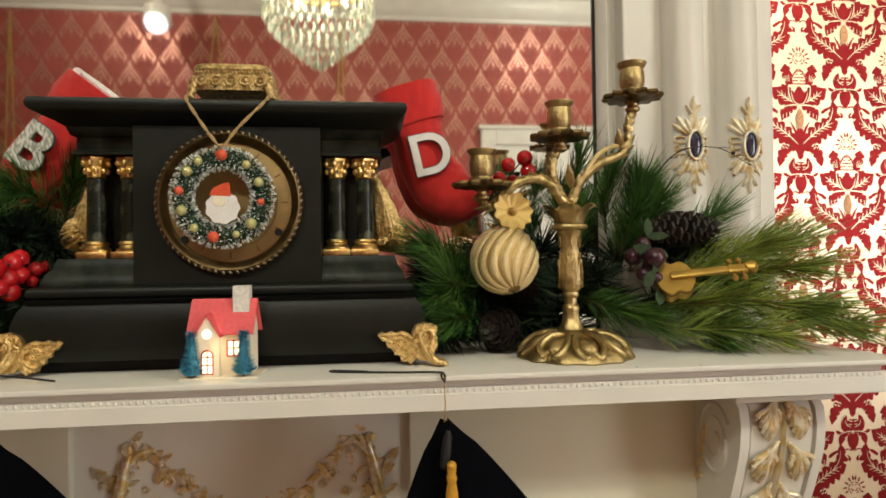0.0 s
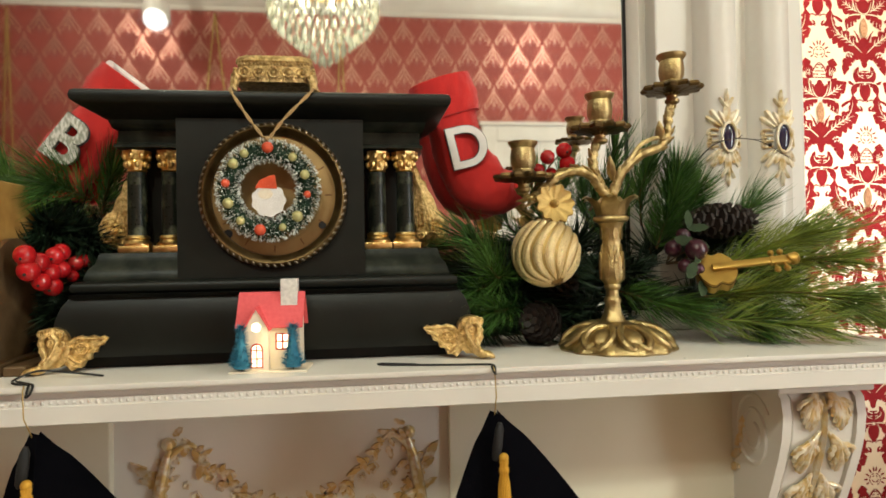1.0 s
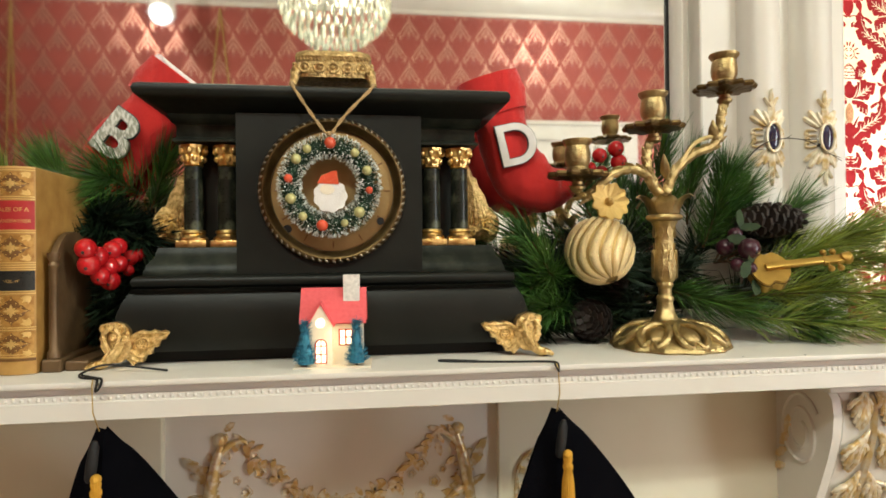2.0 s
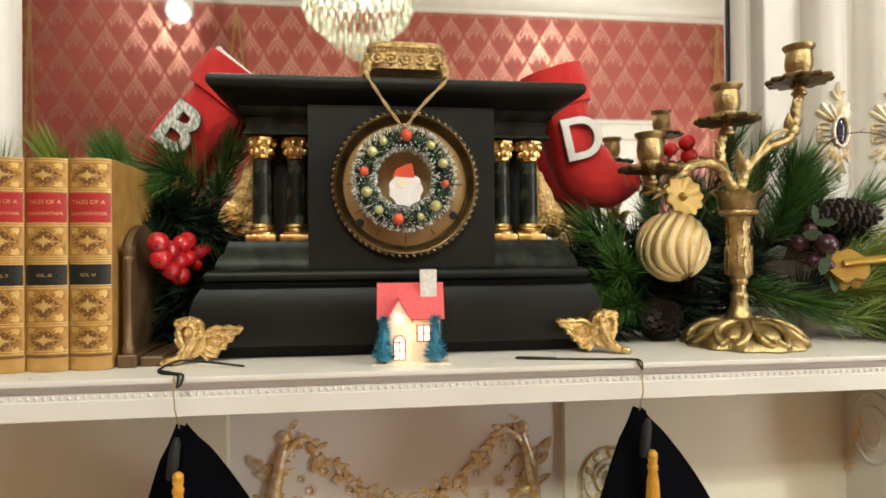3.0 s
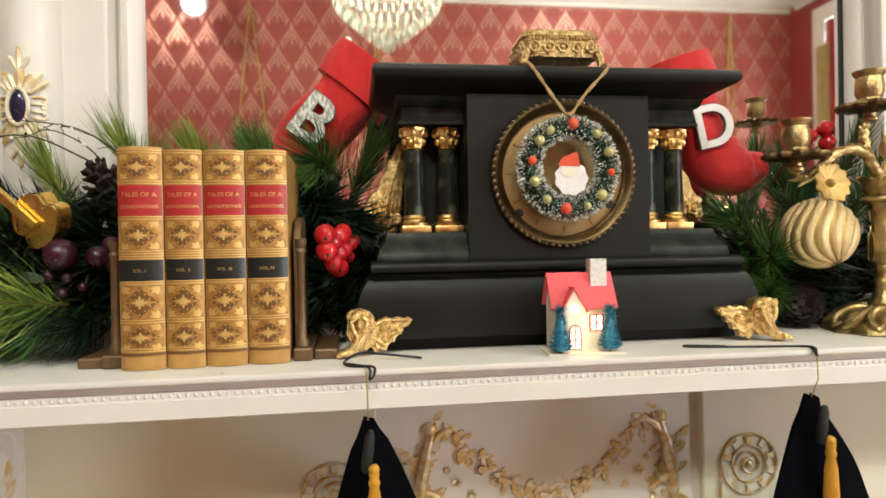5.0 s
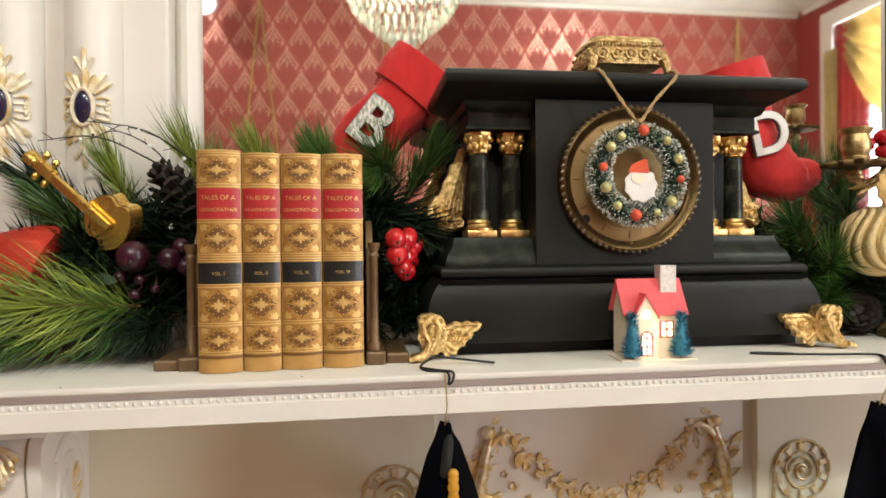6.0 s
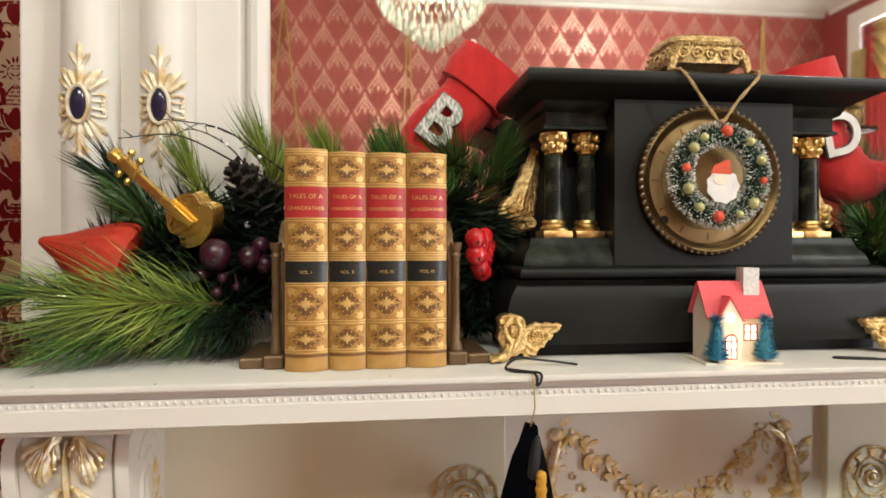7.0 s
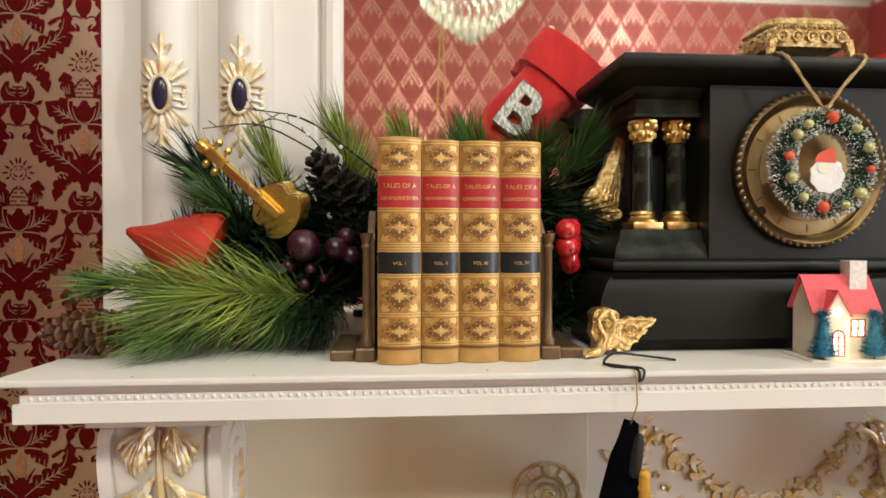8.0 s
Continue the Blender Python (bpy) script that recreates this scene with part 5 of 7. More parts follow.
def bent(bm, outline, xc, yf, R, lift, z0):
    """Lay an outline onto a round spine as a fan of faces."""
    def at(u, v):
        return (xc + (R + lift) * math.sin(u / R), yf + R - (R + lift) * math.cos(u / R), z0 + v)
    cu, cv = sum(p[0] for p in outline) / len(outline), sum(p[1] for p in outline) / len(outline)
    c = bm.verts.new(at(cu, cv))
    vs = [bm.verts.new(at(u, v)) for u, v in outline]
    for i in range(len(vs)):
        bm.faces.new((c, vs[i], vs[(i + 1) % len(vs)]))


def bent_band(bm, xc, yf, R, half, z0, z1, lift, n=10):
    rows = []
    for zz, lf in ((z0, 0), (z0, lift), (z1, lift), (z1, 0)):
        rows.append([(xc + (R + lf) * math.sin(u / R), yf + R - (R + lf) * math.cos(u / R), zz) for u in [-half + 2 * half * i / n for i in range(n + 1)]])
    rings(bm, rows, closed=False)


def lettering(text, size, xc, yf, R, z, parent, material, lift=0.0009):
    cu = bpy.data.curves.new("lettering", "FONT")
    cu.body, cu.size, cu.align_x, cu.align_y = text, size, "CENTER", "CENTER"
    ob = bpy.data.objects.new("lettering_tmp", cu)
    scene.collection.objects.link(ob)
    bpy.context.view_layer.update()
    me = bpy.data.meshes.new_from_object(ob.evaluated_get(bpy.context.evaluated_depsgraph_get()))
    bpy.data.objects.remove(ob)
    for v in me.vertices:
        u, w = v.co.x, v.co.y
        v.co = (xc + (R + lift) * math.sin(u / R), yf + R - (R + lift) * math.cos(u / R), z + w)
    me.materials.clear()
    me.materials.append(material)
    return part("lettering", me, material, parent)


def book(x0, x1, yf, h, volume):
    w = x1 - x0 - 0.0008
    xc = (x0 + x1) / 2
    bk = thing("book", (xc, yf + 0.06, BOOKZ), f"tan leather book, gold-tooled spine, volume {volume} label", "book", "row of four leather books")
    R = w * 0.80
    half = R * math.asin(w / 2 / R)
    arc = [(xc + R * math.sin(a), yf + R - R * math.cos(a)) for a in [-half / R + 2 * half / R * i / 12 for i in range(13)]]
    yb = yf + 0.125
    outline = arc + [(xc + w / 2, yb), (xc + w / 2 - 0.003, yb), (xc + w / 2 - 0.003, yf + 0.014), (xc - w / 2 + 0.003, yf + 0.014), (xc - w / 2 + 0.003, yb), (xc - w / 2, yb)]
    bm = bmesh.new()
    rows = []
    for zz, g in ((BOOKZ, 0.985), (BOOKZ + 0.0015, 1.0), (BOOKZ + h - 0.002, 1.0), (BOOKZ + h - 0.0005, 0.985), (BOOKZ + h, 0.95)):
        rows.append([(xc + (px - xc) * g, py + (1 - g) * 0.01, zz) for px, py in outline])
    rings(bm, rows)
    cover = part("cover", bm, LEATHER, bk)
    part("pages", box(bmesh.new(), xc - w / 2 + 0.0035, xc + w / 2 - 0.0035, yf + 0.0145, yb - 0.004, BOOKZ + 0.003, BOOKZ + h - 0.004), PAGES, bk, "", False)
    hh = half * 0.985
    for zz in (0.016, 0.041, 0.0745, 0.0965, 0.101, 0.131, 0.162, 0.189):
        for dz in (0.0, 0.0022):
            bm = bmesh.new()
            bent_band(bm, xc, yf, R, hh, BOOKZ + zz + dz, BOOKZ + zz + dz + 0.0009, 0.0006)
            part("gilt_fillet", bm, TOOLING, bk, "thin gold line")
    bm = bmesh.new()
    bent_band(bm, xc, yf, R, hh * 0.97, BOOKZ + 0.1335, BOOKZ + 0.1610, 0.0005)
    red = part("title_label", bm, REDLEATHER, bk, "red leather title label")
    lettering("TALES OF A", 0.0054 * w / 0.036, xc, yf, R, BOOKZ + 0.1525, red, TOOLING)
    lettering("GRANDFATHER", 0.0044 * w / 0.036, xc, yf, R, BOOKZ + 0.1420, red, TOOLING)
    bm = bmesh.new()
    bent_band(bm, xc, yf, R, hh * 0.97, BOOKZ + 0.0770, BOOKZ + 0.0960, 0.0005)
    blk = part("volume_label", bm, BLACKLEATHER, bk, "black leather volume label")
    lettering("VOL. " + volume, 0.0040, xc, yf, R, BOOKZ + 0.0865, blk, TOOLING)
    bm = bmesh.new()
    bent_band(bm, xc, yf, R, hh, BOOKZ + 0.0125, BOOKZ + 0.0150, 0.0004)
    part("tail_band", bm, TOOLDARK, bk, "dark tooled band")
    for z0, z1 in ((0.0165, 0.0405), (0.0440, 0.0740), (0.1040, 0.1305), (0.1650, 0.1885)):
        zc, a, b = BOOKZ + (z0 + z1) / 2, w * 0.42, (z1 - z0) * 0.45
        bm = bmesh.new()
        bent_band(bm, xc, yf, R, hh * 0.93, BOOKZ + z0 + 0.0004, BOOKZ + z1 - 0.0004, 0.0002)
        part("tooled_ground", bm, TOOLGROUND, bk, "worn gold compartment")
        bm = bmesh.new()
        dia = []
        for k in range(32):
            q = k / 32 * 4
            side, f = int(q), q - int(q)
            p0, p1 = ((1, 0), (0, 1), (-1, 0), (0, -1))[side], ((0, 1), (-1, 0), (0, -1), (1, 0))[side]
            pull = 0.93 + 0.07 * math.cos(f * 6 * math.pi)
            dia.append(((p0[0] * (1 - f) + p1[0] * f) * a * pull, (p0[1] * (1 - f) + p1[1] * f) * b * pull))
        bent(bm, dia, xc, yf, R, 0.00055, zc)
        part("tooled_lozenge", bm, TOOLDARK, bk, "dark tooled lozenge")
        bm = bmesh.new()
        for k in range(8):
            ang = math.pi / 4 * k
            ln = 0.46 if k % 2 == 0 else 0.34
            bent(bm, [(u * a, v * b) for u, v in leaf((0, 0), (ln * math.cos(ang), ln * math.sin(ang)), 0.17 if k % 2 == 0 else 0.13, 0, 0, 6)], xc, yf, R, 0.0009 + 0.00008 * k, zc)
        for k in range(12):
            q = k / 12 * 4
            side, f = int(q), q - int(q)
            p0, p1 = ((1, 0), (0, 1), (-1, 0), (0, -1))[side], ((0, 1), (-1, 0), (0, -1), (1, 0))[side]
            cu_, cv_ = (p0[0] * (1 - f) + p1[0] * f) * 0.80, (p0[1] * (1 - f) + p1[1] * f) * 0.80
            bent(bm, [(u * a, v * b) for u, v in leaf((cu_ * 0.90, cv_ * 0.90), (cu_ * 1.08, cv_ * 1.08), 0.07, 0, 0, 5)], xc, yf, R, 0.0010 + 0.00004 * k, zc)
        part("tooled_flower", bm, TOOLING, bk, "gold tooled flower")
        for su in (-1, 1):
            for sv in (-1, 1):
                bm = bmesh.new()
                for jj, (ang, ln) in enumerate(((45, 0.60), (12, 0.52), (78, 0.52), (28, 0.44), (62, 0.44))):
                    q = radians(ang)
                    bent(bm, [(su * (0.98 * a - u * a), sv * (0.98 * b - v * b)) for u, v in leaf((0, 0), (ln * math.cos(q), ln * math.sin(q)), 0.20, 3, 0, 9)], xc, yf, R, 0.0007 + 0.00006 * jj, zc)
                part("corner_spray", bm, TOOLING, bk, "gold tooled corner spray")


book(-0.5590, -0.5210, 0.6350, 0.1945, "I")
book(-0.5210, -0.4880, 0.6375, 0.1925, "II")
book(-0.4880, -0.4520, 0.6395, 0.1925, "III")
book(-0.4520, -0.4150, 0.6410, 0.1930, "IV")


def bookend(x, s):
    be = thing("bookend", (x, 0.70, SHELF), "brown bronze bookend with arch and small column", "bookend", "pair of bookends")
    b0 = x + s * 0.001
    def bx(name, u0, u1, y0, y1, z0, z1, bevel=0.002):
        x0, x1 = sorted((b0 + s * u0, b0 + s * u1))
        return part(name, box(bmesh.new(), x0, x1, y0, y1, SHELF + z0, SHELF + z1, bevel), BOOKEND, be, "", False)
    bx("base", 0, 0.018, 0.650, 0.760, 0, 0.0125)
    bx("base_step", 0.0185, 0.040, 0.655, 0.750, 0, 0.010)
    out = [(0.664, 0.0128), (0.748, 0.0128), (0.748, 0.095)] + [(0.706 + 0.042 * math.cos(a), 0.095 + 0.040 * math.sin(a)) for a in [math.pi * i / 12 for i in range(1, 12)]] + [(0.664, 0.095)]
    bm = bmesh.new()
    rings(bm, [[(b0 + s * u, y, SHELF + v) for y, v in out] for u in (0.001, 0.007)])
    part("arch_panel", bm, BOOKEND, be)
    bm = lathe(bmesh.new(), [(0.006, 0.0128), (0.006, 0.018), (0.0042, 0.021), (0.0036, 0.05), (0.0036, 0.098), (0.0050, 0.101), (0.0036, 0.104), (0.0055, 0.109), (0.0058, 0.113)], pose(b0 + s * 0.008, 0.659, SHELF), 14)
    part("colonnette", bm, BOOKEND, be)


bookend(-0.5598, -1)
bookend(-0.4142, 1)

# ---- brass candelabrum ----
KX, KY = 0.2310, 0.690
cd = thing("candelabrum", (KX, KY, SHELF), "aged brass three-branch candelabrum with leafy arms", "candelabrum")
bm = lathe(bmesh.new(), [(0.062, 0), (0.0645, 0.002), (0.063, 0.006), (0.056, 0.011), (0.047, 0.018), (0.038, 0.023), (0.028, 0.026), (0.020, 0.028), (0.014, 0.031)], pose(KX + 0.002, KY - 0.004, SHELF), 120, 0.035, 12)
kb = part("base", bm, BRASS, cd)
for k in range(8):
    a = 2 * math.pi * k / 8
    bm = ball(bmesh.new(), (KX + 0.002 + 0.043 * math.cos(a), KY - 0.004 + 0.043 * math.sin(a), SHELF + 0.0160), 0.0130, 14, 9, (1.2, 0.9, 0.6), pose(0, 0, 0, 0, 24, math.degrees(a)))
    part("lobe", bm, BRASS, kb)
    for g in (-1, 1):
        b0 = a + 0.20 * g
        pts = [(KX + 0.002 + 0.93 * r * math.cos(b0 + g * w), KY - 0.004 + 0.93 * r * math.sin(b0 + g * w), SHELF + 0.94 * zz) for r, w, zz in ((0.024, -0.16, 0.0290), (0.036, 0.06, 0.0285), (0.050, 0.12, 0.0225), (0.061, 0.05, 0.0140), (0.066, -0.08, 0.0080), (0.061, -0.16, 0.0130))]
        line_ = curve(pts, 4)
        part("shell_scroll", tube(bmesh.new(), line_, [0.0022 + 0.0022 * math.sin(math.pi * i / (len(line_) - 1)) for i in range(len(line_))], 8), BRASS, kb)
    a += math.pi / 8
    part("piercing", ball(bmesh.new(), (KX + 0.002 + 0.035 * math.cos(a), KY - 0.004 + 0.035 * math.sin(a), SHELF + 0.0245), 0.0052, 10, 6, (1.2, 0.7, 0.4), pose(0, 0, 0, 0, 24, math.degrees(a))), CONE, kb, "dark pierced opening")
st = [(0.0200, 0.0245), (0.0150, 0.030), (0.0105, 0.040), (0.0088, 0.048), (0.0092, 0.052), (0.0100, 0.054), (0.0092, 0.057), (0.0074, 0.059), (0.0072, 0.066), (0.0092, 0.0685), (0.0094, 0.071), (0.0088, 0.073), (0.0122, 0.077), (0.0140, 0.084), (0.0138, 0.094),
      (0.0120, 0.108), (0.0106, 0.116), (0.0104, 0.124), (0.0116, 0.135), (0.0150, 0.1425), (0.0195, 0.1445), (0.0206, 0.1470), (0.0195, 0.1495), (0.0150, 0.1510), (0.0150, 0.158), (0.0165, 0.166), (0.0110, 0.172)]
bm = lathe(bmesh.new(), st, pose(KX, KY, SHELF), 32, 0.03, 8)
stem = part("stem", bm, BRASS, cd)
for k in range(8):
    a = 2 * math.pi * k / 8
    for z0, ln, rr in ((0.078, 0.032, 0.0122), (0.118, -0.024, 0.0100), (0.124, 0.014, 0.0104)):
        m = Matrix.Translation((KX + rr * math.cos(a), KY + rr * math.sin(a), SHELF + z0)) @ pose(0, 0, 0, 90, 0, math.degrees(a) + 90)
        part("chased_leaf", prism(bmesh.new(), leaf((0, 0), (0, ln), 0.007, 3, 0, 8), m, 0.0022, 0.0), BRASS, stem)
for k in range(6):
    a = 2 * math.pi * k / 6 + 0.1
    d, up = Vector((math.cos(a), math.sin(a), 0)), Vector((0, 0, 1))
    c, tn = Vector((KX, KY, SHELF + 0.152)), Vector((-math.sin(a), math.cos(a), 0))
    rows = []
    for r, h, w in ((0.0150, 0.000, 0.0080), (0.0165, 0.007, 0.0095), (0.0205, 0.014, 0.0095), (0.0270, 0.0185, 0.0070), (0.0320, 0.0195, 0.0040), (0.0345, 0.0175, 0.0018)):
        p = c + d * r + up * h
        rows.append([p - tn * w, p + d * 0.0022 - up * 0.0012, p + tn * w, p - d * 0.0014 + up * 0.0014])
    part("calyx_leaf", rings(bmesh.new(), rows), BRASS, cd, "flared cast leaf")


def candle_arm(ax, ay, az, pts, tilt=0.0):
    hub = Vector((KX, KY, SHELF + 0.168))
    line = curve([hub, *pts, (ax, ay, az - 0.002)], 7)
    n = len(line)
    arm = part("arm", tube(bmesh.new(), line, [0.0058 - 0.0016 * i / n + 0.0007 * math.sin(i * 1.7) for i in range(n)], 9), BRASS, cd, "leaf-chased curved arm")
    part("collar", lathe(bmesh.new(), [(0.0052, -0.016), (0.0082, -0.014), (0.0086, -0.011), (0.0062, -0.009), (0.0062, -0.004), (0.0090, -0.002)], pose(ax, ay, az), 20), BRASS, arm)
    # a raised leaf sheath over the arm's outer half
    for i in range(3, n - 6, 4):
        p, d = line[i], (line[i + 1] - line[i - 1]).normalized()
        side = d.cross(Vector((0, 1, 0))).normalized()
        for s in (-1, 1):
            bm = tube(bmesh.new(), [p, p + (d * 0.9 + side * s * 0.42) * 0.008 - Vector((0, 0.002, 0)), p + (d * 1.6 + side * s * 0.50) * 0.0095 - Vector((0, 0.001, 0))], [0.0030, 0.0032, 0.0008], 6, 0.6)
            part("arm_leaf", bm, BRASS, arm)
    m = pose(ax, ay, az)
    bm = lathe(bmesh.new(), [(0.006, -0.006), (0.009, -0.003), (0.022, -0.001), (0.0305, -0.001), (0.0325, 0.002), (0.0310, 0.0050), (0.026, 0.0042), (0.014, 0.0035), (0.009, 0.004)], m, 96, 0.10, 12)
    part("drip_pan", bm, BRONZE, arm, "dark scalloped drip pan")
    bm = lathe(bmesh.new(), [(0.008, 0.0042), (0.0115, 0.006), (0.0125, 0.009), (0.0118, 0.011), (0.0142, 0.017), (0.0146, 0.024), (0.0138, 0.031), (0.0130, 0.0345), (0.0150, 0.0375), (0.0168, 0.0400), (0.0168, 0.0420), (0.0120, 0.0415), (0.0110, 0.030), (0.002, 0.028)], m, 40, 0.012, 10)
    part("candle_cup", bm, BRASS, arm)


candle_arm(0.1315, 0.698, 1.411, [(0.219, 0.688, 1.398), (0.208, 0.686, 1.412), (0.190, 0.686, 1.4185), (0.168, 0.688, 1.412), (0.150, 0.692, 1.396), (0.139, 0.696, 1.389), (0.1325, 0.698, 1.394)])
candle_arm(0.2235, 0.698, 1.467, [(0.222, 0.693, 1.400), (0.2145, 0.694, 1.418), (0.2135, 0.696, 1.436), (0.2190, 0.698, 1.450)])
candle_arm(0.3115, 0.696, 1.514, [(0.236, 0.690, 1.398), (0.246, 0.690, 1.418), (0.268, 0.691, 1.437), (0.292, 0.693, 1.447), (0.3035, 0.694, 1.460), (0.3050, 0.695, 1.478), (0.3090, 0.696, 1.494)])
side_stem = part("side_stem", tube(bmesh.new(), curve([(0.252, 0.688, 1.428), (0.265, 0.686, 1.447), (0.283, 0.686, 1.456), (0.300, 0.690, 1.457)], 6), [0.0026] * 19, 8), BRASS, cd)
for base_, tip_, w in (((0.233, 0.688, 1.408), (0.229, 0.685, 1.436), 0.0058), ((0.291, 0.686, 1.454), (0.289, 0.684, 1.476), 0.0058)):
    a, b = Vector(base_), Vector(tip_)
    part("bud_leaf", tube(bmesh.new(), [a, a.lerp(b, 0.3), a.lerp(b, 0.6), b], [0.0016, w, w * 0.85, 0.0008], 10, 0.5), BRASS, cd)

# ---- striped ball ornament and its flower cap ----
OX, OY, OZ = 0.1555, 0.6960, 1.3270
bo = thing("ball_ornament", (OX, OY, OZ - 0.04), "champagne gold glitter ball with twisted stripes and flower", "ornament")
BM = Matrix.Translation((OX, OY, OZ)) @ pose(0, 0, 0, -30, -12, 0)
bm = ball(bmesh.new(), (0, 0, 0), 0.0375, 48, 28)
bm.transform(BM)
orb = part("ball", bm, DEEPGOLD, bo)
for q in range(14):
    rows = []
    for i in range(2, 31):
        t = math.pi * i / 32
        row = []
        for k in range(6):
            a = 2 * math.pi * (q + 0.80 * k / 5) / 14 + 1.0 * math.cos(t) + 0.25 * math.cos(2 * t)
            r = 0.0372 + 0.0024 * math.sin(math.pi * k / 5) ** 0.6
            row.append(BM @ Vector((r * math.sin(t) * math.cos(a), r * math.sin(t) * math.sin(a), r * math.cos(t))))
        rows.append(row)
    part("stripe", rings(bmesh.new(), rows, closed=False), GLITTERGOLD, orb, "glittering raised stripe")
fm = Matrix.Translation((OX + 0.008, OY - 0.008, OZ + 0.0545)) @ pose(0, 0, 0, 78, 0, 6)
bm = lathe(bmesh.new(), [(0.002, -0.008), (0.006, -0.004), (0.014, 0.000), (0.0225, 0.004), (0.0215, 0.0055), (0.012, 0.002), (0.005, 0.001), (0.0035, 0.006), (0.0005, 0.008)], fm, 88, 0.075, 11)
part("flower_cap", bm, PALEGOLD, bo, "gold ruffled flower")
part("hanger", tube(bmesh.new(), [(OX + 0.006, OY, OZ + 0.036), (OX + 0.010, OY - 0.002, OZ + 0.050), (OX + 0.004, OY + 0.006, OZ + 0.072)], 0.0012, 6), THREAD, bo)

# ---- knitted stockings ----


def stocking(path, radii, thick, y, label, letter, lx, lz, size, turn, lmat, lift):
    t = thing("stocking", (path[-1][0], y, path[-1][1]), label, "stocking")
    pts = curve([(x, y, zz) for x, zz in path], 6)
    n = len(pts)
    rr = np.interp(np.linspace(0, len(radii) - 1, n), range(len(radii)), radii)

    def shell(i0, i1, grow, extra=0.0):
        rows = []
        for i in range(i0, i1):
            d = (pts[min(i + 1, n - 1)] - pts[max(i - 1, 0)]).normalized()
            side = d.cross(Vector((0, 1, 0))).normalized()
            w, th = rr[i] * grow, thick * grow * (1.0 if i < n - 4 else 0.8)
            rows.append([pts[i] + side * w * math.copysign(abs(math.cos(a)) ** 0.8, math.cos(a)) * (1 + 0.012 * math.sin(i * 2.1 + k)) + Vector((0, math.sin(a) * th + 0.0012 * math.sin(k * 2.3) * math.sin(i * 0.9), 0)) for k, a in enumerate([2 * math.pi * q / 36 for q in range(36)])])
        return rings(bmesh.new(), rows)
    part("foot_and_leg", shell(3, n, 1.0), FELTRED, t)
    cut = int(n * 0.30)
    cuff = part("cuff", shell(0, cut, 1.12 if letter == "D" else 1.24), FELTRED, t, "folded ribbed red cuff")
    d = (pts[1] - pts[0]).normalized()
    side = d.cross(Vector((0, 1, 0))).normalized()
    lining = [] if letter == "D" else [pts[0] - d * 0.002 + side * rr[0] * 1.02 * math.cos(a) + Vector((0, math.sin(a) * thick, 0)) for a in [2 * math.pi * q / 24 for q in range(26)]]
    if lining:
        part("lining", tube(bmesh.new(), lining[:14], 0.0050, 8), FELTWHITE, cuff, "white fleece lining at the rim")
    for j, (mat_, off, dep) in enumerate(((FELTGREY, 0.0011, 0.0014), (lmat, 0.0, 0.003))):
        cu = bpy.data.curves.new("letter", "FONT")
        cu.body, cu.size, cu.align_x, cu.align_y = letter, size, "CENTER", "CENTER"
        cu.extrude, cu.offset = dep, (0.0010 if letter == "D" else 0.0020) + off
        ob = bpy.data.objects.new("letter_tmp", cu)
        scene.collection.objects.link(ob)
        bpy.context.view_layer.update()
        me = bpy.data.meshes.new_from_object(ob.evaluated_get(bpy.context.evaluated_depsgraph_get()))
        bpy.data.objects.remove(ob)
        me.materials.clear()
        me.materials.append(mat_)
        me.transform(facing(lx, y - lift - 0.0005 * j, lz) @ pose(0, 0, 0, 0, 0, turn))
        part("letter" if j else "letter_edge", me, mat_, t, "white felt letter" if j else "dark felt edge of the letter")


stocking([(0.050, 1.550), (0.058, 1.524), (0.068, 1.492), (0.077, 1.456), (0.098, 1.424), (0.126, 1.410), (0.160, 1.416)], [0.037, 0.040, 0.033, 0.034, 0.040, 0.033, 0.018], 0.026, 0.806,
         "red knitted stocking with white letter D behind the clock", "D", 0.0815, 1.459, 0.073, 13, FELTWHITE, 0.0300)
stocking([(-0.330, 1.547), (-0.347, 1.525), (-0.366, 1.501), (-0.385, 1.482), (-0.404, 1.462), (-0.418, 1.436), (-0.422, 1.405)], [0.039, 0.041, 0.036, 0.036, 0.038, 0.037, 0.024], 0.019, 0.836,
         "red knitted stocking with silver striped letter B", "B", -0.4030, 1.470, 0.078, -37, GLITTERGREY, 0.0265)

# ---- black velvet pouches hanging with tassels ----


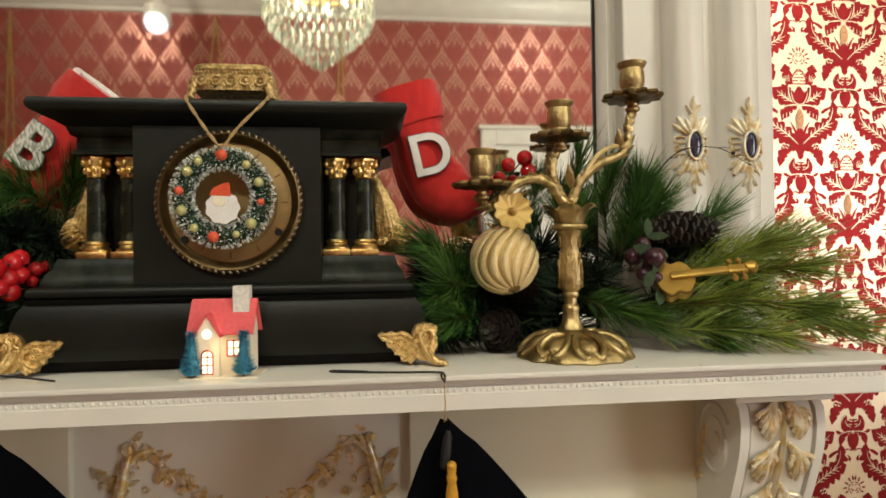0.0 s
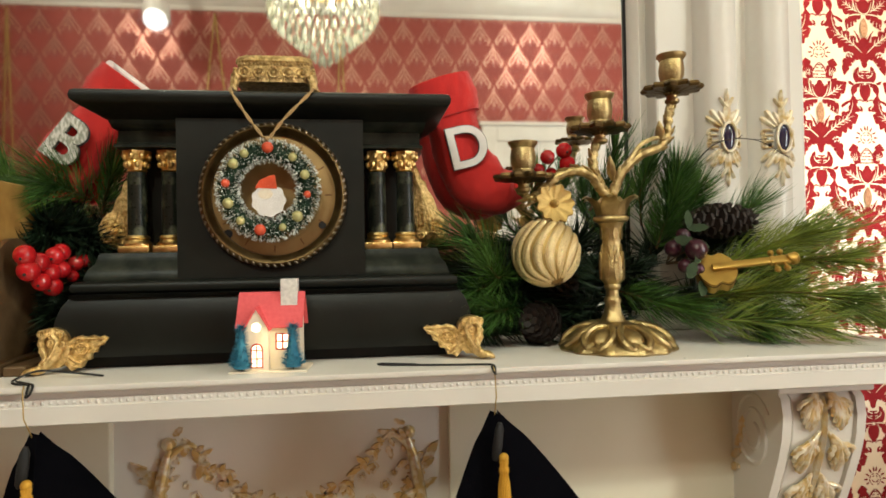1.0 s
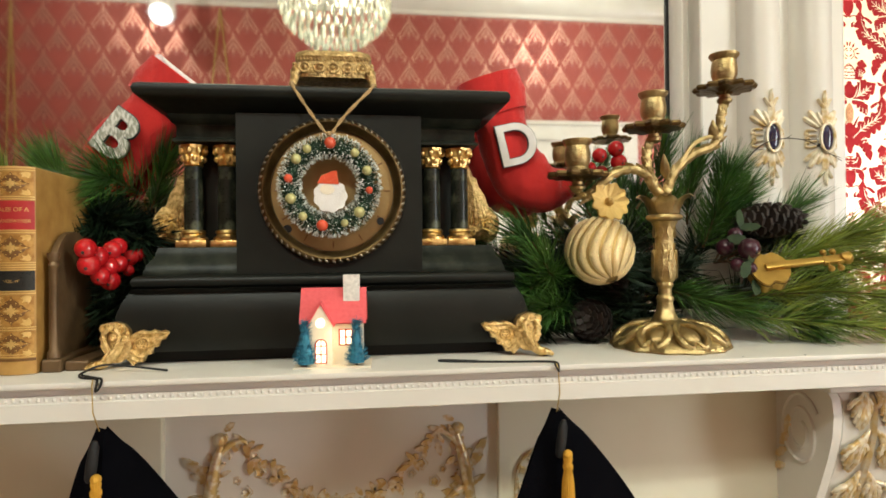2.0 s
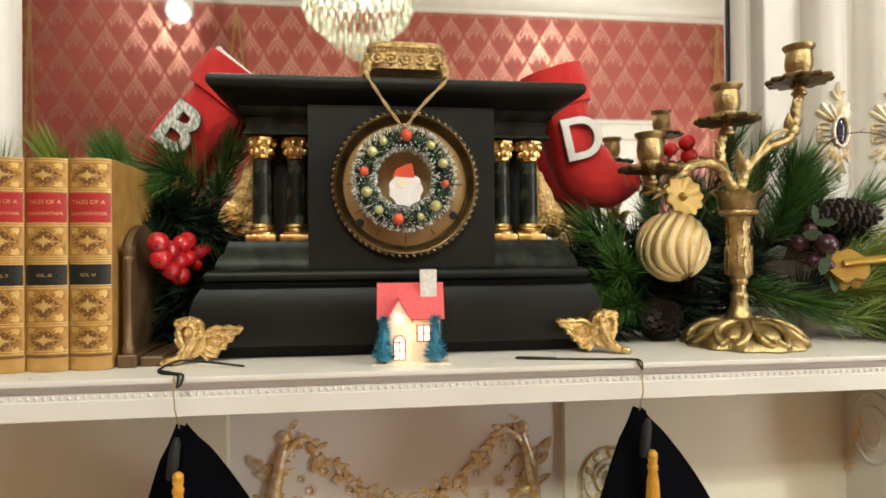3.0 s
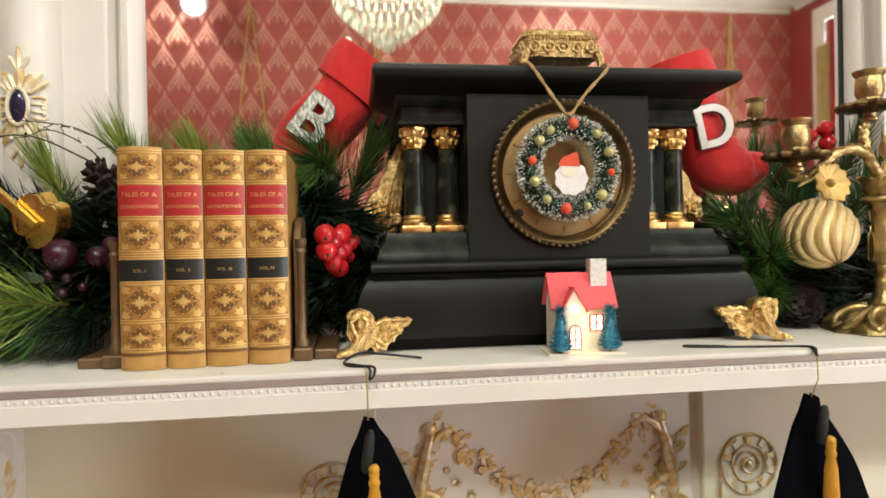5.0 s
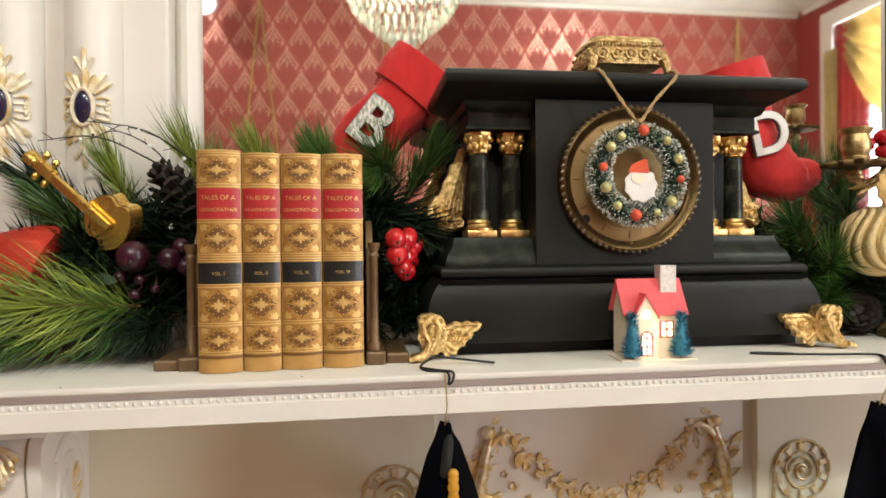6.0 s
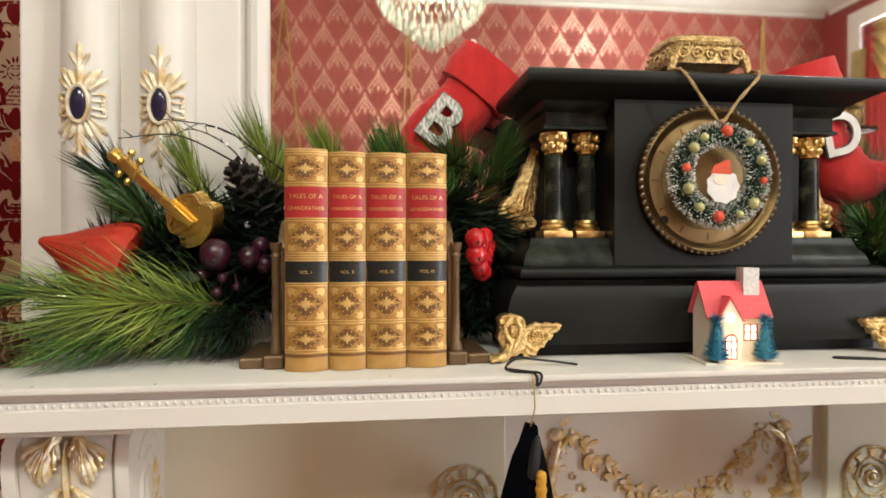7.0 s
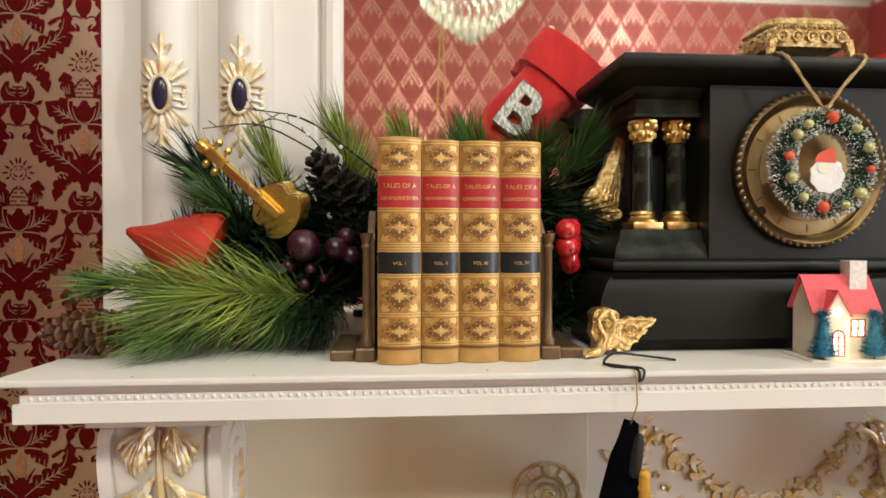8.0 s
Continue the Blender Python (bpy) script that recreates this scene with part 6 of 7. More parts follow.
def pouch(ax, ay, az, wl, wr_, dl, dr, label):
    t = thing("velvet_pouch", (ax, ay, az - 0.2), label, "pouch", "black velvet pouches under the shelf")
    A = Vector((ax, ay, az))
    L, R = Vector((-wl, -dl, -0.10)), Vector((wr_, dr, -0.10))
    rows = []
    n = 16
    for i in range(n + 1):
        s = i / n * 2.1
        row_f, row_b = [], []
        g = s ** 0.86
        e0, e1 = A + Vector((L.x * g - 0.006 * min(1, 5 * s), L.y * g, L.z * s)), A + Vector((R.x * g + 0.006 * min(1, 5 * s), min(R.y * g, 0.124), R.z * s))
        if s > 1.6:
            q = (s - 1.6) / 0.5
            e0, e1 = e0.lerp(A + Vector((0.02, 0.03, -0.235)), q * 0.9), e1.lerp(A + Vector((0.02, 0.03, -0.235)), q * 0.9)
        if i == 0:
            e0, e1 = A + Vector((-0.0035, 0, 0.003)), A + Vector((0.0035, 0.002, 0.003))
        fold = A + Vector((0.006, -0.004, -0.10 * s))
        for k in range(9):
            u = k / 8
            p = e0.lerp(fold, u / 0.4) if u < 0.4 else fold.lerp(e1, (u - 0.4) / 0.6)
            bulge = 0.010 * min(1, s * 2) * math.sin(math.pi * u)
            row_f.append(p + Vector((0, -bulge - 0.003 * math.sin(s * 5 + u * 4), 0)))
            row_b.append(p + Vector((0, 0.016 * min(1, s * 2) * math.sin(math.pi * u) + 0.003, 0)))
        rows.append(row_f + row_b[::-1])
    part("pouch", rings(bmesh.new(), rows), VELVET, t, "soft black velvet")
    T = A + Vector((-0.001, -0.016, -0.004))
    slide = part("slide", lathe(bmesh.new(), [(0.0026, -0.036), (0.0044, -0.033), (0.0048, -0.02), (0.0042, -0.006), (0.002, 0.0)], pose(T.x + 0.003, T.y - 0.002, T.z, 0, 8, 0), 14), BLACKCORD, t, "black cord slide")
    T = T + Vector((0.005, -0.006, -0.034))
    tas = part("tassel", lathe(bmesh.new(), [(0.00294, -0.075), (0.00686, -0.074), (0.00644, -0.045), (0.00525, -0.022), (0.00364, -0.013), (0.00462, -0.011), (0.00462, -0.008), (0.0035, -0.006), (0.00434, -0.002), (0.00315, 0.002)], pose(*T), 40, 0.05, 20), TASSEL, t, "gold silk tassel")
    part("tassel_bead", ball(bmesh.new(), T + Vector((0, 0, 0.002)), 0.0047, 12, 8), TASSEL, tas, "amber glass bead")
    part("thread", tube(bmesh.new(), [A + Vector((0.0, -0.003, 0.0)), (ax, 0.5965, az + 0.02), (ax - 0.001, 0.5972, SHELF - 0.003), (ax - 0.0015, 0.601, SHELF + 0.0012)], 0.0006, 6), THREAD, t, "thin gold thread over the shelf edge")
    return t


pouch(0.0735, 0.6090, 1.170, 0.044, 0.090, 0.014, 0.048, "black velvet pouch with gold tassel on a thread")
pouch(-0.3465, 0.6135, 1.170, 0.031, 0.040, 0.006, 0.082, "black velvet pouch with gold tassel on a thread")


def cord(name_pts, label):
    bm = bmesh.new()
    for pts in name_pts:
        tube(bm, curve(pts, 8), 0.0011, 6)
    t = tagged(part("cord_loop", bm, BLACKCORD), label, "cord")
    return t


S0 = SHELF + 0.0013
cord([[(0.0, 0.628, S0), (-0.034, 0.640, S0), (-0.030, 0.632, S0), (0.030, 0.618, S0), (0.066, 0.612, S0), (0.073, 0.601, S0), (0.0735, 0.5975, S0 - 0.006)], [(0.073, 0.606, S0), (0.070, 0.598, S0 - 0.001), (0.0735, 0.5972, S0 - 0.008)]], "thin black cord lying over the shelf edge")
cord([[(-0.296, 0.636, S0), (-0.330, 0.640, S0 + 0.004), (-0.352, 0.634, S0 + 0.007), (-0.366, 0.622, S0 + 0.002), (-0.362, 0.612, S0), (-0.347, 0.604, S0), (-0.3440, 0.5982, S0 - 0.003), (-0.3450, 0.5972, S0 - 0.010)],
      [(-0.366, 0.624, S0), (-0.350, 0.610, S0), (-0.3405, 0.600, S0), (-0.3415, 0.5972, S0 - 0.007), (-0.3450, 0.5970, S0 - 0.010)]], "thin black cord looped round the clock foot")

# ---- pine garlands ----


def needles(line, n, length, rnd, spread=0.8, width=0.0006, tip=0.3, droop=0.0, flat=1.0):
    """Long pine needles growing from a stem line."""
    verts, faces = [], []
    m = len(line)
    for i in range(int(n * 1.9)):
        f = rnd.random() ** 0.75
        x = f * (m - 1.001)
        k = int(x)
        p = line[k].lerp(line[k + 1], x - k)
        d = (line[k + 1] - line[k]).normalized()
        o = d.orthogonal().normalized()
        o.rotate(Matrix.Rotation(rnd.uniform(0, 2 * math.pi), 3, d))
        o.y *= flat
        sp = spread * rnd.uniform(0.45, 1.25) * (1 - 0.5 * f)
        v = (d + o * sp).normalized()
        ln = length * rnd.uniform(0.6, 1.12)
        bend_ = o * (-0.10 * ln) + Vector((0, 0, -droop * ln)) + d * 0.06 * ln
        q1, q2 = p + v * ln * 0.5, p + v * ln + bend_
        side = v.cross(Vector((rnd.uniform(-1, 1), rnd.uniform(-1, 1), rnd.uniform(-1, 1)))).normalized() * width
        b = len(verts)
        verts.extend((p - side, p + side, q1 - side, q1 + side, q2))
        faces.extend(((b, b + 1, b + 3, b + 2), (b + 2, b + 3, b + 4)))
    floor_ = SHELF + 0.0008
    return [(v.x, min(v.y, 0.858), max(v.z, floor_) if v.y > 0.6 and SHL < v.x < SHR else v.z) for v in verts], faces


def branch(parent, pts, n, length, material, seed, spread=0.8, width=0.00055, droop=0.0, flat=1.0):
    line = curve(pts, 6)
    b = part("branch", tube(bmesh.new(), line, 0.0016, 6), STEM, parent)
    nd = part("needles", needles(line, n, length, random.Random(seed), spread, width, droop=droop, flat=flat), material, b, "", False)
    nd["kind"] = "stuff"


gr = thing("pine_garland", (0.32, 0.73, SHELF), "green artificial pine garland lying along the shelf", "garland", "pine garlands")
branch(gr, [(0.120, 0.76, 1.30), (0.09, 0.735, 1.335), (0.070, 0.72, 1.345)], 170, 0.060, NEEDLE, 1, 1.1)
branch(gr, [(0.150, 0.76, 1.26), (0.115, 0.72, 1.262), (0.095, 0.698, 1.262)], 190, 0.055, NEEDLE, 2, 1.3)
branch(gr, [(0.150, 0.78, 1.30), (0.10, 0.74, 1.29), (0.075, 0.70, 1.285)], 120, 0.055, NEEDLE, 3, 1.1)
branch(gr, [(0.320, 0.76, 1.33), (0.332, 0.745, 1.38), (0.340, 0.735, 1.425)], 620, 0.050, NEEDLE, 4, 1.9, 0.00045)
branch(gr, [(0.340, 0.76, 1.34), (0.355, 0.75, 1.375), (0.370, 0.745, 1.405)], 320, 0.048, NEEDLE, 5, 1.8, 0.00045)
branch(gr, [(0.37, 0.73, 1.30), (0.43, 0.71, 1.325), (0.475, 0.69, 1.345)], 230, 0.072, NEEDLELIGHT, 6, 1.05, 0.0005)
branch(gr, [(0.36, 0.72, 1.27), (0.44, 0.69, 1.275), (0.52, 0.66, 1.265)], 360, 0.075, NEEDLELIGHT, 7, 1.05, 0.0005)
branch(gr, [(0.40, 0.74, 1.29), (0.48, 0.72, 1.31), (0.54, 0.70, 1.315)], 240, 0.075, NEEDLELIGHT, 8, 1.0, 0.0005)
branch(gr, [(0.33, 0.70, 1.245), (0.40, 0.68, 1.243), (0.47, 0.655, 1.238)], 260, 0.060, NEEDLELIGHT, 9, 1.3, 0.0005)
branch(gr, [(0.260, 0.75, 1.28), (0.29, 0.72, 1.268), (0.325, 0.695, 1.258)], 220, 0.060, NEEDLE, 10, 1.1)
branch(gr, [(0.400, 0.74, 1.25), (0.408, 0.71, 1.242), (0.412, 0.69, 1.240)], 160, 0.065, NEEDLE, 11, 1.4)
branch(gr, [(0.46, 0.70, 1.26), (0.52, 0.68, 1.25), (0.565, 0.655, 1.245)], 200, 0.062, NEEDLELIGHT, 12, 1.2, 0.0005)
branch(gr, [(0.20, 0.78, 1.34), (0.17, 0.77, 1.38), (0.165, 0.76, 1.42)], 120, 0.050, NEEDLE, 13, 1.0)
branch(gr, [(0.24, 0.78, 1.38), (0.262, 0.77, 1.42), (0.27, 0.76, 1.455)], 120, 0.055, NEEDLE, 14, 0.9)
# dark branches fill the back; their colour carries the shade there
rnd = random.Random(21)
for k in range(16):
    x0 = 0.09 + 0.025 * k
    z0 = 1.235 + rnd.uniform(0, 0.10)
    branch(gr, [(x0, 0.80, z0), (x0 + rnd.uniform(-0.03, 0.03), 0.775, z0 + 0.02), (x0 + rnd.uniform(-0.05, 0.05), 0.75, z0 + rnd.uniform(0, 0.05))], 120, 0.060, NEEDLESHADE, 30 + k, 1.3, 0.0011)

branch(gr, [(0.31, 0.78, 1.36), (0.30, 0.76, 1.40), (0.305, 0.75, 1.43)], 160, 0.060, NEEDLE, 15, 0.9)
branch(gr, [(0.36, 0.78, 1.31), (0.41, 0.76, 1.35), (0.45, 0.75, 1.385)], 190, 0.060, NEEDLE, 16, 1.2, 0.0005)
branch(gr, [(0.27, 0.78, 1.33), (0.26, 0.76, 1.36), (0.265, 0.75, 1.385)], 160, 0.055, NEEDLE, 17, 1.0)
branch(gr, [(0.44, 0.76, 1.29), (0.51, 0.75, 1.33), (0.555, 0.74, 1.35)], 150, 0.070, NEEDLELIGHT, 18, 1.0, 0.0005)
branch(gr, [(0.12, 0.74, 1.30), (0.10, 0.70, 1.30), (0.085, 0.68, 1.315)], 130, 0.055, NEEDLE, 19, 1.0)

# more darkened needles low down, for the shade behind the candelabrum
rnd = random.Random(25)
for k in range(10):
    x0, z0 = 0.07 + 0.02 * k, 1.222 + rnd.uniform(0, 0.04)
    branch(gr, [(x0, 0.79, z0), (x0 + rnd.uniform(-0.02, 0.02), 0.765, z0 + 0.01), (x0 + rnd.uniform(-0.03, 0.03), 0.745, z0 + rnd.uniform(0, 0.02))], 120, 0.048, NEEDLESHADE, 170 + k, 1.4, 0.0014)

gl = thing("pine_garland", (-0.66, 0.73, SHELF), "green artificial pine garland behind the leather books", "garland", "pine garlands")
branch(gl, [(-0.625, 0.700, 1.272), (-0.68, 0.676, 1.276), (-0.735, 0.660, 1.274)], 300, 0.085, NEEDLELIGHT, 51, 1.7, 0.0005)
branch(gl, [(-0.62, 0.735, 1.275), (-0.638, 0.715, 1.262), (-0.650, 0.700, 1.257)], 110, 0.070, NEEDLE, 52, 1.9, 0.00045)
branch(gl, [(-0.66, 0.72, 1.25), (-0.71, 0.69, 1.245), (-0.75, 0.665, 1.240)], 190, 0.060, NEEDLE, 53, 1.6, 0.0005)
branch(gl, [(-0.66, 0.76, 1.31), (-0.70, 0.76, 1.345), (-0.725, 0.755, 1.365)], 170, 0.060, NEEDLE, 54, 0.9)
branch(gl, [(-0.64, 0.78, 1.34), (-0.665, 0.775, 1.385), (-0.675, 0.77, 1.41)], 110, 0.060, NEEDLELIGHT, 55, 0.7)
branch(gl, [(-0.60, 0.79, 1.36), (-0.59, 0.785, 1.40), (-0.60, 0.78, 1.43)], 130, 0.065, NEEDLELIGHT, 56, 0.8)
branch(gl, [(-0.52, 0.81, 1.37), (-0.525, 0.80, 1.41), (-0.53, 0.795, 1.425)], 150, 0.055, NEEDLELIGHT, 57, 0.7)
branch(gl, [(-0.46, 0.81, 1.36), (-0.465, 0.80, 1.40), (-0.47, 0.79, 1.425)], 170, 0.050, NEEDLE, 58, 0.9)
# duller green chosen here for the shade between books and clock
branch(gl, [(-0.37, 0.80, 1.40), (-0.388, 0.77, 1.412), (-0.398, 0.752, 1.414)], 240, 0.070, NEEDLE, 59, 1.7, 0.00045)
branch(gl, [(-0.42, 0.80, 1.37), (-0.445, 0.785, 1.40), (-0.455, 0.775, 1.42)], 180, 0.060, NEEDLE, 60, 1.0)
branch(gl, [(-0.36, 0.80, 1.38), (-0.345, 0.78, 1.41), (-0.335, 0.77, 1.43)], 120, 0.060, NEEDLE, 61, 0.9)
branch(gl, [(-0.72, 0.71, 1.275), (-0.77, 0.69, 1.285), (-0.81, 0.68, 1.285)], 150, 0.045, NEEDLE, 62, 1.2, 0.0005)
# darkened needles put the shaded gap left of the books into colour
branch(gl, [(-0.600, 0.74, 1.262), (-0.612, 0.715, 1.252), (-0.618, 0.700, 1.248)], 150, 0.055, NEEDLESHADE, 63, 1.5)
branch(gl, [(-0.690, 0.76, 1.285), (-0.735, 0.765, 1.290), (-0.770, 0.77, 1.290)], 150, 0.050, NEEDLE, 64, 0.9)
# three runs of darkened needles stand in for shade behind this garland
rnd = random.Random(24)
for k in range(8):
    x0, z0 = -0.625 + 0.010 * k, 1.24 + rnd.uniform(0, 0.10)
    branch(gl, [(x0, 0.80, z0), (x0 + rnd.uniform(-0.02, 0.02), 0.77, z0 + 0.015), (x0 + rnd.uniform(-0.03, 0.03), 0.75, z0 + rnd.uniform(0, 0.03))], 130, 0.050, NEEDLESHADE, 150 + k, 1.4, 0.0014)
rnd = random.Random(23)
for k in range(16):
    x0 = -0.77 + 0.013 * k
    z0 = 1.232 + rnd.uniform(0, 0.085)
    branch(gl, [(x0, 0.80, z0), (x0 + rnd.uniform(-0.03, 0.03), 0.765, z0 + 0.02), (x0 + rnd.uniform(-0.04, 0.04), 0.735, z0 + rnd.uniform(0, 0.04))], 120, 0.055, NEEDLESHADE, 120 + k, 1.4, 0.0013)
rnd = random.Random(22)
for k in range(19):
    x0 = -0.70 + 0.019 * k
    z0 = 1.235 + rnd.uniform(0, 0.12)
    branch(gl, [(x0, 0.81, z0), (x0 + rnd.uniform(-0.03, 0.03), 0.79, z0 + 0.02), (x0 + rnd.uniform(-0.05, 0.05), 0.765, z0 + rnd.uniform(0, 0.05))], 110, 0.058, NEEDLESHADE, 70 + k, 1.3, 0.0011)

# shade between books and clock, put in as darkened needles
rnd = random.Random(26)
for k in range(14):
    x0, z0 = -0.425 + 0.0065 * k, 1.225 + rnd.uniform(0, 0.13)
    branch(gl, [(x0, 0.80, z0), (x0 + rnd.uniform(-0.015, 0.015), 0.775, z0 + 0.012), (x0 + rnd.uniform(-0.02, 0.02), 0.752, z0 + rnd.uniform(0, 0.025))], 120, 0.042, NEEDLESHADE, 210 + k, 1.4, 0.0014)


def pine_cone(c, axis, length, radius, material, label, seed=0, snow=False):
    t = thing("pine_cone", c, label, "pine cone")
    q = Vector(axis).normalized().to_track_quat("Z", "Y").to_matrix().to_4x4()
    m = Matrix.Translation(c) @ q
    core = part("core", lathe(bmesh.new(), [(radius * 0.7 * math.sin(math.pi * (0.12 + 0.82 * i / 8)) ** 0.8, -length / 2 + length * i / 8) for i in range(9)], m, 12), material, t)
    rnd = random.Random(seed)
    count = 70
    verts, faces, sv, sf = [], [], [], []
    for i in range(count):
        s = (i + 0.5) / count
        a = i * 2.39996
        r = radius * math.sin(math.pi * (0.14 + 0.80 * s)) ** 0.75
        zz = -length / 2 + length * s
        d = Vector((math.cos(a), math.sin(a), 0))
        tn = Vector((-math.sin(a), math.cos(a), 0))
        tipv = d * r * 1.08 + Vector((0, 0, zz + length * 0.07))
        root = d * r * 0.45 + Vector((0, 0, zz - length * 0.02))
        w, th = r * 0.40 + 0.0006, Vector((0, 0, 0.0014))
        k = len(verts)
        ring1 = [root - tn * w * 0.5, root + tn * w * 0.5, tipv + tn * w, tipv + d * 0.002 + Vector((0, 0, 0.0015)), tipv - tn * w]
        verts.extend([tuple(m @ (p + th)) for p in ring1] + [tuple(m @ (p - th)) for p in ring1])
        faces.append((k, k + 1, k + 2, k + 3, k + 4))
        faces.append((k + 9, k + 8, k + 7, k + 6, k + 5))
        for j in range(5):
            faces.append((k + j, k + 5 + j, k + 5 + (j + 1) % 5, k + (j + 1) % 5))
        if snow and rnd.random() < 0.3:
            sv.append(m @ tipv)
    ob = part("scale_cover", (verts, faces), material, core, "", False)
    ob["kind"] = "stuff"
    for p in sv[:14]:
        part("snow_tip", ball(bmesh.new(), p, rnd.uniform(0.002, 0.0036), 6, 5), SNOW, core)


pine_cone((0.157, 0.728, 1.245), (-0.55, -0.8, 0.15), 0.052, 0.022, CONE, "dark brown pine cone low in the garland", 1)
pine_cone((0.186, 0.752, 1.287), (0.2, -0.9, 0.5), 0.05, 0.022, CONE, "dark brown pine cone under the gold ball", 2)
pine_cone((0.378, 0.715, 1.362), (1, -0.2, 0.02), 0.078, 0.019, CONE, "dark pine cone lying on the garland", 3)
pine_cone((-0.594, 0.775, 1.360), (-0.50, -0.15, 0.80), 0.118, 0.027, CONE, "large dark pine cone with snowy tips", 4, True)
pine_cone((-0.812, 0.690, 1.2405), (-1, -0.3, 0.05), 0.078, 0.0185, CONELIGHT, "pale brown pine cone lying on the shelf", 5)


def berries(name, label, cat, balls, material, stem_to):
    t = thing(name, stem_to, label, cat)
    for x, y, zz, r in balls:
        r *= 0.92
        x, y, zz = x + 0.012, y + 0.004, zz - 0.001
        b = part("berry", ball(bmesh.new(), (x, y, zz), r, 16, 12), material, t)
        part("calyx", ball(bmesh.new(), (x + r * 0.1, y - r * 0.92, zz - r * 0.35), r * 0.15, 6, 5), CONE, b)
        part("twig", tube(bmesh.new(), curve([(x, y + r * 0.6, zz), ((x + stem_to[0]) / 2, (y + stem_to[1]) / 2, (zz + stem_to[2]) / 2 + 0.004), stem_to], 4), 0.0009, 5), STEM, b)


berries("berry_cluster", "cluster of shiny red berries beside the books", "berries", [(-0.3955, 0.672, 1.3348, 0.0115), (-0.394, 0.6758, 1.3192, 0.012), (-0.3825, 0.7045, 1.3339, 0.0105), (-0.3795, 0.712, 1.3376, 0.01), (-0.3845, 0.6995, 1.3164, 0.011), (-0.3835, 0.702, 1.3017, 0.011), (-0.3725, 0.7295, 1.3256, 0.009), (-0.3685, 0.7395, 1.3284, 0.0085), (-0.374, 0.7258, 1.3118, 0.007), (-0.3895, 0.687, 1.3274, 0.011), (-0.3885, 0.6895, 1.3072, 0.0105), (-0.3795, 0.712, 1.3192, 0.0105)], BERRY, (-0.365, 0.770, 1.30))
berries("berry_cluster", "small sprig of red berries behind the candelabrum", "berries", [(0.156, 0.719, 1.441, 0.0095), (0.176, 0.718, 1.449, 0.0105), (0.181, 0.722, 1.434, 0.0105), (0.147, 0.728, 1.427, 0.0085), (0.165, 0.735, 1.424, 0.008)], BERRY, (0.150, 0.765, 1.39))
berries("grape_cluster", "plum purple artificial grapes in the garland", "grapes", [(0.312, 0.668, 1.328, 0.0135), (0.300, 0.672, 1.310, 0.0085), (0.314, 0.668, 1.306, 0.0075), (0.296, 0.690, 1.330, 0.011), (0.306, 0.685, 1.345, 0.009)], GRAPE, (0.325, 0.745, 1.31))
berries("grape_cluster", "plum purple artificial grapes in the garland", "grapes", [(-0.641, 0.690, 1.320, 0.0165), (-0.612, 0.700, 1.317, 0.012), (-0.634, 0.686, 1.298, 0.0055), (-0.622, 0.690, 1.289, 0.005), (-0.640, 0.690, 1.284, 0.006), (-0.598, 0.705, 1.310, 0.010), (-0.603, 0.71, 1.328, 0.010), (-0.656, 0.70, 1.300, 0.007)], GRAPE, (-0.625, 0.755, 1.30))


def violin(c, m3, label, gold, size=1.0):
    """A toy violin along local x: body at the start, scroll at the end."""
    t = thing("toy_violin", c, label, "violin ornament")
    m = Matrix.Translation(c) @ m3 @ Matrix.Scale(size, 4)
    out = []
    for i in range(40):
        a = 2 * math.pi * i / 40
        waist = 1 - 0.26 * math.exp(-((math.cos(a)) / 0.28) ** 2)
        out.append((-0.004 + 0.021 * math.cos(a), 0.0250 * math.sin(a) * waist * (1 - 0.10 * math.cos(a))))
    bm = prism(bmesh.new(), [(u, v) for u, v in out], m @ Matrix.Translation((0, 0, -0.011)), 0.016, 0.0)
    bmesh.ops.bevel(bm, geom=[e for e in bm.edges if len(e.link_faces) == 2 and e.calc_face_angle(0) > 1.0], offset=0.0040, segments=4, affect="EDGES")
    body = part("body", bm, gold, t, "gold painted violin body")
    rim = [m @ Vector((u * 1.01 - 0.00004, v * 1.01, 0.0012)) for u, v in out]
    part("purfling", tube(bmesh.new(), rim + rim[:2], 0.0008, 5), BRONZE, body)
    bm = box(bmesh.new(), -0.010, 0.052, -0.0042, 0.0042, 0.0052, 0.0105, 0.0012)
    bm.transform(m)
    part("neck", bm, gold, t)
    bm = box(bmesh.new(), 0.052, 0.074, -0.0050, 0.0050, 0.0030, 0.0100, 0.0015)
    bm.transform(m)
    part("peg_box", bm, gold, t)
    bm = tube(bmesh.new(), [m @ Vector((0.073 + 0.010 * i / 6, 0, 0.0065 + 0.004 * math.sin(i))) for i in range(7)], [0.0045, 0.0055, 0.0062, 0.0064, 0.006, 0.0045, 0.002], 10)
    part("scroll", bm, gold, t)
    for k, u in enumerate((0.057, 0.067)):
        for s in (-1, 1):
            bm = tube(bmesh.new(), [m @ Vector((u, 0, 0.0065)), m @ Vector((u, s * 0.008, 0.0065)), m @ Vector((u, s * 0.0095, 0.0065)), m @ Vector((u, s * 0.013, 0.0065)), m @ Vector((u, s * 0.0150, 0.0065))], [0.0014, 0.0014, 0.0032, 0.0036, 0.0015], 8)
            part("peg", bm, gold, t)


violin((0.350, 0.668, 1.303), Euler((radians(50), radians(-6), radians(-14))).to_matrix().to_4x4(), "matt gold toy violin lying in the garland", GOLDPAINT)
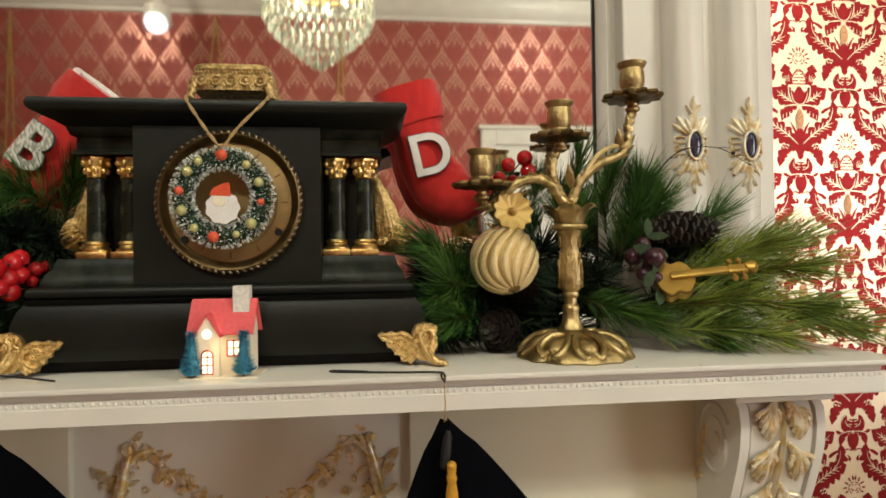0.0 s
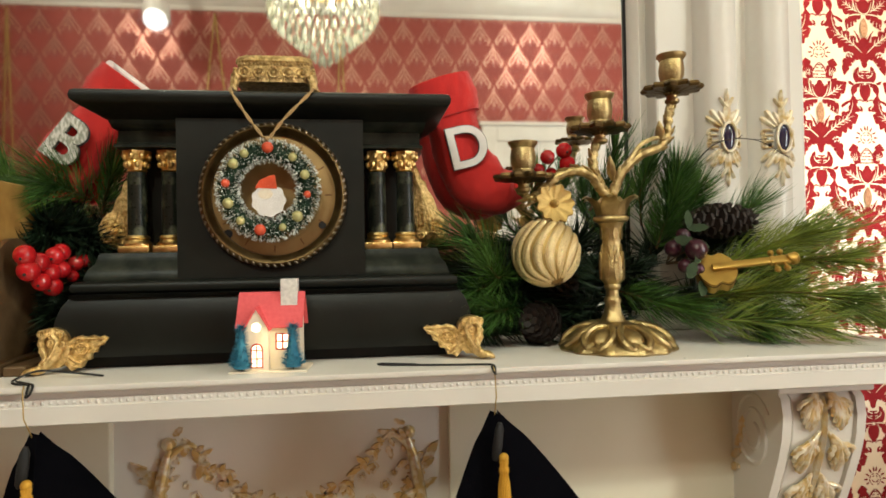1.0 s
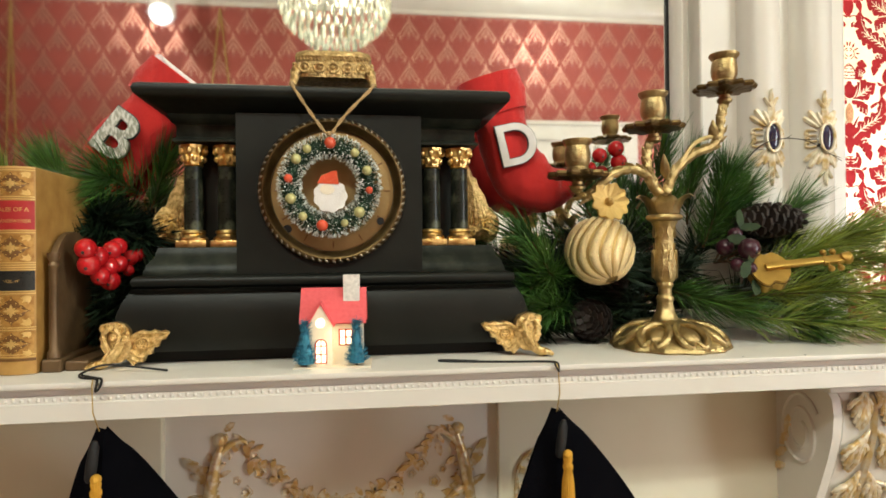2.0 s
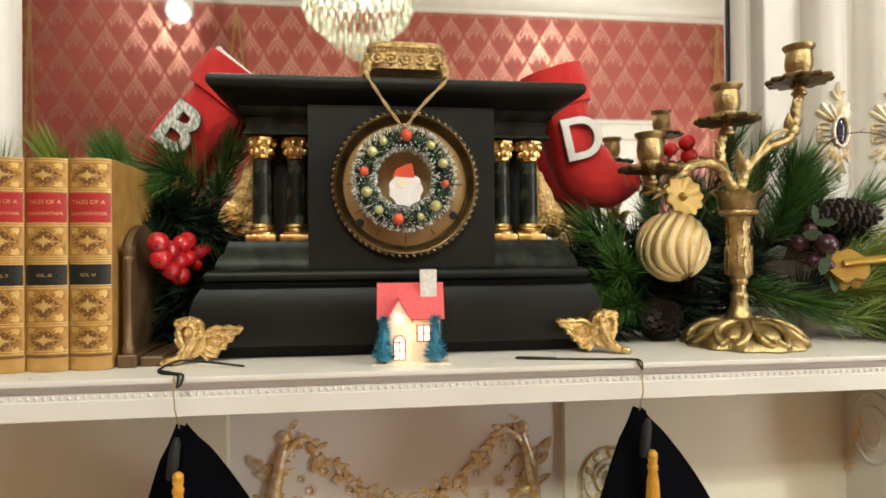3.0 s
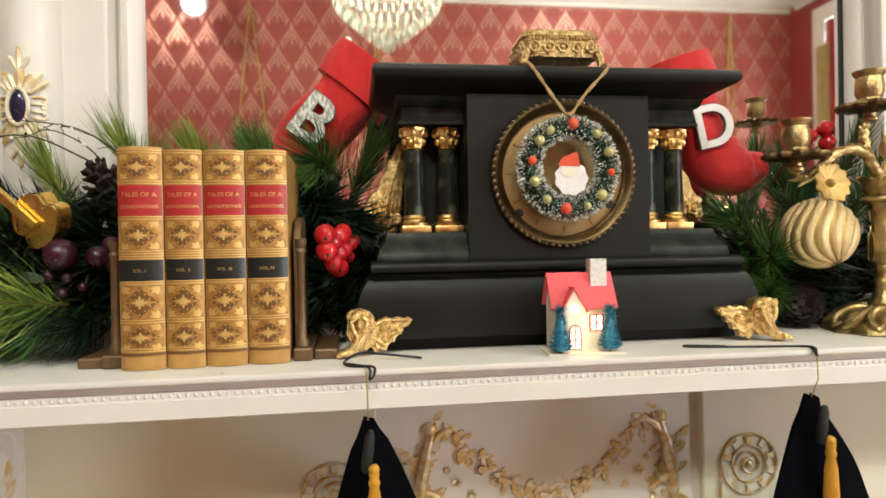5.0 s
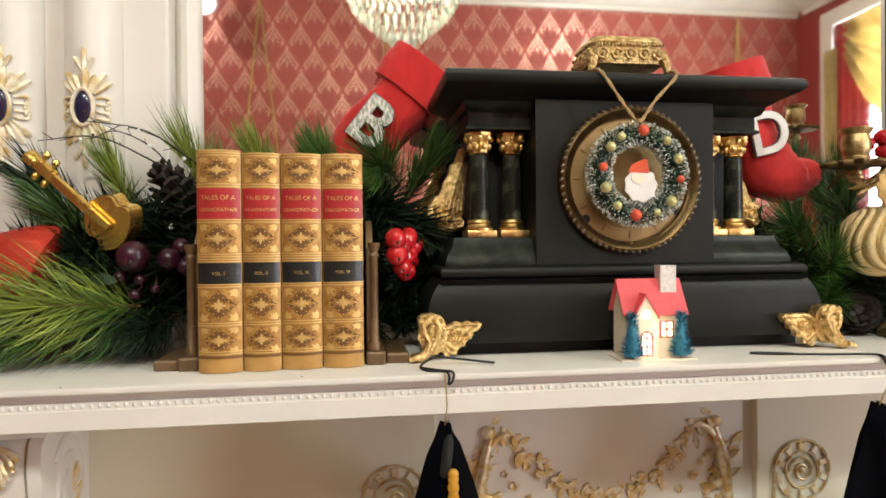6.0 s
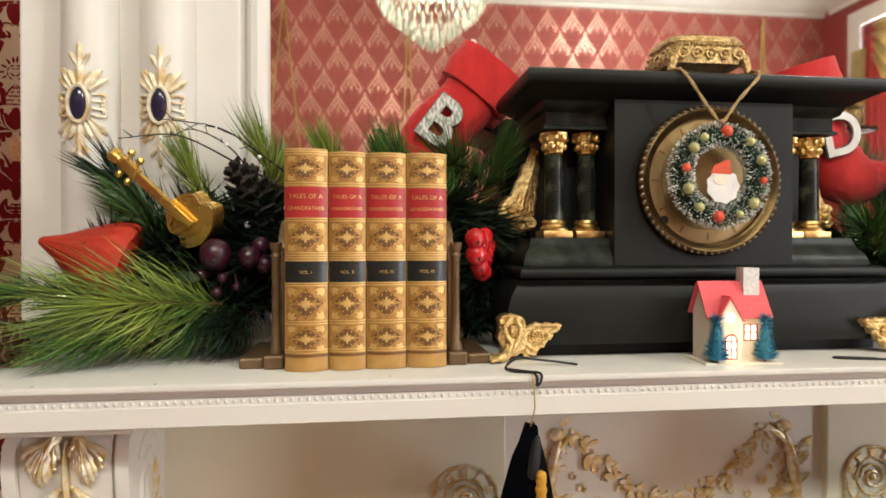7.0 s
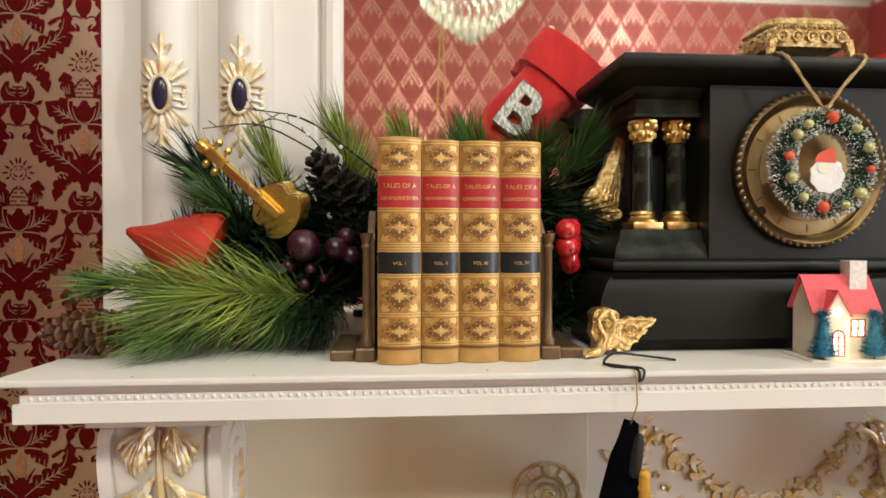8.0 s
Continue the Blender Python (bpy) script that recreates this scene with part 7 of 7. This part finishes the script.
violin((-0.657, 0.708, 1.356), Euler((radians(80), radians(0), radians(0))).to_matrix().to_4x4() @ Euler((0, 0, radians(137))).to_matrix().to_4x4() @ Euler((radians(-32), 0, 0)).to_matrix().to_4x4(), "bright gold toy violin standing in the garland", BRIGHTGOLD, 1.14)

# red bell-shaped bauble on its side
bb = thing("red_bauble", (-0.745, 0.7356, 1.27), "red glitter finial bauble lying in the garland", "bauble")
bm = lathe(bmesh.new(), [(0.0008, 0.062), (0.004, 0.060), (0.0070, 0.054), (0.0125, 0.043), (0.0215, 0.030), (0.032, 0.016), (0.041, 0.000), (0.0455, -0.014), (0.0435, -0.021), (0.034, -0.026), (0.014, -0.030), (0.004, -0.031)], Matrix.Translation((-0.7455, 0.738, 1.3115)) @ Vector((-0.90, -0.12, 0.34)).to_track_quat("Z", "Y").to_matrix().to_4x4(), 80, 0.016, 16, 0.22)
part("bauble", bm, REDGLITTER, bb)


def twig(pts, r, label, seed):
    t = thing("bare_twig", pts[0], label, "twig")
    line = curve(pts, 8)
    main = part("twig", tube(bmesh.new(), line, [r * (1 - 0.7 * i / len(line)) for i in range(len(line))], 6), CONE, t)
    rnd = random.Random(seed)
    for i in range(4, len(line) - 2, 3):
        p, d = line[i], (line[i + 1] - line[i - 1]).normalized()
        o = Vector((rnd.uniform(-1, 1), rnd.uniform(-0.6, 0.2), rnd.uniform(-1, 1))).normalized()
        ln = rnd.uniform(0.006, 0.018)
        part("side_shoot", tube(bmesh.new(), [p, p + (d * 0.7 + o * 0.6) * ln], [r * 0.5, r * 0.25], 5), CONE, main)
        if rnd.random() < 0.55:
            part("bud", ball(bmesh.new(), p + (d * 0.7 + o * 0.6) * ln, rnd.uniform(0.0012, 0.0026), 6, 5), SNOW if rnd.random() < 0.5 else CONE, main)


twig([(-0.56, 0.77, 1.395), (-0.60, 0.765, 1.425), (-0.64, 0.76, 1.45), (-0.70, 0.755, 1.458)], 0.0013, "bare dark twig with pale buds in the garland", 1)
twig([(-0.57, 0.765, 1.385), (-0.625, 0.755, 1.415), (-0.68, 0.75, 1.44), (-0.735, 0.745, 1.435)], 0.0013, "bare dark twig with pale buds in the garland", 2)
twig([(-0.60, 0.77, 1.39), (-0.63, 0.765, 1.43), (-0.665, 0.76, 1.448), (-0.69, 0.76, 1.44)], 0.0011, "bare dark twig with pale buds in the garland", 3)
twig([(0.34, 0.74, 1.40), (0.38, 0.73, 1.455), (0.43, 0.72, 1.462), (0.475, 0.71, 1.435)], 0.0010, "bare dark twig arching over the garland", 4)
rnd = random.Random(5)
for cx, cy, cz in ((0.322, 0.672, 1.335), (0.318, 0.664, 1.312), (0.325, 0.690, 1.352), (-0.665, 0.690, 1.300), (0.330, 0.668, 1.292)):
    lf = thing("artificial_leaf", (cx, cy, cz), "dusty green artificial leaf beside the grapes", "leaf", "artificial leaves")
    for k in range(2):
        m = Matrix.Translation((cx, cy, cz)) @ Euler((radians(70 + rnd.uniform(-20, 20)), rnd.uniform(-0.4, 0.4), rnd.uniform(-0.5, 0.5))).to_matrix().to_4x4() @ pose(0, 0, 0, 0, 0, rnd.uniform(0, 360))
        part("blade", prism(bmesh.new(), leaf((0, 0), (0.022, 0.004), 0.014, 4, 0.1, 12), m, 0.0008, 0), LEAFGREEN, lf)

# ---- chandelier and ceiling spot, seen in the mirror ----
ch = thing("chandelier", (CHX, CHY, CEILZ), "cut crystal chandelier with gilt frame", "chandelier")
cry = bmesh.new()
rings(cry, [[(r * math.cos(a), r * math.sin(a), zz) for a in [2 * math.pi * k / 6 for k in range(6)]] for r, zz in ((0.001, -0.030), (0.0075, -0.016), (0.0085, 0.0), (0.005, 0.016), (0.001, 0.026))])
cry_mesh = mesh_of("crystal", cry, CRYSTAL, False)
count = 0
for tier, (r, zz, n) in enumerate(((0.02, 0.030, 4), (0.055, 0.055, 9), (0.09, 0.085, 14), (0.125, 0.115, 20), (0.16, 0.145, 24), (0.195, 0.175, 30), (0.225, 0.210, 34), (0.242, 0.250, 36), (0.245, 0.295, 36), (0.245, 0.340, 36), (0.245, 0.385, 36))):
    for k in range(n):
        a = 2 * math.pi * (k + 0.5 * (tier % 2)) / n
        ob = part("crystal", cry_mesh, CRYSTAL, ch)
        ob.matrix_basis = pose(CHX + r * math.cos(a), CHY + r * math.sin(a), CHZ + zz, 0, 0, math.degrees(a))
        ob.visible_shadow = False
        count += 1
ob = part("crystal", cry_mesh, CRYSTAL, ch, "lowest pendant drop")
ob.matrix_basis = pose(CHX, CHY, CHZ + 0.03)
for r, zz in ((0.245, 0.43), (0.20, 0.52), (0.245, 0.405)):
    pts = [(CHX + r * math.cos(a), CHY + r * math.sin(a), CHZ + zz) for a in [2 * math.pi * k / 40 for k in range(42)]]
    part("gilt_ring", tube(bmesh.new(), pts, 0.009, 8), GILT, ch)
part("rod", tube(bmesh.new(), [(CHX, CHY, CHZ + 0.42), (CHX, CHY, CEILZ)], 0.012, 10), GILT, ch)
for k in range(5):
    a = 2 * math.pi * k / 5
    part("spoke", tube(bmesh.new(), [(CHX, CHY, CHZ + 0.43), (CHX + 0.245 * math.cos(a), CHY + 0.245 * math.sin(a), CHZ + 0.43)], 0.006, 6), GILT, ch)
    part("bulb", ball(bmesh.new(), (CHX + 0.12 * math.cos(a), CHY + 0.12 * math.sin(a), CHZ + 0.33), 0.018, 10, 8, (1, 1, 1.6)), BULB, ch, "lit candle bulb")

sp = thing("ceiling_spotlight", (-1.42, -2.78, 3.0), "white round ceiling spotlight, lit", "spotlight")
part("canister", lathe(bmesh.new(), [(0.03, CEILZ), (0.03, 3.12), (0.085, 3.10), (0.088, 2.98), (0.06, 2.95), (0.058, 2.97)], pose(-1.42, -2.78, 0), 28), WHITE, sp)
part("lens", ball(bmesh.new(), (-1.42, -2.755, 2.985), 0.078, 20, 14), BULB2, sp, "bright round diffuser")

# picture cords on the wall opposite
for xc, half in ((-2.53, 0.05), (-1.10, 0.17), (-0.18, 0.06), (2.70, 0.07)):
    pc = thing("hanging_picture", (xc, OPPY, 1.2), "dark framed picture hung on gold cords", "picture", "pictures on the wall opposite")
    for s in (-1, 1):
        part("cord", tube(bmesh.new(), [(xc, OPPY + 0.02, 3.16), (xc + s * half, OPPY + 0.02, 1.55)], 0.006, 6), THREAD, pc, "gold picture cord")
    w = half + 0.12
    bm = bmesh.new()
    for x0, x1, z0, z1 in ((xc - w, xc - w + 0.05, 1.0, 1.6), (xc + w - 0.05, xc + w, 1.0, 1.6), (xc - w + 0.05, xc + w - 0.05, 1.0, 1.05), (xc - w + 0.05, xc + w - 0.05, 1.55, 1.6)):
        box(bm, x0, x1, OPPY, OPPY + 0.03, z0, z1, 0.005)
    part("frame", bm, GILT, pc, "", False)
    part("canvas", box(bmesh.new(), xc - w + 0.05, xc + w - 0.05, OPPY, OPPY + 0.015, 1.05, 1.55), DARKCANVAS, pc, "", False)
